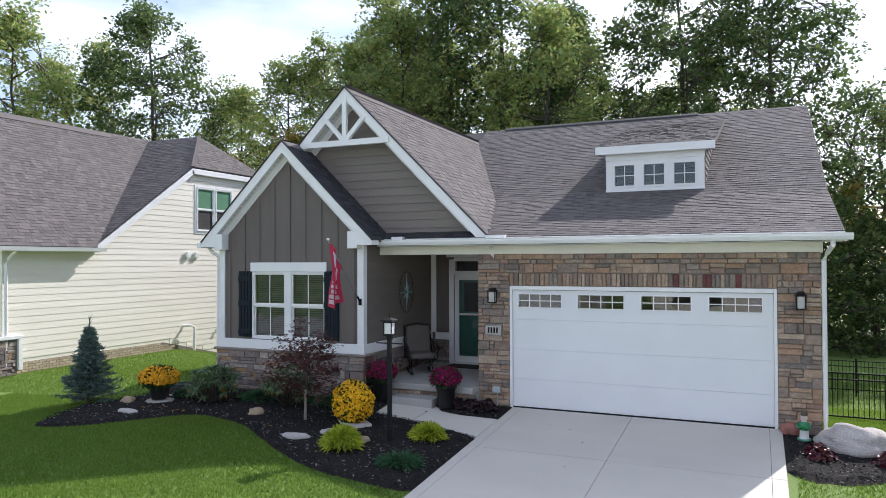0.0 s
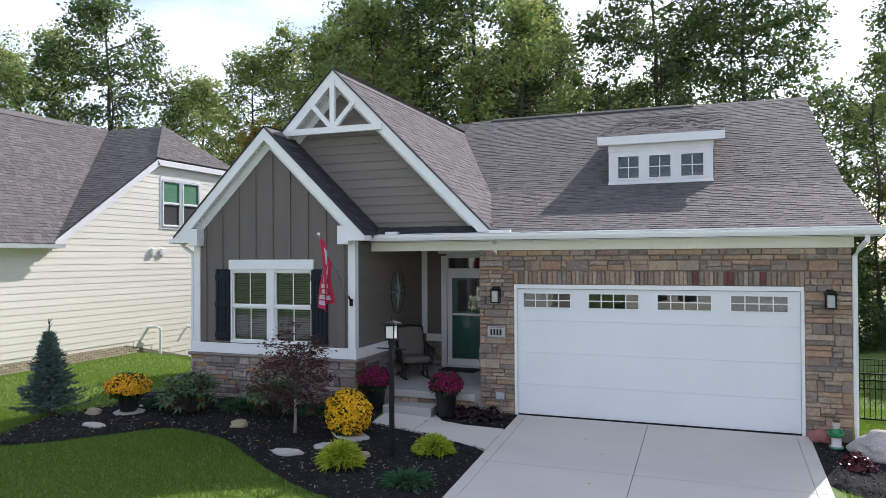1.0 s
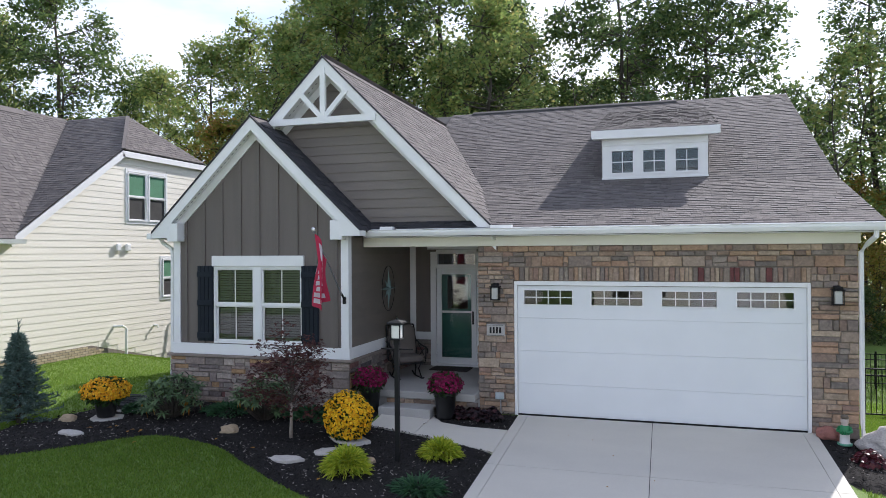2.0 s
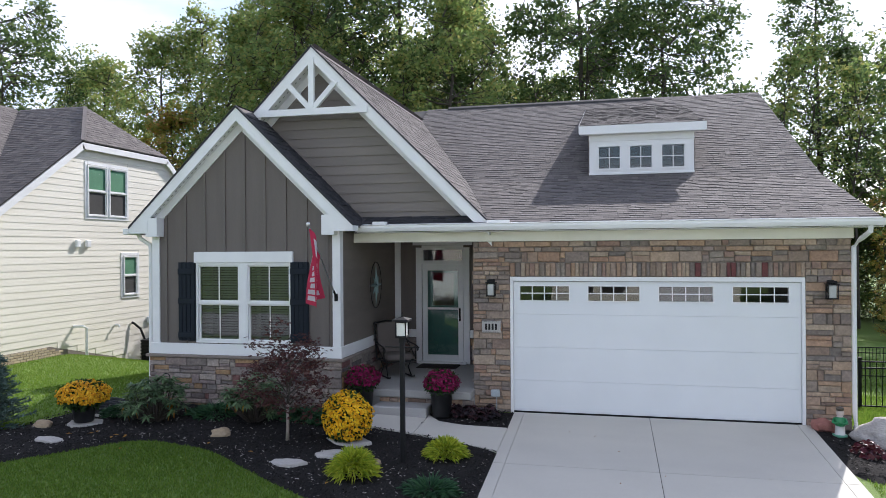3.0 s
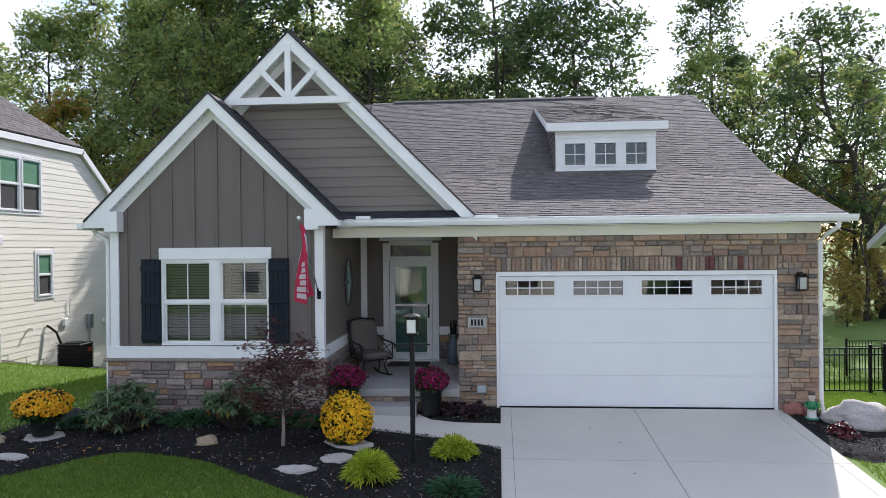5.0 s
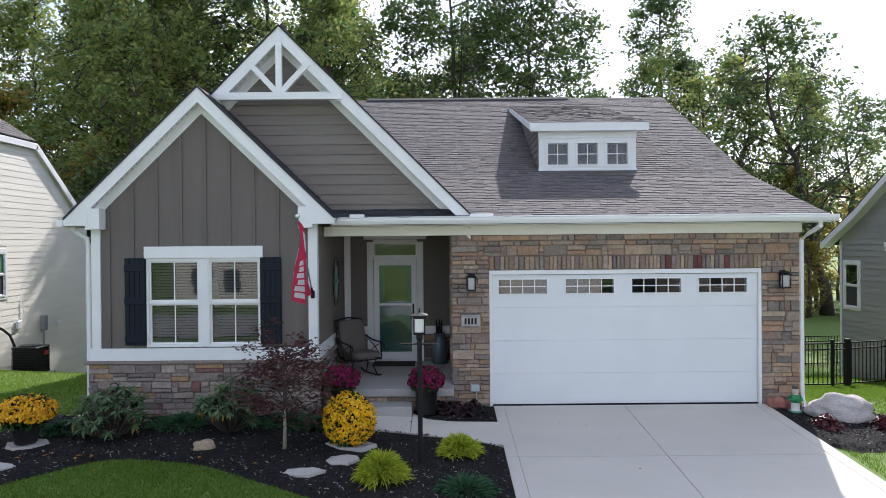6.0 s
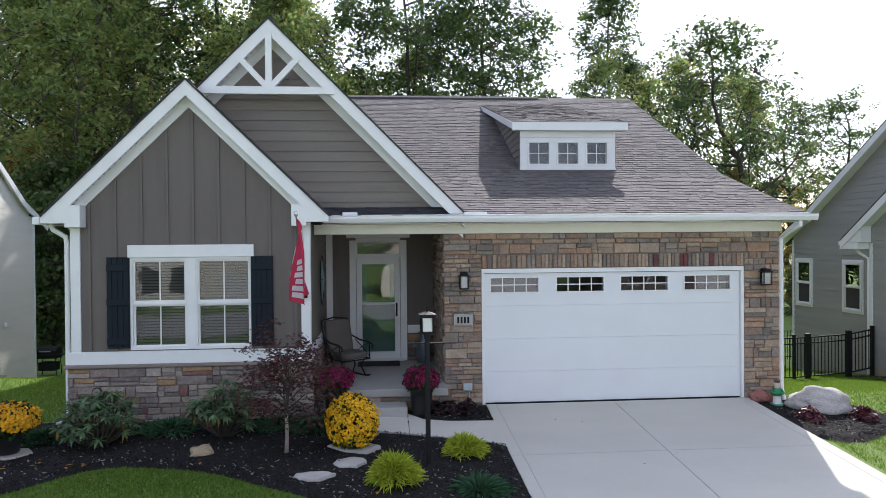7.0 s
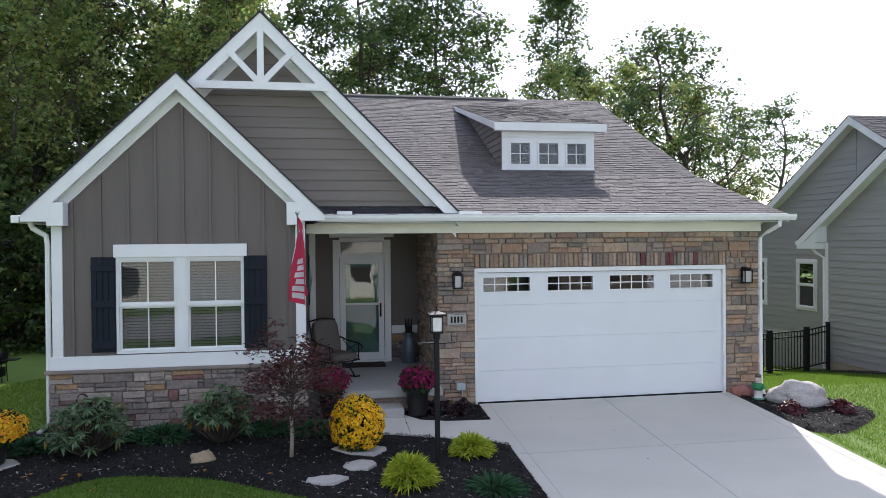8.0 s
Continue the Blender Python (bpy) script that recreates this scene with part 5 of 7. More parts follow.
rng = random.Random(5)
KINDS = {
    "maple": tree("tree", "tall dark green maple at the edge of the woods", 22, 5.6, 0.08, 500, 44, "dark", rng, 0.28, trunk=0.34, gap=-0.24, clump_r=0.85),
    "oak": tree("tree", "broad mid-green tree in the woods", 20, 4.8, 0.10, 370, 42, "mid", rng, 0.27, trunk=0.3, clump_r=0.80),
    "poplar": tree("tree", "slender bright green tree with upright limbs", 21, 3.0, 0.08, 250, 40, "mid", rng, 0.26, trunk=0.2, clump_r=0.72, low=0.65),
    "gold": tree("tree", "small tree turning yellow at the wood's edge", 13, 3.2, 0.08, 190, 32, "gold", rng, 0.28, trunk=0.16, clump_r=0.66),
    "thin": tree("tree", "thin-crowned tree with bare dark limbs", 18, 4.6, 0.30, 190, 22, "dark", rng, 0.30, trunk=0.34, gap=0.04, clump_r=0.70, low=0.9, wander=0.3),
    "column": tree("tree", "tall narrow dark green tree", 23, 3.3, 0.10, 300, 42, "dark", rng, 0.28, trunk=0.3, clump_r=0.80, low=0.7),
    "pole": tree("tree", "slender bare-stemmed young tree in the woods", 16, 1.8, 0.42, 60, 24, "mid", rng, 0.27, trunk=0.13, gap=-0.1, clump_r=0.6, wander=0.2),
    "brush": tree("sapling", "leafy green sapling in the undergrowth", 7, 2.7, 0.02, 150, 30, "brush", rng, 0.27, trunk=0.07, gap=-0.4, clump_r=0.62, low=0.6),
}
first = set()
# kind, place, height factor, turn
WOODS = [
    ("maple", -49.3, 38, 1.39, 40), ("poplar", -59, 40, 1.39, 0), ("oak", -58.2, 30, 1.43, 10), ("oak", -68, 42, 1.40, 120), ("gold", -55, 32, 1.35, 90), ("gold", -52.5, 42, 1.40, 20), ("gold", -63, 34, 1.50, 70), ("gold", -44, 36, 1.20, 0),
    ("oak", -36, 42, 1.21, 60), ("poplar", -33.3, 44, 1.29, 140), ("poplar", -25, 40, 1.41, 0), ("poplar", -27.5, 42, 1.25, 200), ("oak", -44.4, 45, 1.16, 190), ("gold", -31, 36, 1.25, 0), ("gold", -39, 37, 1.15, 210),
    ("maple", -13.3, 38, 1.41, 80), ("oak", -18.5, 40, 1.52, 30), ("oak", -20, 34, 1.20, 200), ("oak", -24, 35, 1.12, 75), ("oak", -29, 46, 1.23, 15),
    ("maple", 0.0, 38, 1.23, 0), ("maple", 5.6, 39.5, 1.21, 120), ("oak", -5, 52, 0.98, 120), ("thin", -4.8, 42, 1.01, 90), ("gold", -3.5, 44, 1.30, 250), ("oak", 1, 46, 1.06, 300),
    ("thin", 11.5, 47, 1.02, 0), ("thin", 14.7, 57, 1.05, 80), ("column", 17.4, 46, 1.20, 300), ("column", 20.0, 48, 0.92, 40), ("thin", 22.5, 42, 1.18, 150), ("thin", 30.8, 42, 0.93, 40), ("thin", 36.9, 44, 0.98, 220),
    ("gold", 27, 43, 0.85, 120), ("gold", 20.5, 38, 0.80, 10), ("gold", 32.5, 47, 0.80, 60), ("gold", 10.5, 42, 0.80, 60),
    ("gold", 14.5, 33, 0.42, 0), ("brush", 18.5, 41, 0.95, 60), ("gold", 23.5, 34, 0.40, 130), ("brush", 11, 34, 1.10, 200), ("gold", 28.5, 37, 0.42, 20), ("gold", 14, 37, 0.75, 70), ("brush", 8, 30, 1.30, 250),
    ("pole", 12.5, 34, 1.10, 0), ("pole", 14.8, 38, 1.20, 80), ("pole", 16.6, 35, 1.05, 150), ("pole", 19.2, 36, 1.15, 220), ("pole", 21.6, 39, 1.10, 300), ("pole", 23.0, 33.5, 1.0, 40), ("pole", 24.2, 37, 1.1, 100), ("pole", 27.0, 40, 1.0, 190), ("pole", 29.8, 38, 0.8, 260), ("pole", -16.5, 31, 1.15, 30), ("pole", -19.5, 30, 1.2, 120), ("pole", -11, 30.5, 1.15, 210),
    ("brush", -16, 30, 1.35, 10), ("brush", -20.5, 29, 1.45, 80), ("brush", -25, 28, 1.30, 160), ("brush", -12, 28, 1.20, 240), ("gold", -22.5, 32, 0.95, 45), ("brush", -30, 31, 1.40, 50),
    ("brush", -36, 33, 1.80, 110), ("brush", -41, 33, 1.90, 190), ("brush", -46, 32, 1.90, 240), ("brush", -3, 33, 1.40, 0), ("brush", 3.5, 33, 1.40, 70), ("brush", -8, 32, 1.40, 140), ("brush", -50, 29, 1.90, 70),
    ("oak", -52, 52, 1.23, 30), ("gold", -37, 52, 1.30, 0), ("maple", -15, 55, 1.12, 0), ("gold", 38, 52, 0.80, 0), ("brush", 33, 36, 0.90, 90), ("brush", 38, 40, 1.00, 10),
    ("gold", 16.5, 29, 0.32, 30), ("brush", 21, 45, 1.05, 100), ("brush", 13, 30.5, 0.45, 320), ("gold", 20.5, 30.5, 0.30, 200), ("brush", 25.5, 32, 0.45, 200), ("brush", 10.5, 29.5, 0.60, 150), ("gold", 30.5, 34, 0.32, 300), ("gold", 17, 43, 0.72, 200), ("gold", 24, 37, 0.80, 310),
    ("thin", 28, 47, 1.15, 70),
    ("brush", -9.5, 25, 1.10, 20), ("brush", -12.5, 24, 1.05, 90), ("brush", -15.5, 25.5, 1.15, 170), ("brush", -18.5, 24.5, 1.10, 260), ("brush", -22, 25.5, 1.20, 320), ("brush", -6, 26, 1.20, 200),
    ("oak", -10.5, 47, 1.30, 10), ("maple", -24, 50, 1.25, 130), ("oak", -17, 62, 1.40, 60), ("maple", -32, 60, 1.25, 220), ("oak", -4, 60, 1.10, 330), ("column", -8.5, 41, 1.10, 90), ("oak", -8.2, 32.5, 1.10, 140),
]
for kind, x, y, s, turn in WOODS:
    src = KINDS[kind]
    m = pose(x, y, ground_z(x, y) - 0.1, 0, 0, turn)
    ob = src if kind not in first else copy_thing(src, m)
    ob.matrix_basis = m
    first.add(kind)
    ob.scale = (s, s, s)
    tagged(ob, group="trees of the wood")


x, y = 25.1, 35.0
leaning = copy_thing(KINDS["thin"], pose(x, y, ground_z(x, y) - 0.2, 0, -14, 10))
leaning.scale = (1.17, 1.17, 1.17)
tagged(leaning, "leaning thin-crowned tree with a thick grey trunk", "tree", "trees of the wood")


# plants, small and large
def leafy(g, centre, n, rx, ry, rz, length, width, rng, droop=0.3, shell=0.5, up=0.4, fold=0.15):
    """Scatters n pointed leaves through an ellipsoid, most of them near its skin, each turned outwards."""
    for _ in range(n):
        d = Vector((rng.gauss(0, 1), rng.gauss(0, 1), rng.gauss(0, 1))).normalized()
        p = Vector(centre) + Vector((d.x * rx, d.y * ry, d.z * rz)) * (shell + (1 - shell) * rng.random())
        u = (d + Vector((rng.gauss(0, 0.5), rng.gauss(0, 0.5), up - droop + rng.gauss(0, 0.4)))).normalized()
        v = u.cross(Vector((rng.gauss(0, 0.4), rng.gauss(0, 0.4), 1))).normalized()
        n2 = v.cross(u)
        s = rng.uniform(0.7, 1.3)
        L, W = length * s, width * s
        g.add([p, p + u * L * 0.45 + v * W * 0.5 + n2 * fold * L * 0.3, p + u * L - n2 * fold * L, p + u * L * 0.45 - v * W * 0.5 + n2 * fold * L * 0.3], [(0, 1, 2, 3)])


def blossoms(g, centre, n, rx, ry, rz, size, rng, low=-0.4):
    """Many small domed flower heads over a mound."""
    for _ in range(n):
        while True:
            d = Vector((rng.gauss(0, 1), rng.gauss(0, 1), rng.gauss(0.15, 1))).normalized()
            if d.z > low:
                break
        lump = 1 + 0.17 * noise.noise(d * 2.6 + Vector((rx * 9, n * 0.01, 0)))
        p = Vector(centre) + Vector((d.x * rx, d.y * ry, d.z * rz)) * lump * rng.uniform(0.86, 1.05)
        d = (d + Vector((rng.gauss(0, 0.25), rng.gauss(0, 0.25), 0.25 + rng.gauss(0, 0.2)))).normalized()
        u = d.orthogonal().normalized()
        v = d.cross(u)
        s = size * rng.uniform(0.7, 1.2)
        ring = [p + (u * math.cos(k * math.tau / 7) + v * math.sin(k * math.tau / 7)) * s * (1 if k % 2 else 0.82) - d * s * 0.15 for k in range(7)]
        g.add([p + d * s * 0.35] + ring, [(0, 1 + k, 1 + (k + 1) % 7) for k in range(7)])


pr = random.Random(11)
MUMLEAF = palette("mum_leaf", [(0.035, 0.075, 0.018), (0.05, 0.10, 0.024), (0.028, 0.06, 0.016)], 0.6, "island", 20, 0, 0.2, 0.3)
YELLOW = palette("yellow_petals", [(0.92, 0.50, 0.008), (0.95, 0.58, 0.012), (0.80, 0.38, 0.006), (0.97, 0.64, 0.025)], 0.7, "island", 30, 0, 0.15, 0.25)
ORANGE = palette("orange_yellow_petals", [(0.82, 0.40, 0.012), (0.88, 0.48, 0.015), (0.70, 0.30, 0.010), (0.90, 0.56, 0.03)], 0.7, "island", 30, 0, 0.15, 0.25)
CRIMSON = palette("crimson_petals", [(0.19, 0.006, 0.055), (0.25, 0.009, 0.07), (0.13, 0.005, 0.038), (0.31, 0.016, 0.10)], 0.7, "island", 30, 0, 0.15, 0.25)
POT = mat("black_plastic_pot", (0.012, 0.012, 0.013), 0.45, grain=0.1, bump=0.1)


def mum(label, at, r, rz, n, size, petals, pot_h, pot_r, low=-0.35, pot_label="black plastic pot"):
    t = thing("potted_chrysanthemum", label, "potted plant", at)
    if pot_h:
        part("pot", Geo().lathe([(pot_r * 0.72, 0), (pot_r * 0.78, pot_h * 0.1), (pot_r * 0.95, pot_h * 0.86), (pot_r * 1.06, pot_h * 0.87), (pot_r * 1.06, pot_h), (pot_r * 0.9, pot_h), (pot_r * 0.86, pot_h * 0.9), (0.02, pot_h * 0.9)], sides=24), POT, t, pot_label, True)
    c = (0, 0, pot_h + rz * (0.45 if pot_h else 0.92))
    f, b = Geo(), Geo()
    leafy(f, c, int(n * 1.1), r * 0.92, r * 0.92, rz * 0.92, 0.075, 0.045, pr, shell=0.55)
    blossoms(b, c, n, r, r, rz, size, pr, low)
    part("foliage", f, MUMLEAF, t)
    part("blossoms", b, petals, t)
    return t


gz = ground_z
mum("orange-yellow chrysanthemum in a black pot on a flagstone", (-7.22, -2.45, gz(-7.2, -2.4) + 0.09), 0.42, 0.26, 1900, 0.025, ORANGE, 0.34, 0.21)
mum("round bright yellow chrysanthemum on a flagstone in the bed", (-2.30, -2.50, gz(-2.3, -2.5) + 0.06), 0.385, 0.40, 2700, 0.026, YELLOW, 0, 0, -0.8)
for x, y in ((-2.66, -0.70), (-1.17, -0.68)):
    mum("crimson chrysanthemum in a tall dark pot beside the porch step", (x, y, gz(x, y) + 0.03), 0.32, 0.25, 900, 0.025, CRIMSON, 0.50, 0.21, pot_label="tall dark planter")

# blue spruce
SPRUCE = palette("blue_green_needles", [(0.095, 0.155, 0.135), (0.12, 0.185, 0.16), (0.075, 0.125, 0.105), (0.18, 0.26, 0.23)], 0.7, "island", 20, 0, 0.2, 0.15)
sp = thing("spruce", "young blue-green spruce at the end of the bed", "tree", (-8.75, -2.95, gz(-8.75, -2.95)))
wood, needles = Geo(), Geo()
wood.tube([(0, 0, 0), (0.01, 0, 0.9), (0, 0, 1.78)], [0.04, 0.025, 0.006], 7)
for i in range(420):
    f = (i / 420) ** 0.85
    z0 = 0.06 + 1.6 * f
    ln = (0.60 * (1 - f) + 0.06) * pr.uniform(0.62, 1.15)
    a = i * 2.4
    o = Vector((math.cos(a), math.sin(a), 0))
    tip = Vector((0, 0, z0)) + o * ln + Vector((0, 0, ln * pr.uniform(-0.1, 0.4)))
    wood.tube([(0, 0, z0), tip], [0.008, 0.003], 3, False)
    for k in range(int(50 * (0.4 + ln))):
        s = pr.uniform(0.25, 1.0)
        p = Vector((0, 0, z0)).lerp(tip, s)
        d = (o * 0.8 + Vector((pr.gauss(0, 0.7), pr.gauss(0, 0.7), pr.gauss(0.25, 0.5)))).normalized()
        v = d.cross(Vector((pr.gauss(0, 1), pr.gauss(0, 1), pr.gauss(0, 1)))).normalized() * 0.014
        L = pr.uniform(0.05, 0.10)
        needles.add([p - v, p + v, p + d * L], [(0, 1, 2)])
for k in range(24):
    d = Vector((pr.gauss(0, 0.4), pr.gauss(0, 0.4), 1)).normalized()
    p = Vector((0, 0, 1.6 + 0.012 * k))
    needles.add([p - Vector((0.012, 0, 0)), p + Vector((0.012, 0, 0)), p + d * 0.12], [(0, 1, 2)])
part("trunk", wood, BARK, sp)
part("needles", needles, SPRUCE, sp)

# Japanese maple
PALEBARK = mat("pale_bark", (0.36, 0.31, 0.26), 0.85, (0.26, 0.21, 0.18), 8, grain=0.2, bump=0.5)
PURPLE = palette("purple_red_leaf", [(0.085, 0.032, 0.032), (0.11, 0.042, 0.038), (0.062, 0.025, 0.028), (0.15, 0.062, 0.048)], 0.6, "island", 20, 0, 0.2, 0.35)
jm = thing("japanese_maple", "small purple-leaved Japanese maple with a pale trunk", "tree", (-3.23, -2.71, gz(-3.2, -2.7) + 0.03))
wood, lv = Geo(), Geo()
wood.tube([(0, 0, 0), (0.01, 0.0, 0.3), (0.0, 0.01, 0.6)], [0.032, 0.026, 0.022], 8)
twigs = Geo()
for i in range(26):
    a, f = i * 2.4, i / 26
    z0 = 0.45 + 0.90 * f
    ln = 0.70 * (1 - 0.7 * abs(f - 0.3)) * pr.uniform(0.6, 1.1)
    o = Vector((math.cos(a), math.sin(a), 0))
    p0 = Vector((0, 0, z0))
    tip = p0 + o * ln + Vector((0, 0, ln * pr.uniform(0.25, 1.0) * (0.4 + f)))
    mid = p0.lerp(tip, 0.5) + Vector((0, 0, 0.08))
    twigs.tube([p0, mid, tip], [0.012, 0.008, 0.003], 4, False)
    for q, sc in ((mid, 0.5), (p0.lerp(tip, 0.75), 0.8), (tip, 1.0), (tip, 1.0)):
        c = q + Vector((pr.gauss(0, 0.08), pr.gauss(0, 0.08), pr.gauss(0, 0.05)))
        for _ in range(20):
            p = c + Vector((pr.gauss(0, 0.095), pr.gauss(0, 0.095), pr.gauss(0, 0.05)))
            n = Vector((pr.gauss(0, 0.45), pr.gauss(0, 0.45), 1)).normalized()
            u = n.orthogonal().normalized()
            b = pr.uniform(0, 6.3)
            for k in range(5):
                d = (u * math.cos(b + (k - 2) * 0.75) + n.cross(u) * math.sin(b + (k - 2) * 0.75))
                w = n.cross(d) * 0.0085
                L = 0.052 * (1 - 0.12 * abs(k - 2))
                lv.add([p, p + d * L * 0.5 + w, p + d * L - n * 0.01, p + d * L * 0.5 - w], [(0, 1, 2, 3)])
twigs.tube([(0, 0.01, 0.6), (0.05, 0.02, 1.0), (0.02, 0, 1.5)], [0.02, 0.014, 0.006], 5)
part("trunk", wood, PALEBARK, jm, "pale grey trunk", True)
part("branch", twigs, BARK, jm, kind="stuff")
part("leaves", lv, PURPLE, jm)

# rhododendrons
RHODO = palette("rhododendron_leaf", [(0.095, 0.160, 0.072), (0.125, 0.20, 0.09), (0.07, 0.125, 0.055), (0.17, 0.25, 0.12)], 0.45, "island", 20, 0, 0.2, 0.2)
DEADLEAF = palette("yellowed_leaf", [(0.42, 0.20, 0.02), (0.35, 0.14, 0.02), (0.45, 0.27, 0.05)], 0.6, "island", 20, 0, 0.2, 0.3)
for x, y, r, h in ((-6.12, -2.0, 0.54, 0.84), (-4.32, -1.75, 0.52, 0.88)):
    t = thing("rhododendron", "rhododendron bush with long green and a few yellowed leaves", "shrub", (x, y, gz(x, y) + 0.03), "rhododendrons")
    st, gl, yl = Geo(), Geo(), Geo()
    for i in range(84):
        a, q = i * 2.4, math.sqrt((i + 0.5) / 84)
        tip = Vector((math.cos(a) * r * q * pr.uniform(0.85, 1.15), math.sin(a) * r * q * pr.uniform(0.85, 1.15), h * (0.30 + 0.62 * math.sqrt(max(0, 1 - q * q * 0.85))) * pr.uniform(0.38, 1.08)))
        st.tube([(tip.x * 0.2, tip.y * 0.2, 0), (tip.x * 0.75, tip.y * 0.75, tip.z * 0.55), tip], [0.011, 0.008, 0.005], 4, False)
        for k in range(13):
            b = k * 2.4
            d = Vector((math.cos(b), math.sin(b), pr.uniform(-0.75, 0.45))).normalized()
            v = d.cross(Vector((0, 0, 1))).normalized() * 0.025
            L = pr.uniform(0.12, 0.19)
            tgt = yl if (pr.random() < 0.045 and q > 0.5 and tip.z < 0.5 * h) else gl
            if tgt is yl:
                d = Vector((d.x * 0.3, d.y * 0.3, -1)).normalized()
            tgt.add([tip, tip + d * L * 0.4 + v, tip + d * L + Vector((0, 0, -0.02)), tip + d * L * 0.4 - v], [(0, 1, 2, 3)])
    part("stem", st, BARK, t, kind="stuff")
    part("leaves", gl, RHODO, t)
    part("yellow_leaves", yl, DEADLEAF, t, "yellowed drooping leaves")

# thread-leaf cypresses and junipers
LIME = palette("lime_threads", [(0.46, 0.52, 0.035), (0.38, 0.46, 0.03), (0.55, 0.58, 0.06), (0.28, 0.38, 0.03)], 0.6, "island", 20, 0, 0.2, 0.3)
JUNI = palette("juniper_green", [(0.038, 0.105, 0.045), (0.055, 0.14, 0.055), (0.026, 0.075, 0.035)], 0.6, "island", 20, 0, 0.2, 0.2)


def strands(name, label, at, r, h, n, length, material, group="", flat=0.0):
    t = thing(name, label, "shrub", at, group)
    g, st = Geo(), Geo()
    for i in range(n):
        a, q = pr.uniform(0, 6.283), pr.random() ** 0.42
        wob = 1 + 0.14 * math.sin(a * 3 + r * 9) + 0.1 * math.sin(a * 7 + 2)
        p = Vector((math.cos(a) * r * q * 0.85 * wob, math.sin(a) * r * q * 0.85 * wob, h * (0.10 + 0.84 * math.sqrt(max(0.0, 1 - q ** 2.2)) * pr.uniform(0.7, 1.0))))
        d = Vector((math.cos(a) * (0.35 + q), math.sin(a) * (0.35 + q), 0.9 * (1 - q) + 0.25 - flat)).normalized()
        d = (d + Vector((pr.gauss(0, 0.3), pr.gauss(0, 0.3), pr.gauss(0, 0.2)))).normalized()
        v = d.cross(Vector((pr.gauss(0, 1), pr.gauss(0, 1), pr.gauss(0, 1)))).normalized() * 0.0095
        L = length * pr.uniform(0.45, 1.35)
        m = p + d * L * 0.6
        e = p + d * L + Vector((0, 0, -0.16 * L * (0.4 + q) * (1 - flat)))
        g.add([p - v, p + v, m + v, m - v, e], [(0, 1, 2, 3), (3, 2, 4)])
    for i in range(9):
        a = i * 0.7
        st.tube([(0, 0, 0), (math.cos(a) * r * 0.5, math.sin(a) * r * 0.5, h * 0.45)], [0.012, 0.005], 4, False)
    part("stem", st, BARK, t, kind="stuff")
    part("foliage", g, material, t)


strands("cypress_shrub", "lime-yellow thread-leaf cypress mound in the mulch", (-1.69, -3.85, gz(-1.7, -3.85) + 0.03), 0.28, 0.34, 2200, 0.15, LIME, "thread-leaf cypresses")
strands("cypress_shrub", "smaller lime-yellow thread-leaf cypress beside the walk", (-0.64, -2.68, gz(-0.64, -2.68) + 0.03), 0.27, 0.24, 1700, 0.14, LIME, "thread-leaf cypresses")
strands("juniper", "low spreading dark green juniper in the mulch", (-0.58, -3.9, gz(-0.58, -3.9) + 0.03), 0.36, 0.06, 800, 0.18, JUNI, "junipers", 0.3)
for x, y, r in ((-5.25, -1.45, 0.5), (-3.55, -1.40, 0.48), (-2.9, -1.6, 0.35), (-7.0, -1.8, 0.3)):
    strands("juniper", "low dark green juniper against the stone base", (x, y, gz(x, y) + 0.03), r, 0.16, 1500, 0.10, JUNI, "junipers", 0.2)

# coral bells
BELLS = palette("dark_coral_bell_leaf", [(0.035, 0.022, 0.028), (0.055, 0.028, 0.032), (0.028, 0.02, 0.024), (0.075, 0.03, 0.035)], 0.5, "island", 20, 0, 0.2, 0.15)
BELLS_R = palette("maroon_coral_bell_leaf", [(0.085, 0.012, 0.022), (0.12, 0.018, 0.03), (0.055, 0.010, 0.018), (0.10, 0.02, 0.02)], 0.35, "island", 20, 0, 0.2, 0.15)
for x, y, r, m, nm in ((-0.92, -0.60, 0.17, BELLS, "dark"), (-0.66, -0.52, 0.20, BELLS, "dark"), (-0.32, -0.48, 0.18, BELLS, "dark"), (-0.45, -0.68, 0.15, BELLS, "dark"), (5.62, -1.22, 0.26, BELLS_R, "maroon"), (6.62, -1.22, 0.25, BELLS_R, "maroon")):
    t = thing("coral_bells", f"low {nm} leaved coral bells in the mulch", "plant", (x, y, gz(x, y) + 0.04), "coral bells")
    g = Geo()
    for i in range(95):
        a, q = pr.uniform(0, 6.283), math.sqrt(pr.random())
        p = Vector((math.cos(a) * r * q, math.sin(a) * r * q, 0.03 + 0.18 * (1 - q * q) * pr.uniform(0.6, 1.1)))
        n = Vector((math.cos(a) * q * 0.8 + pr.gauss(0, 0.3), math.sin(a) * q * 0.8 + pr.gauss(0, 0.3), 1)).normalized()
        u = n.orthogonal().normalized()
        s = pr.uniform(0.035, 0.06)
        ring = [p + (u * math.cos(k * math.tau / 8) + n.cross(u) * math.sin(k * math.tau / 8)) * s * (1 if k % 2 else 0.75) + n * pr.uniform(-0.012, 0.012) for k in range(8)]
        g.add([p - n * 0.012] + ring, [(0, 1 + k, 1 + (k + 1) % 8) for k in range(8)])
    part("leaves", g, m, t)
    part("crown_stem", Geo().tube([(0, 0, -0.03), (0, 0, 0.12)], 0.02, 6), m, t)


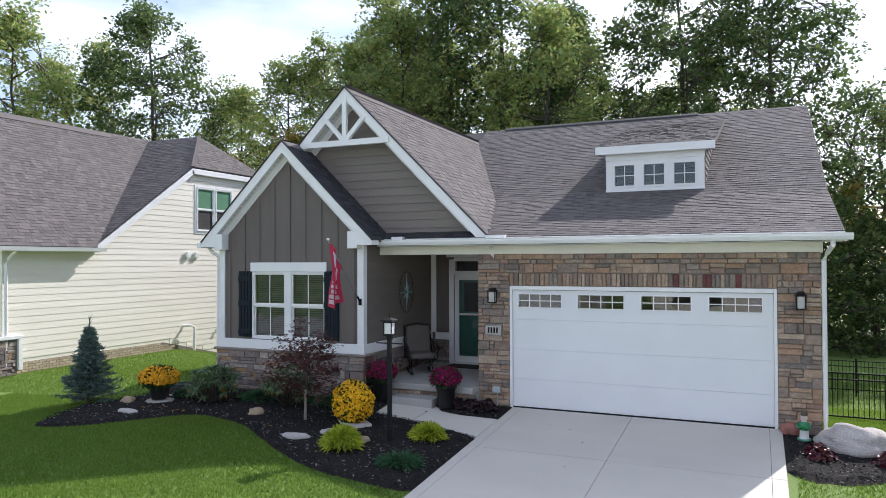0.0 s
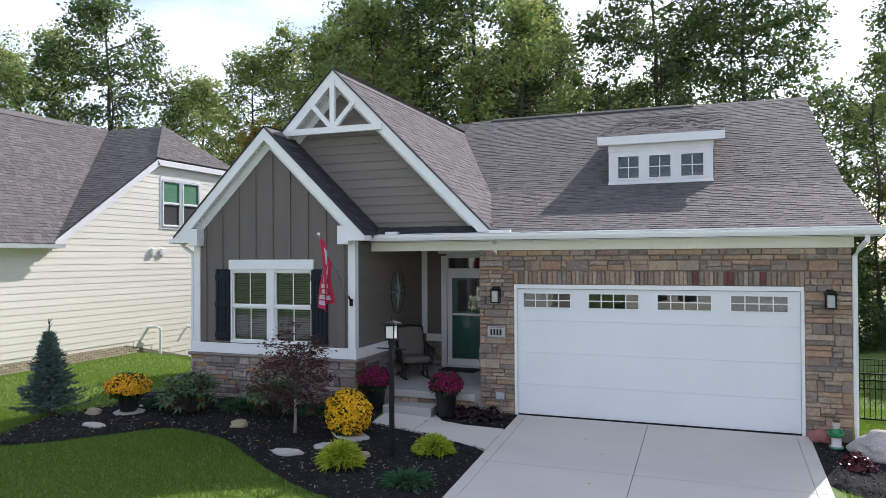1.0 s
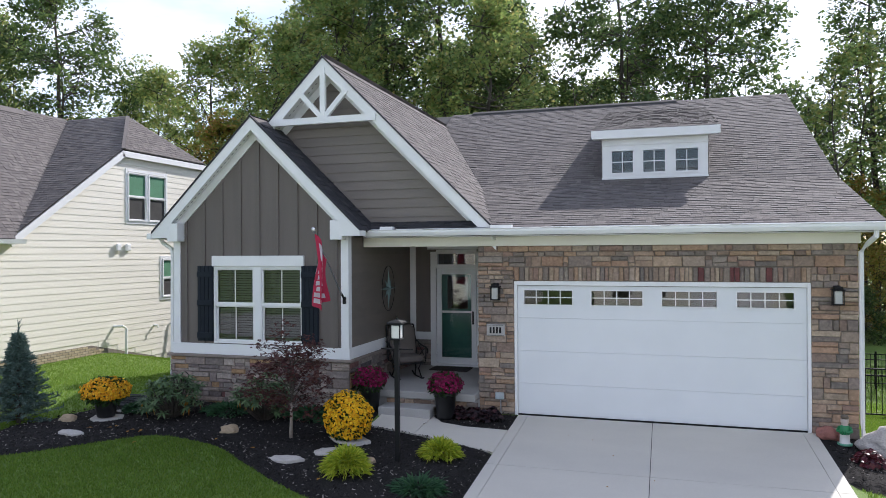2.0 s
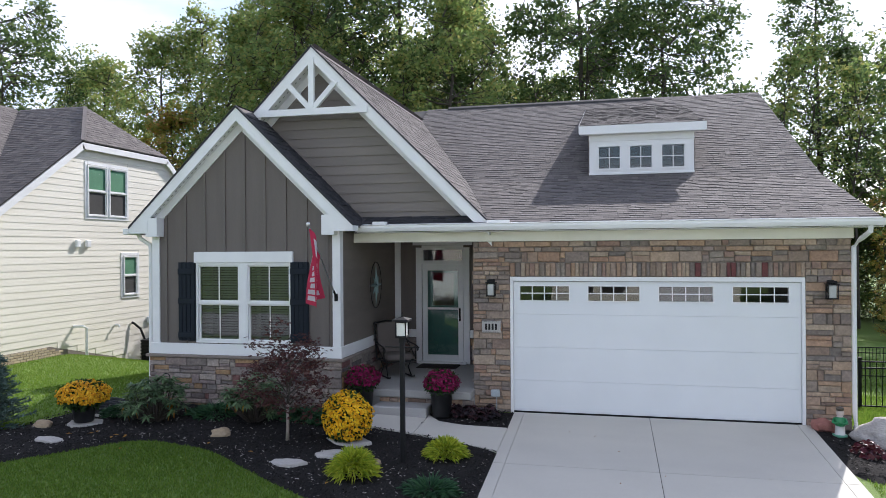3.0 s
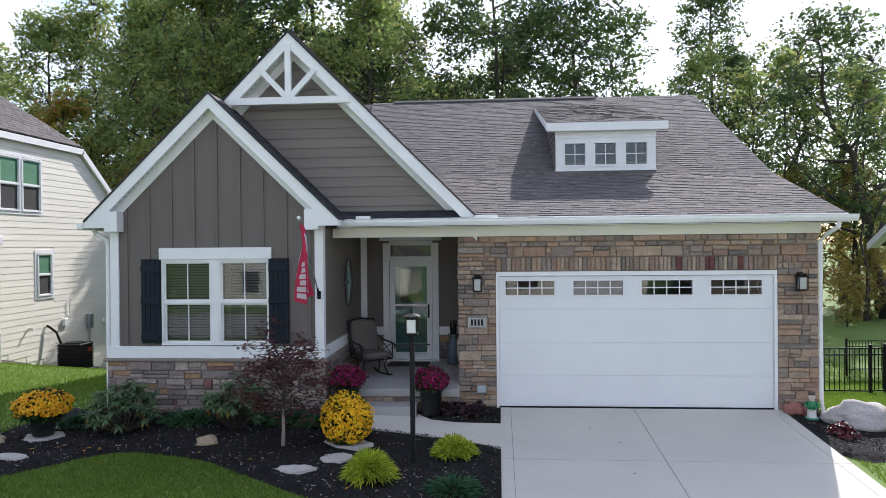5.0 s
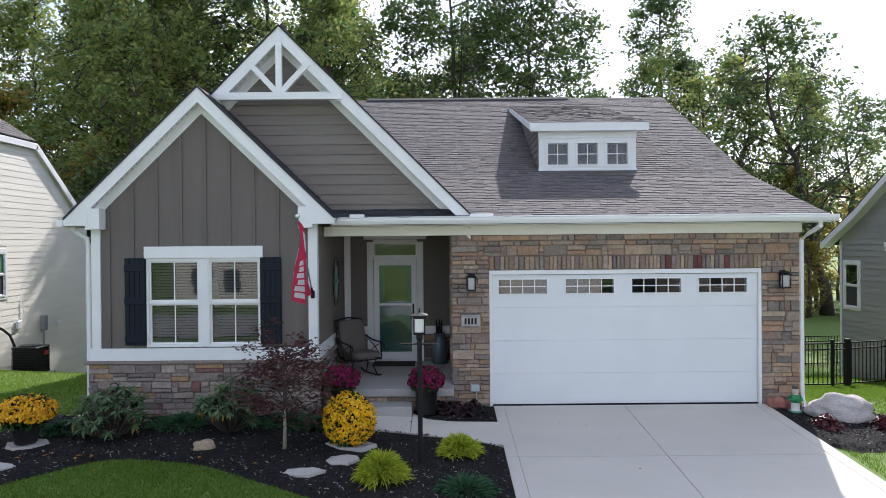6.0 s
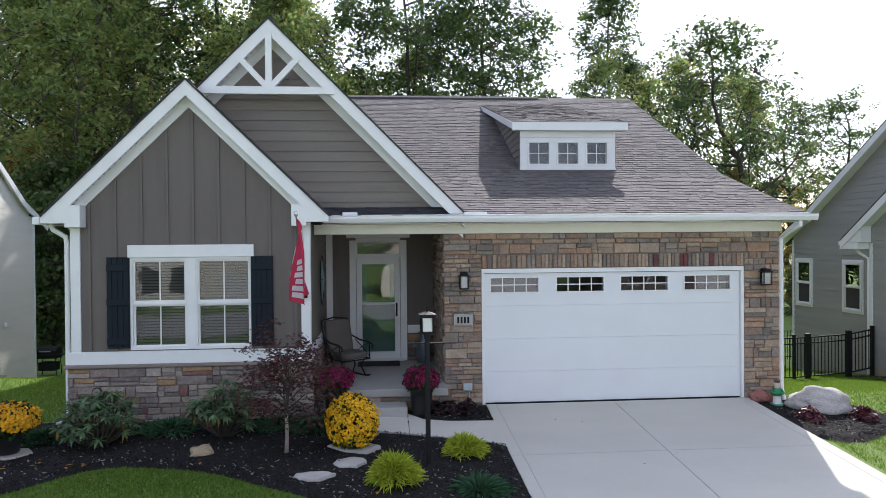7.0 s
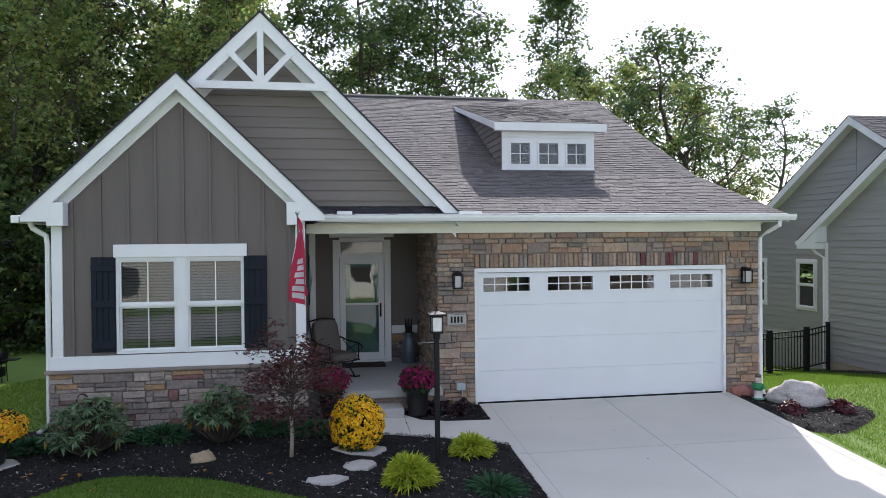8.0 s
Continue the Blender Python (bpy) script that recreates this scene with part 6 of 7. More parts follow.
# stones in the beds
def boulder(name, label, at, sx, sy, sz, material, seed, flat=0.0, rough=0.35):
    bm = bmesh.new()
    bmesh.ops.create_icosphere(bm, subdivisions=4, radius=1.0)
    for v in bm.verts:
        p = v.co.copy()
        k = 1 + rough * noise.noise(p * 1.1 + Vector((seed, 0, 0))) + rough * 0.45 * noise.noise(p * 2.7 + Vector((0, seed, 0))) + rough * 0.16 * noise.noise(p * 7 + Vector((0, 0, seed)))
        c = 0.78
        q = Vector((math.copysign(min(abs(p.x), c) / c, p.x), math.copysign(min(abs(p.y), c) / c, p.y), math.copysign(min(abs(p.z), 0.6) / 0.6, p.z))) if flat else p
        q = p.lerp(q, 0.55) if flat else p
        v.co = Vector((q.x * sx * k, q.y * sy * k, q.z * sz * (1 if flat and p.z > 0 else k)))
    g = Geo()
    bm.verts.index_update()
    g.add([v.co for v in bm.verts], [[v.index for v in f.verts] for f in bm.faces])
    bm.free()
    ob = solid(name, g, material, label, "stone", smooth=True)
    ob.location = at
    return ob


FLAG = mat("pale_flagstone", (0.50, 0.47, 0.43), 0.9, (0.40, 0.37, 0.34), 5, 0.8, fine=45, grain=0.12, bump=0.5)
TANROCK = mat("tan_rock", (0.40, 0.31, 0.20), 0.9, (0.30, 0.23, 0.15), 6, 0.8, fine=35, grain=0.2, bump=0.7)
GREYROCK = mat("grey_boulder", (0.54, 0.50, 0.47), 0.9, (0.34, 0.30, 0.275), 2.6, 0.7, fine=26, grain=0.25, bump=1.0, stretch=(1, 1, 2.2))
REDROCK = mat("reddish_rock", (0.36, 0.15, 0.12), 0.9, (0.26, 0.11, 0.09), 6, grain=0.2, bump=0.7)


def flagstone(at, a, b, turn, seed):
    """A broken slab: an angular outline with a chipped edge and a slightly uneven top."""
    fr = random.Random(seed)
    n = fr.choice((6, 7))
    ring = []
    for k in range(n):
        w = (k + fr.uniform(-0.22, 0.22)) * math.tau / n
        q = fr.uniform(0.82, 1.15)
        ring.append(Vector((math.cos(w) * a * q, math.sin(w) * b * q, 0)))
    edge = []
    for p, q in zip(ring, ring[1:] + ring[:1]):
        edge += [p] + [p.lerp(q, f) + Vector((fr.gauss(0, 0.007), fr.gauss(0, 0.007), 0)) for f in (0.25, 0.5, 0.75)]
    m = len(edge)
    lift = [fr.uniform(-0.004, 0.004) for _ in range(2 * m)]
    vs = [e * 1.02 - Vector((0, 0, 0.06)) for e in edge] + [e + Vector((0, 0, 0.012 + lift[k])) for k, e in enumerate(edge)]
    vs += [e * 0.95 + Vector((0, 0, 0.022 + lift[m + k])) for k, e in enumerate(edge)] + [e * 0.5 + Vector((0, 0, 0.026 + lift[k])) for k, e in enumerate(edge)] + [Vector((0, 0, 0.027))]
    fs = [(r * m + k, r * m + (k + 1) % m, (r + 1) * m + (k + 1) % m, (r + 1) * m + k) for r in range(3) for k in range(m)] + [(3 * m + k, 3 * m + (k + 1) % m, 4 * m) for k in range(m)]
    f = solid("flagstone", Geo().add(vs, fs), FLAG, "flat irregular pale flagstone sunk in the mulch", "stone", group="flagstones")
    f.matrix_basis = pose(*at, 0, 0, turn)


for i, (x, y, a, b, rz) in enumerate(((-2.77, -3.72, 0.29, 0.19, 10), (-2.31, -3.2, 0.25, 0.22, 40), (-7.05, -3.42, 0.30, 0.15, -10), (-7.22, -2.45, 0.32, 0.26, 15), (-7.15, -1.85, 0.26, 0.17, 20), (-2.28, -2.5, 0.36, 0.28, 0))):
    flagstone((x, y, gz(x, y) + 0.055), a, b, rz, 31 + i * 7)
for x, y, a, b, c, m, nm, sd in ((-4.44, -2.64, 0.17, 0.13, 0.11, TANROCK, "tan", 3), (-7.85, -2.72, 0.17, 0.13, 0.10, TANROCK, "tan", 8), (-1.62, -3.35, 0.15, 0.11, 0.09, TANROCK, "tan", 12), (5.30, -0.24, 0.21, 0.15, 0.15, REDROCK, "reddish", 21)):
    boulder("rock", f"small rounded {nm} rock resting on the mulch", (x, y, gz(x, y) + c * 0.55), a, b, c, m, sd)
boulder("boulder", "large pale grey weathered boulder in the mulch bed", (6.19, -0.62, gz(6.19, -0.62) + 0.13), 0.53, 0.40, 0.315, GREYROCK, 12, 0.0, 0.34)

# lamp post
MILK = mat("frosted_lamp_glass", (0.86, 0.85, 0.80), 0.5, grain=0.02, bump=0.0)
METAL = mat("grey_metal_bar", (0.45, 0.46, 0.47), 0.35, metal=0.8, grain=0.05)
lp = thing("lamp_post", "black lamp post with a frosted lantern and ladder bar", "street lamp", (-1.20, -3.08, gz(-1.2, -3.08) + 0.02))
part("post", Geo().box((-0.034, -0.034, 0), (0.034, 0.034, 1.87), 0.006), BLACK, lp)
part("collar", Geo().box((-0.045, -0.045, 1.79), (0.045, 0.045, 1.88), 0.01), BLACK, lp)
part("ladder_bar", Geo().tube([(-0.26, 0, 1.73), (0.26, 0, 1.73)], 0.011), BLACK, lp)
lan = part("lantern", Geo().box((-0.10, -0.10, 1.72), (0.10, 0.10, 1.75), 0.006), BLACK, lp)
part("top_frame", Geo().box((-0.10, -0.10, 1.95), (0.10, 0.10, 1.975), 0.005), BLACK, lan)
for sx in (-1, 1):
    for sy in (-1, 1):
        part("upright", Geo().box((sx * 0.09 - 0.009, sy * 0.09 - 0.009, 1.74), (sx * 0.09 + 0.009, sy * 0.09 + 0.009, 1.96)), BLACK, lan)
part("shade", Geo().box((-0.082, -0.082, 1.745), (0.082, 0.082, 1.955), 0.012), MILK, lan, "frosted white glass")
part("roof_cap", Geo().add([(-0.145, -0.145, 1.975), (0.145, -0.145, 1.975), (0.145, 0.145, 1.975), (-0.145, 0.145, 1.975), (-0.14, -0.14, 2.0), (0.14, -0.14, 2.0), (0.14, 0.14, 2.0), (-0.14, 0.14, 2.0), (-0.03, -0.03, 2.035), (0.03, -0.03, 2.035), (0.03, 0.03, 2.035), (-0.03, 0.03, 2.035)],
                               [(3, 2, 1, 0), (0, 1, 5, 4), (1, 2, 6, 5), (2, 3, 7, 6), (3, 0, 4, 7), (4, 5, 9, 8), (5, 6, 10, 9), (6, 7, 11, 10), (7, 4, 8, 11), (8, 9, 10, 11)]), BLACK, lan)
part("finial", Geo().lathe([(0.01, 2.03), (0.02, 2.05), (0.008, 2.07), (0.012, 2.09), (0.002, 2.11)], sides=10), BLACK, lan)

for ob in (lan, *lan.children):
    ob.data.transform(Matrix.Translation((0, 0, 1.87)) @ Matrix.Diagonal((0.84, 0.84, 0.98, 1)) @ Matrix.Translation((0, 0, -1.72)))

# wall lanterns
SEEDY = mat("seeded_lamp_glass", (0.50, 0.50, 0.47), 0.35, fine=120, grain=0.1, bump=0.2)
for x in (-0.34, 5.44):
    t = thing("wall_lantern", "black square wall lantern on the stone beside the garage", "wall lamp", (x, -0.04, 2.17), "garage lanterns")
    t.scale = (0.9, 0.9, 0.94)
    part("back_plate", Geo().box((-0.06, -0.03, 0.12), (0.06, 0.02, 0.34), 0.005), BLACK, t)
    part("arm", Geo().box((-0.02, -0.12, 0.30), (0.02, -0.02, 0.33)), BLACK, t)
    part("cap", Geo().box((-0.11, -0.20, 0.26), (0.11, -0.02, 0.28), 0.004).box((-0.075, -0.17, 0.28), (0.075, -0.04, 0.325), 0.01), BLACK, t)
    part("base", Geo().box((-0.095, -0.19, 0.0), (0.095, -0.03, 0.02), 0.004), BLACK, t)
    for sx in (-1, 1):
        for y in (-0.18, -0.04):
            part("upright", Geo().box((sx * 0.085 - 0.008, y - 0.008, 0.02), (sx * 0.085 + 0.008, y + 0.008, 0.26)), BLACK, t)
    part("shade", Geo().box((-0.065, -0.165, 0.02), (0.065, -0.055, 0.25), 0.01), SEEDY, t, "frosted white glass")

# number plaque and outlet
pl = thing("house_plaque", "pale stone plaque with dark characters beside the garage", "sign", (-0.35, -0.045, 1.595))
part("slab", Geo().box((-0.175, -0.03, -0.11), (0.175, 0.02, 0.11), 0.008), mat("plaque_stone", (0.44, 0.42, 0.39), 0.85, grain=0.1, bump=0.3), pl)
part("border_line", Geo().box((-0.16, -0.033, 0.092), (0.16, -0.029, 0.097)).box((-0.16, -0.033, -0.097), (0.16, -0.029, -0.092)), BLACK, pl)
for i in range(4):
    part("bar", Geo().box((-0.115 + 0.062 * i, -0.036, -0.055), (-0.115 + 0.062 * i + 0.036, -0.029, 0.06)), BLACK, pl)
ot = thing("outlet_box", "grey weatherproof outlet with conduit on the stone", "outlet", (-0.28, -0.05, 0.27))
part("cover", Geo().box((-0.085, -0.05, 0.02), (0.085, 0.02, 0.155), 0.015), mat("outlet_grey", (0.42, 0.47, 0.49), 0.4), ot)
part("conduit", Geo().tube([(0.02, -0.02, 0.02), (0.02, -0.02, -0.25)], 0.014), METAL, ot)

# flag on a slanted pole
fl = thing("flag", "red and white team flag hanging from a slanted pole", "flag", (-3.14, -0.80, 2.18))
tip = Vector((0.0, -1.25, 1.29))
part("pole", Geo().tube([(0, 0, 0), tip * 0.5, tip], 0.0125, 8), METAL, fl)
part("finial", Geo().lathe([(0.005, -0.03), (0.03, 0.0), (0.036, 0.025), (0.028, 0.05), (0.004, 0.06)], tip, 12), mat("silver_ball", (0.75, 0.75, 0.74), 0.25, metal=0.6), fl, smooth=True)
part("bracket", Geo().box((-0.03, -0.02, -0.08), (0.03, 0.03, 0.06), 0.005).tube([(0, 0.01, -0.01), tip * 0.09], 0.02), BLACK, fl)
REDC = mat("red_cloth", (0.55, 0.035, 0.085), 0.8, (0.47, 0.028, 0.07), 4, fine=200, grain=0.06, bump=0.2, trans=0.35)
WHITEC = mat("white_cloth", (0.78, 0.74, 0.77), 0.8, fine=200, grain=0.05, bump=0.2, trans=0.35)


def cloth_at(s, t):
    """A point of the limp flag: s along the pole from its tip, t down the hanging cloth."""
    top = tip * (0.97 - 0.36 * s)
    fall = 1.36 - 0.62 * s
    gather = 1 - 0.35 * t ** 0.7
    y = tip.y * 0.97 + (top.y - tip.y * 0.97) * gather + 0.03 * t
    x = 0.11 * math.sin(s * 6.5 + 1.2 * t) * (0.45 + 0.75 * t) + 0.03 * math.sin(4 * t + s * 3)
    return Vector((x, y, top.z - fall * t))


def cloth(s0, s1, t0, t1, off, ns=20, nt=24):
    g = Geo()
    for side_ in ((off, -off) if off else (0,)):
        vs = []
        for j in range(nt + 1):
            for i in range(ns + 1):
                s, t = s0 + (s1 - s0) * i / ns, t0 + (t1 - t0) * j / nt
                p = cloth_at(s, t)
                nrm = (cloth_at(s + 0.01, t) - p).cross(cloth_at(s, t + 0.01) - p).normalized()
                vs.append(p + nrm * side_)
        g.add(vs, [(j * (ns + 1) + i, j * (ns + 1) + i + 1, (j + 1) * (ns + 1) + i + 1, (j + 1) * (ns + 1) + i) for j in range(nt) for i in range(ns)])
    return g


part("cloth", cloth(0, 1, 0, 1, 0, 40, 48), REDC, fl, "red cloth", True)
part("white_field", cloth(0.10, 0.30, 0.10, 0.34, 0.004, 10, 10), WHITEC, fl, "white patch", True)
part("white_field", cloth(0.58, 0.88, 0.16, 0.44, 0.004, 10, 10), WHITEC, fl, "white patch", True)
for k, w in enumerate((0.30, 0.27, 0.30, 0.25, 0.30, 0.28)):
    part("bar", cloth(0.12, 0.12 + w, 0.42 + 0.09 * k, 0.488 + 0.09 * k, 0.004, 6, 4), WHITEC, fl, "white bar")
for k, w in enumerate((0.26, 0.22, 0.26)):
    part("bar", cloth(0.62, 0.62 + w, 0.56 + 0.13 * k, 0.655 + 0.13 * k, 0.004, 6, 4), WHITEC, fl, "white bar")

# porch: star, chair, churn, mat
st = thing("wall_star", "weathered green metal barn star with a wire ring", "ornament", (-3.05, 1.23, 2.30))
g = Geo()
pts = []
for k in range(16):
    a = k * math.tau / 16 + math.pi / 2
    r = (0.46 if k % 4 == 0 else 0.27 if k % 4 == 2 else 0.105)
    pts.append((0.01, math.cos(a) * r, math.sin(a) * r))
g.add(pts + [(0.07, 0, 0), (0.0, 0, 0)], [(k, (k + 1) % 16, 16) for k in range(16)] + [((k + 1) % 16, k, 17) for k in range(16)])
part("star", g, mat("verdigris_metal", (0.24, 0.34, 0.33), 0.6, (0.17, 0.25, 0.24), 9, grain=0.2, metal=0.3), st)
part("ring", Geo().tube([(0.015, math.cos(a) * 0.36, math.sin(a) * 0.49) for a in [k * math.tau / 28 for k in range(29)]], 0.008, 5), BLACK, st)

CUSH = mat("taupe_cushion", (0.115, 0.098, 0.086), 0.9, (0.10, 0.086, 0.075), 5, fine=160, grain=0.1, bump=0.3)
ch = thing("porch_chair", "wrought metal rocker with taupe cushions on the porch", "chair", (-2.52, 0.95, 0.42), turn=38)


def cushion(a, b):
    bm = bmesh.new()
    bmesh.ops.create_cube(bm, size=1.0)
    bmesh.ops.subdivide_edges(bm, edges=bm.edges, cuts=5, use_grid_fill=True)
    c, h = (Vector(a) + Vector(b)) / 2, (Vector(b) - Vector(a)) / 2
    for v in bm.verts:
        p = v.co * 2
        k = [abs(x) ** 6 for x in p]
        q = p * (1 / max(1e-6, sum(k)) ** (1 / 6)) if sum(k) > 1 else p
        v.co = c + Vector((q.x * h.x, q.y * h.y, q.z * h.z))
    bm.verts.index_update()
    g = Geo().add([v.co for v in bm.verts], [[v.index for v in f.verts] for f in bm.faces])
    bm.free()
    return g


part("seat_cushion", cushion((-0.29, -0.32, 0.36), (0.29, 0.27, 0.50)), CUSH, ch, "taupe seat cushion", True)
bc = part("back_cushion", cushion((-0.29, -0.07, -0.34), (0.29, 0.07, 0.34)), CUSH, ch, "taupe back cushion", True)
bc.matrix_basis = pose(0, 0.32, 0.76, -14, 0, 0)
for s in (-1, 1):
    part("arm", Geo().tube([(s * 0.34, 0.36, 0.75), (s * 0.35, 0.10, 0.68), (s * 0.36, -0.18, 0.66), (s * 0.36, -0.30, 0.63), (s * 0.36, -0.33, 0.58), (s * 0.36, -0.30, 0.55)], 0.016), BLACK, ch)
    part("arm_post", Geo().tube([(s * 0.34, -0.24, 0.36), (s * 0.36, -0.22, 0.65)], 0.013), BLACK, ch)
    part("scroll", Geo().tube([(s * 0.35, 0.25, 0.40), (s * 0.355, 0.02, 0.55), (s * 0.355, -0.2, 0.40)], 0.009).tube([(s * 0.35, 0.25, 0.68), (s * 0.355, 0.02, 0.55), (s * 0.355, -0.2, 0.64)], 0.009), BLACK, ch)
    part("back_post", Geo().tube([(s * 0.32, 0.27, 0.34), (s * 0.32, 0.36, 0.75), (s * 0.31, 0.46, 1.08)], 0.016), BLACK, ch)
    part("runner", Geo().tube([(s * 0.26, -0.36, 0.045), (s * 0.26, -0.22, 0.016), (s * 0.26, 0.0, 0.016), (s * 0.26, 0.25, 0.02), (s * 0.26, 0.40, 0.08)], 0.016), BLACK, ch)
    part("leg", Geo().tube([(s * 0.26, -0.22, 0.016), (s * 0.24, -0.08, 0.20), (s * 0.26, -0.2, 0.35)], 0.015).tube([(s * 0.26, 0.22, 0.016), (s * 0.24, 0.10, 0.20), (s * 0.26, 0.22, 0.35)], 0.015), BLACK, ch)
part("seat_frame", Geo().tube([(-0.31, -0.30, 0.35), (0.31, -0.30, 0.35), (0.31, 0.27, 0.35), (-0.31, 0.27, 0.35), (-0.31, -0.30, 0.35)], 0.015), BLACK, ch)
part("top_rail", Geo().tube([(-0.31, 0.46, 1.08), (0, 0.49, 1.12), (0.31, 0.46, 1.08)], 0.016), BLACK, ch)

mk = thing("milk_can", "blue-grey metal milk can holding dark umbrellas", "milk can", (-0.95, 2.40, 0.42))
part("can", Geo().lathe([(0.15, 0), (0.16, 0.02), (0.16, 0.40), (0.145, 0.46), (0.10, 0.54), (0.10, 0.62), (0.125, 0.66), (0.115, 0.66), (0.09, 0.6), (0.01, 0.6)]), mat("blue_grey_metal", (0.13, 0.16, 0.18), 0.45, metal=0.4, grain=0.1), mk, smooth=True)
for i, (dx, dy) in enumerate(((-0.05, 0.03), (0.04, -0.02), (0.0, 0.05))):
    part("umbrella", Geo().tube([(dx * 0.5, dy * 0.5, 0.35), (dx, dy, 0.75), (dx * 1.4, dy * 1.4, 0.95)], [0.02, 0.03, 0.012]), BLACK, mk)
dm = thing("doormat", "dark brown doormat before the front door", "doormat", (-1.93, 2.28, 0.42))
part("mat", Geo().box((-0.45, -0.28, 0.0), (0.45, 0.28, 0.022), 0.008), mat("coir", (0.035, 0.028, 0.024), 0.95, fine=120, grain=0.4, bump=0.8), dm)

# garden figure beside the driveway, one plain shape
gf = Geo()
gf.lathe([(0.11, 0), (0.11, 0.035), (0.075, 0.04), (0.07, 0.17), (0.085, 0.20), (0.075, 0.30), (0.04, 0.33), (0.058, 0.36), (0.062, 0.40), (0.052, 0.44), (0.062, 0.445), (0.05, 0.475), (0.01, 0.485)], sides=16)
gf.tube([(0.075, 0, 0.29), (0.10, -0.05, 0.23), (0.03, -0.09, 0.22)], 0.025).tube([(-0.075, 0, 0.29), (-0.10, -0.05, 0.23), (-0.03, -0.09, 0.22)], 0.025)
FIG = bpy.data.materials.new("painted_figure")
FIG.use_nodes = True
fn, fl2 = FIG.node_tree.nodes, FIG.node_tree.links
f_tc, f_sep, f_ramp = fn.new("ShaderNodeTexCoord"), fn.new("ShaderNodeSeparateXYZ"), fn.new("ShaderNodeValToRGB")
f_ramp.color_ramp.interpolation = "CONSTANT"
for i, (p, c) in enumerate(((0.0, (0.10, 0.30, 0.20)), (0.075, (0.62, 0.60, 0.56)), (0.36, (0.02, 0.20, 0.07)), (0.66, (0.58, 0.48, 0.42)), (0.87, (0.10, 0.08, 0.06)))):
    e = f_ramp.color_ramp.elements[0] if i == 0 else f_ramp.color_ramp.elements.new(p)
    e.position, e.color = p, (*c, 1)
fl2.new(f_tc.outputs["Generated"], f_sep.inputs[0])
fl2.new(f_sep.outputs["Z"], f_ramp.inputs["Fac"])
fl2.new(f_ramp.outputs["Color"], fn["Principled BSDF"].inputs["Base Color"])
fn["Principled BSDF"].inputs["Roughness"].default_value = 0.4
fig = solid("garden_statue", gf, FIG, "small painted garden statue in green and white", "statue", smooth=True)
fig.location = (5.45, -0.48, gz(5.45, -0.48) + 0.05)
fig.rotation_euler = (0, 0, radians(-15))

# hose coil and hanging pot by the house corner
hz = thing("hose", "coiled dark garden hose on the ground by the house", "hose", (-7.62, -1.35, gz(-7.6, -1.35) + 0.03))
part("coil", Geo().tube([(math.cos(k * 0.45) * (0.30 + 0.03 * math.sin(k * 0.9)), math.sin(k * 0.45) * (0.26 + 0.02 * math.cos(k)), 0.015 + 0.0022 * k) for k in range(70)], 0.013, 6), mat("dark_hose", (0.03, 0.035, 0.045), 0.5), hz)
hk = thing("shepherd_hook", "black iron hook with a small hanging lantern", "garden hook", (-6.55, -1.15, gz(-6.55, -1.15)))
part("rod", Geo().tube([(0, 0, 0), (0, 0, 0.62)] + [(0.08 - 0.08 * math.cos(a), 0, 0.62 + 0.08 * math.sin(a)) for a in (0.5, 1.0, 1.57, 2.1, 2.7, 3.14)] + [(0.16, 0, 0.59)], 0.009, 6), BLACK, hk)
part("lantern", Geo().lathe([(0.02, 0.34), (0.085, 0.36), (0.085, 0.44), (0.07, 0.45), (0.085, 0.47), (0.05, 0.52), (0.01, 0.58)], (0.16, 0, 0), 12), POT, hk)

# charcoal grill behind the cream house
gc = thing("grill", "black charcoal grill with a side shelf on the rear lawn", "grill", (-14.75, 15.6, gz(-14.75, 15.6)))
part("bowl", Geo().prism([(-0.26, 0.72), (-0.30, 0.86), (0.30, 0.86), (0.26, 0.72)], 0, -0.38, 0.38), BLACK, gc)
part("lid", Geo().prism([(-0.30, 0.865), (-0.28, 1.02), (-0.17, 1.13), (0.17, 1.13), (0.28, 1.02), (0.30, 0.865)], 0, -0.38, 0.38), BLACK, gc)
part("handle", Geo().tube([(-0.2, -0.31, 1.0), (-0.2, -0.36, 1.0), (0.2, -0.36, 1.0), (0.2, -0.31, 1.0)], 0.014), METAL, gc)
part("side_shelf", Geo().box((0.385, -0.24, 0.84), (0.85, 0.24, 0.87), 0.008), BLACK, gc)
part("lower_shelf", Geo().box((-0.32, -0.2, 0.24), (0.32, 0.2, 0.56), 0.01), BLACK, gc)
for sx in (-0.34, 0.34):
    for sy in (-0.2, 0.2):
        part("leg", Geo().tube([(sx * 1.08, sy * 1.15, -0.02), (sx, sy, 0.74)], 0.018, 6), BLACK, gc)


# grass, mulch chips and fallen leaves
gr = np.random.default_rng(4)


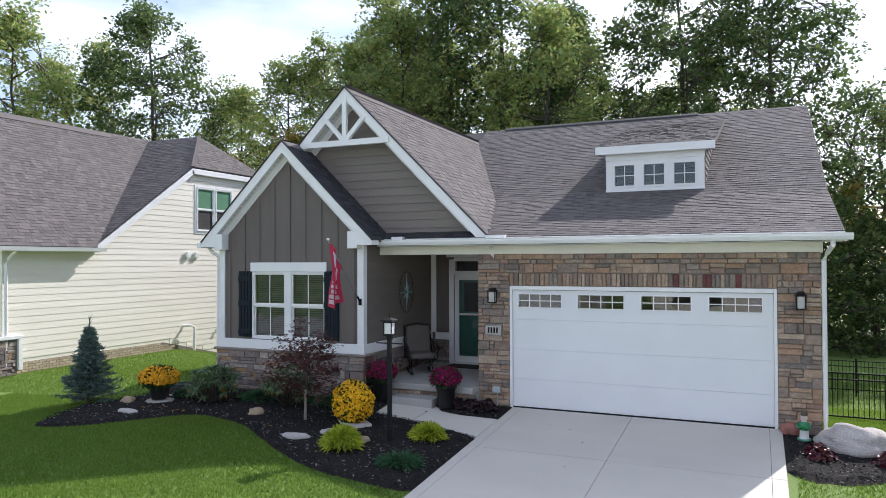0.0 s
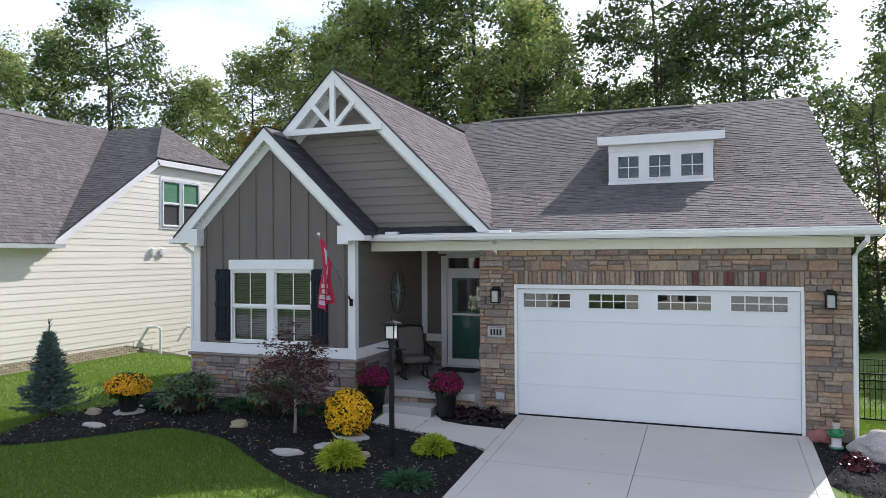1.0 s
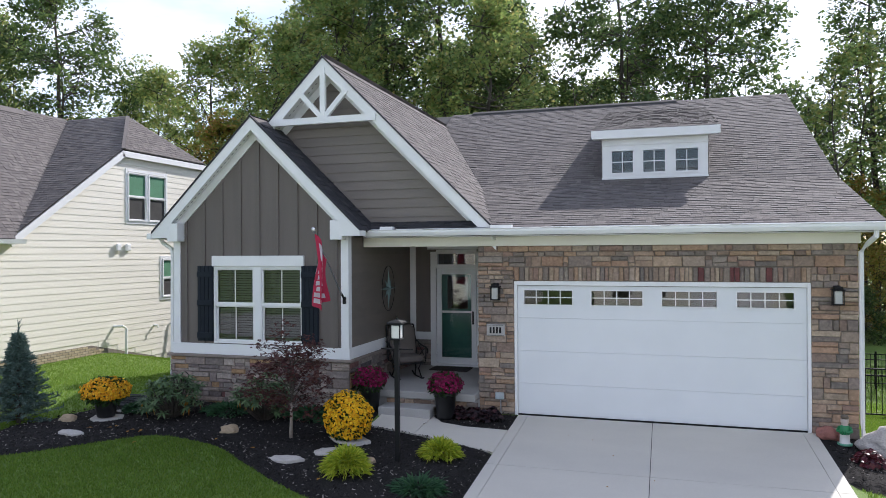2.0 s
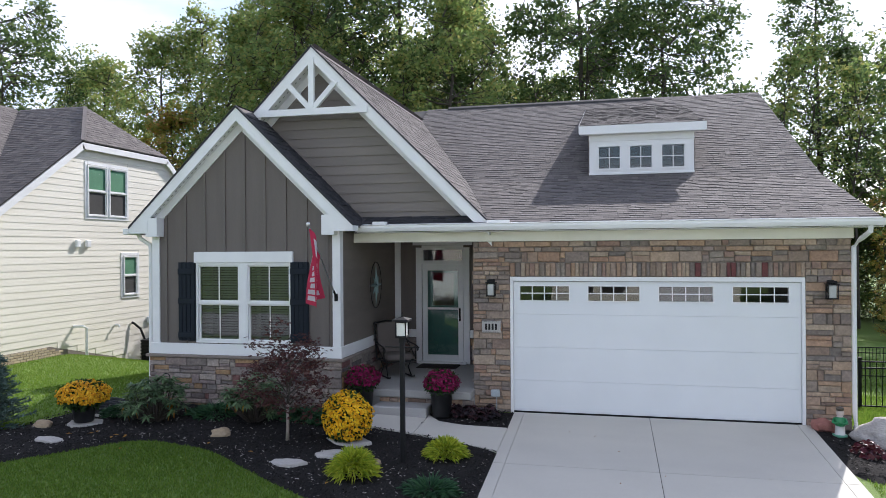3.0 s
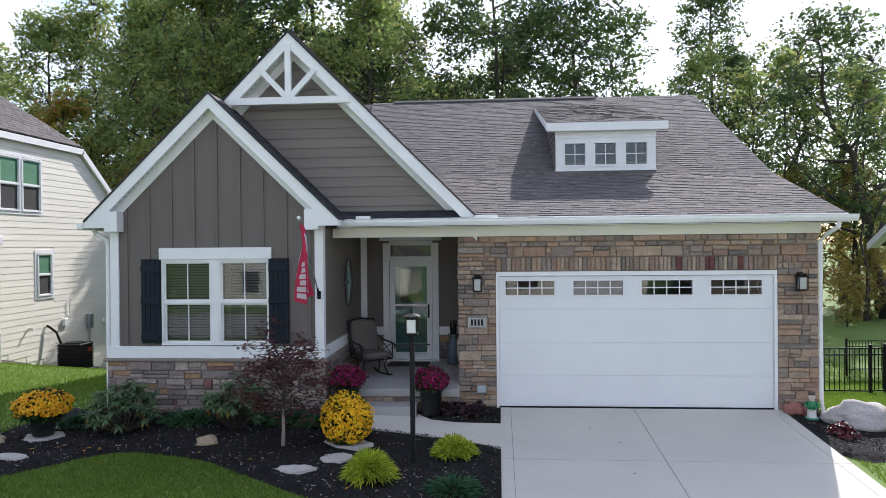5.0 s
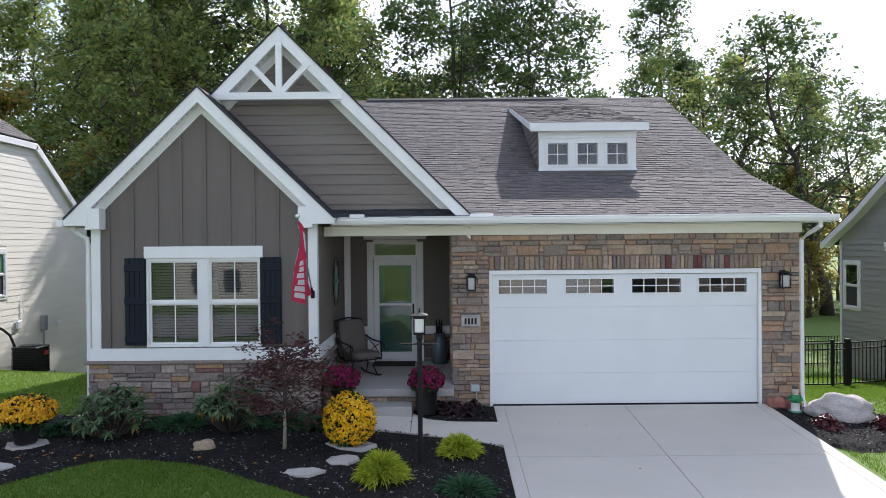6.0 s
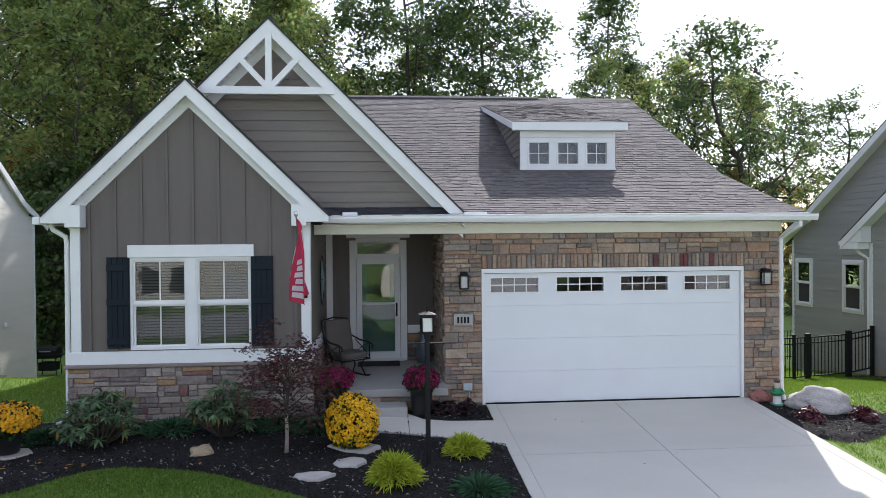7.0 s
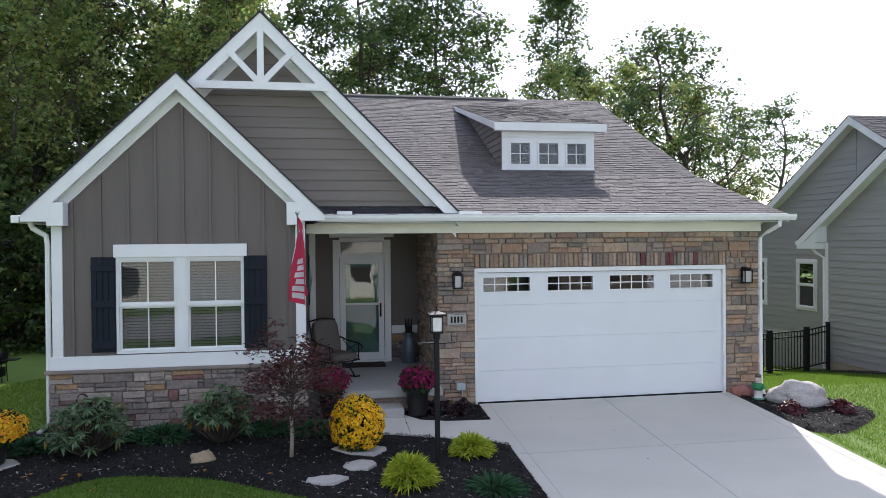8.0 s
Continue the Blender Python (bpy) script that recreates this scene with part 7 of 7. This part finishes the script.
def blades(name, x0, x1, y0, y1, per, height, skip, label):
    """Upright blades over a stretch of lawn, left out where skip says so."""
    n = int((x1 - x0) * (y1 - y0) * per)
    xy = gr.random((n, 2)) * (x1 - x0, y1 - y0) + (x0, y0)
    keep = xy[~skip(xy[:, 0], xy[:, 1])]
    n = len(keep)
    base = np.array([(x, y, ground_z(x, y)) for x, y in keep])
    a, h = gr.random(n) * 6.283, height * (0.6 + 0.7 * gr.random(n))
    wv = np.stack([np.cos(a), np.sin(a), 0 * a], 1) * (0.006 + 0.004 * gr.random(n))[:, None]
    tip = base + np.stack([gr.normal(0, 0.35, n) * h, gr.normal(0, 0.35, n) * h, h], 1)
    v = np.concatenate([base - wv, base + wv, tip], 1).reshape(-1, 3)
    me = bpy.data.meshes.new(name)
    me.from_pydata(v.tolist(), [], np.arange(3 * n).reshape(-1, 3).tolist())
    me.materials.append(BLADE)
    return tagged(new(name, me), label, kind="stuff")


def not_lawn(x, y):
    paved = (x > 0.04) & (x < 5.25) & (y < 0.5) | (x > -7.05) & (x < 5.85) & (y > -0.9) | (x > -2.5) & (x < 0) & (y > -2.3)
    return in_poly(x, y, BED) | in_poly(x, y, BED_R) | paved


blades("grass", -12.0, 0.06, -9.0, -2.4, 2600, 0.036, not_lawn, "short mown green grass of the front lawn")
blades("grass", -14.5, -7.1, -2.4, 11.0, 900, 0.045, not_lawn, "short mown green grass between the houses")
blades("grass", 5.2, 12.1, -5.0, 8.0, 1100, 0.045, not_lawn, "short mown green grass beside the driveway")
blades("grass", 5.9, 14.0, 8.0, 22.0, 250, 0.09, lambda x, y: (x > 13.0) & (y < 12.2), "grass behind the fence")

CHIP = palette("bark_chip", [(0.020, 0.018, 0.018), (0.032, 0.028, 0.026), (0.015, 0.014, 0.014), (0.045, 0.040, 0.037), (0.025, 0.022, 0.021), (0.018, 0.017, 0.017), (0.030, 0.026, 0.025), (0.022, 0.020, 0.019), (0.038, 0.033, 0.030), (0.016, 0.015, 0.015), (0.075, 0.068, 0.062), (0.028, 0.025, 0.024), (0.36, 0.33, 0.30)], 0.9, "island", 30, 0, 0.3, spec=0.1)
cg = Geo()
cr = random.Random(9)
for poly, n in ((BED, 15000), (BED_R, 2200), (BED_P, 900)):
    lo, hi = np.min(poly, 0), np.max(poly, 0)
    spots = gr.random((n * 4, 2)) * (hi - lo) + lo
    inside = in_poly(spots[:, 0], spots[:, 1], poly)
    for slab_ in WALK:
        inside &= ~in_poly(spots[:, 0], spots[:, 1], slab_)
    spots = spots[inside & ~((spots[:, 0] > 0.05) & (spots[:, 0] < 5.2))][:n]
    for x, y in spots.tolist():
        rise = (0.05 if poly is not BED_P else 0.03) + 0.025 * noise.noise((x * 1.7, y * 1.7, 3))
        p = Vector((x, y, ground_z(x, y) + rise * 0.9 + cr.uniform(0, 0.014)))
        a, t = cr.uniform(0, 6.283), cr.gauss(0, 0.4)
        u = Vector((math.cos(a) * math.cos(t), math.sin(a) * math.cos(t), math.sin(t))) * cr.uniform(0.010, 0.035)
        v = Vector((-math.sin(a), math.cos(a), cr.gauss(0, 0.4))) * cr.uniform(0.004, 0.011)
        w = Vector((0, 0, 0.006))
        cg.add([p - u - v, p + u - v * 0.6, p + u * 0.8 + v, p - u * 0.9 + v * 0.7, p + w], [(0, 1, 4), (1, 2, 4), (2, 3, 4), (3, 0, 4)])
solid("mulch_chips", cg, CHIP, "loose dark bark chips of the mulch", kind="stuff")
for i in range(16):
    x, y = cr.choice([(-5.0 + cr.uniform(-2, 3), -3.2 + cr.uniform(-0.4, 0.3)), (cr.uniform(-8, -1), cr.uniform(-5, -2)), (cr.uniform(0.5, 4), cr.uniform(-5, -1))])
    on_drive = x > 0.1
    z = (drive_z(x, y) + 0.02) if on_drive else ground_z(x, y) + (0.085 if in_poly(x, y, BED) else 0.05)
    a, s = cr.uniform(0, 6.3), (0.02 if on_drive else 0.05)
    g = Geo().add([(x + s * math.cos(a), y + s * math.sin(a), z), (x - 0.5 * s * math.sin(a), y + 0.5 * s * math.cos(a), z + 0.012), (x - s * math.cos(a), y - s * math.sin(a), z + 0.004), (x + 0.5 * s * math.sin(a), y - 0.5 * s * math.cos(a), z + 0.01)], [(0, 1, 2), (0, 2, 3)])
    solid("fallen_leaf", g, DEADLEAF, "fallen orange-brown leaf on the ground", "leaf", group="fallen leaves")
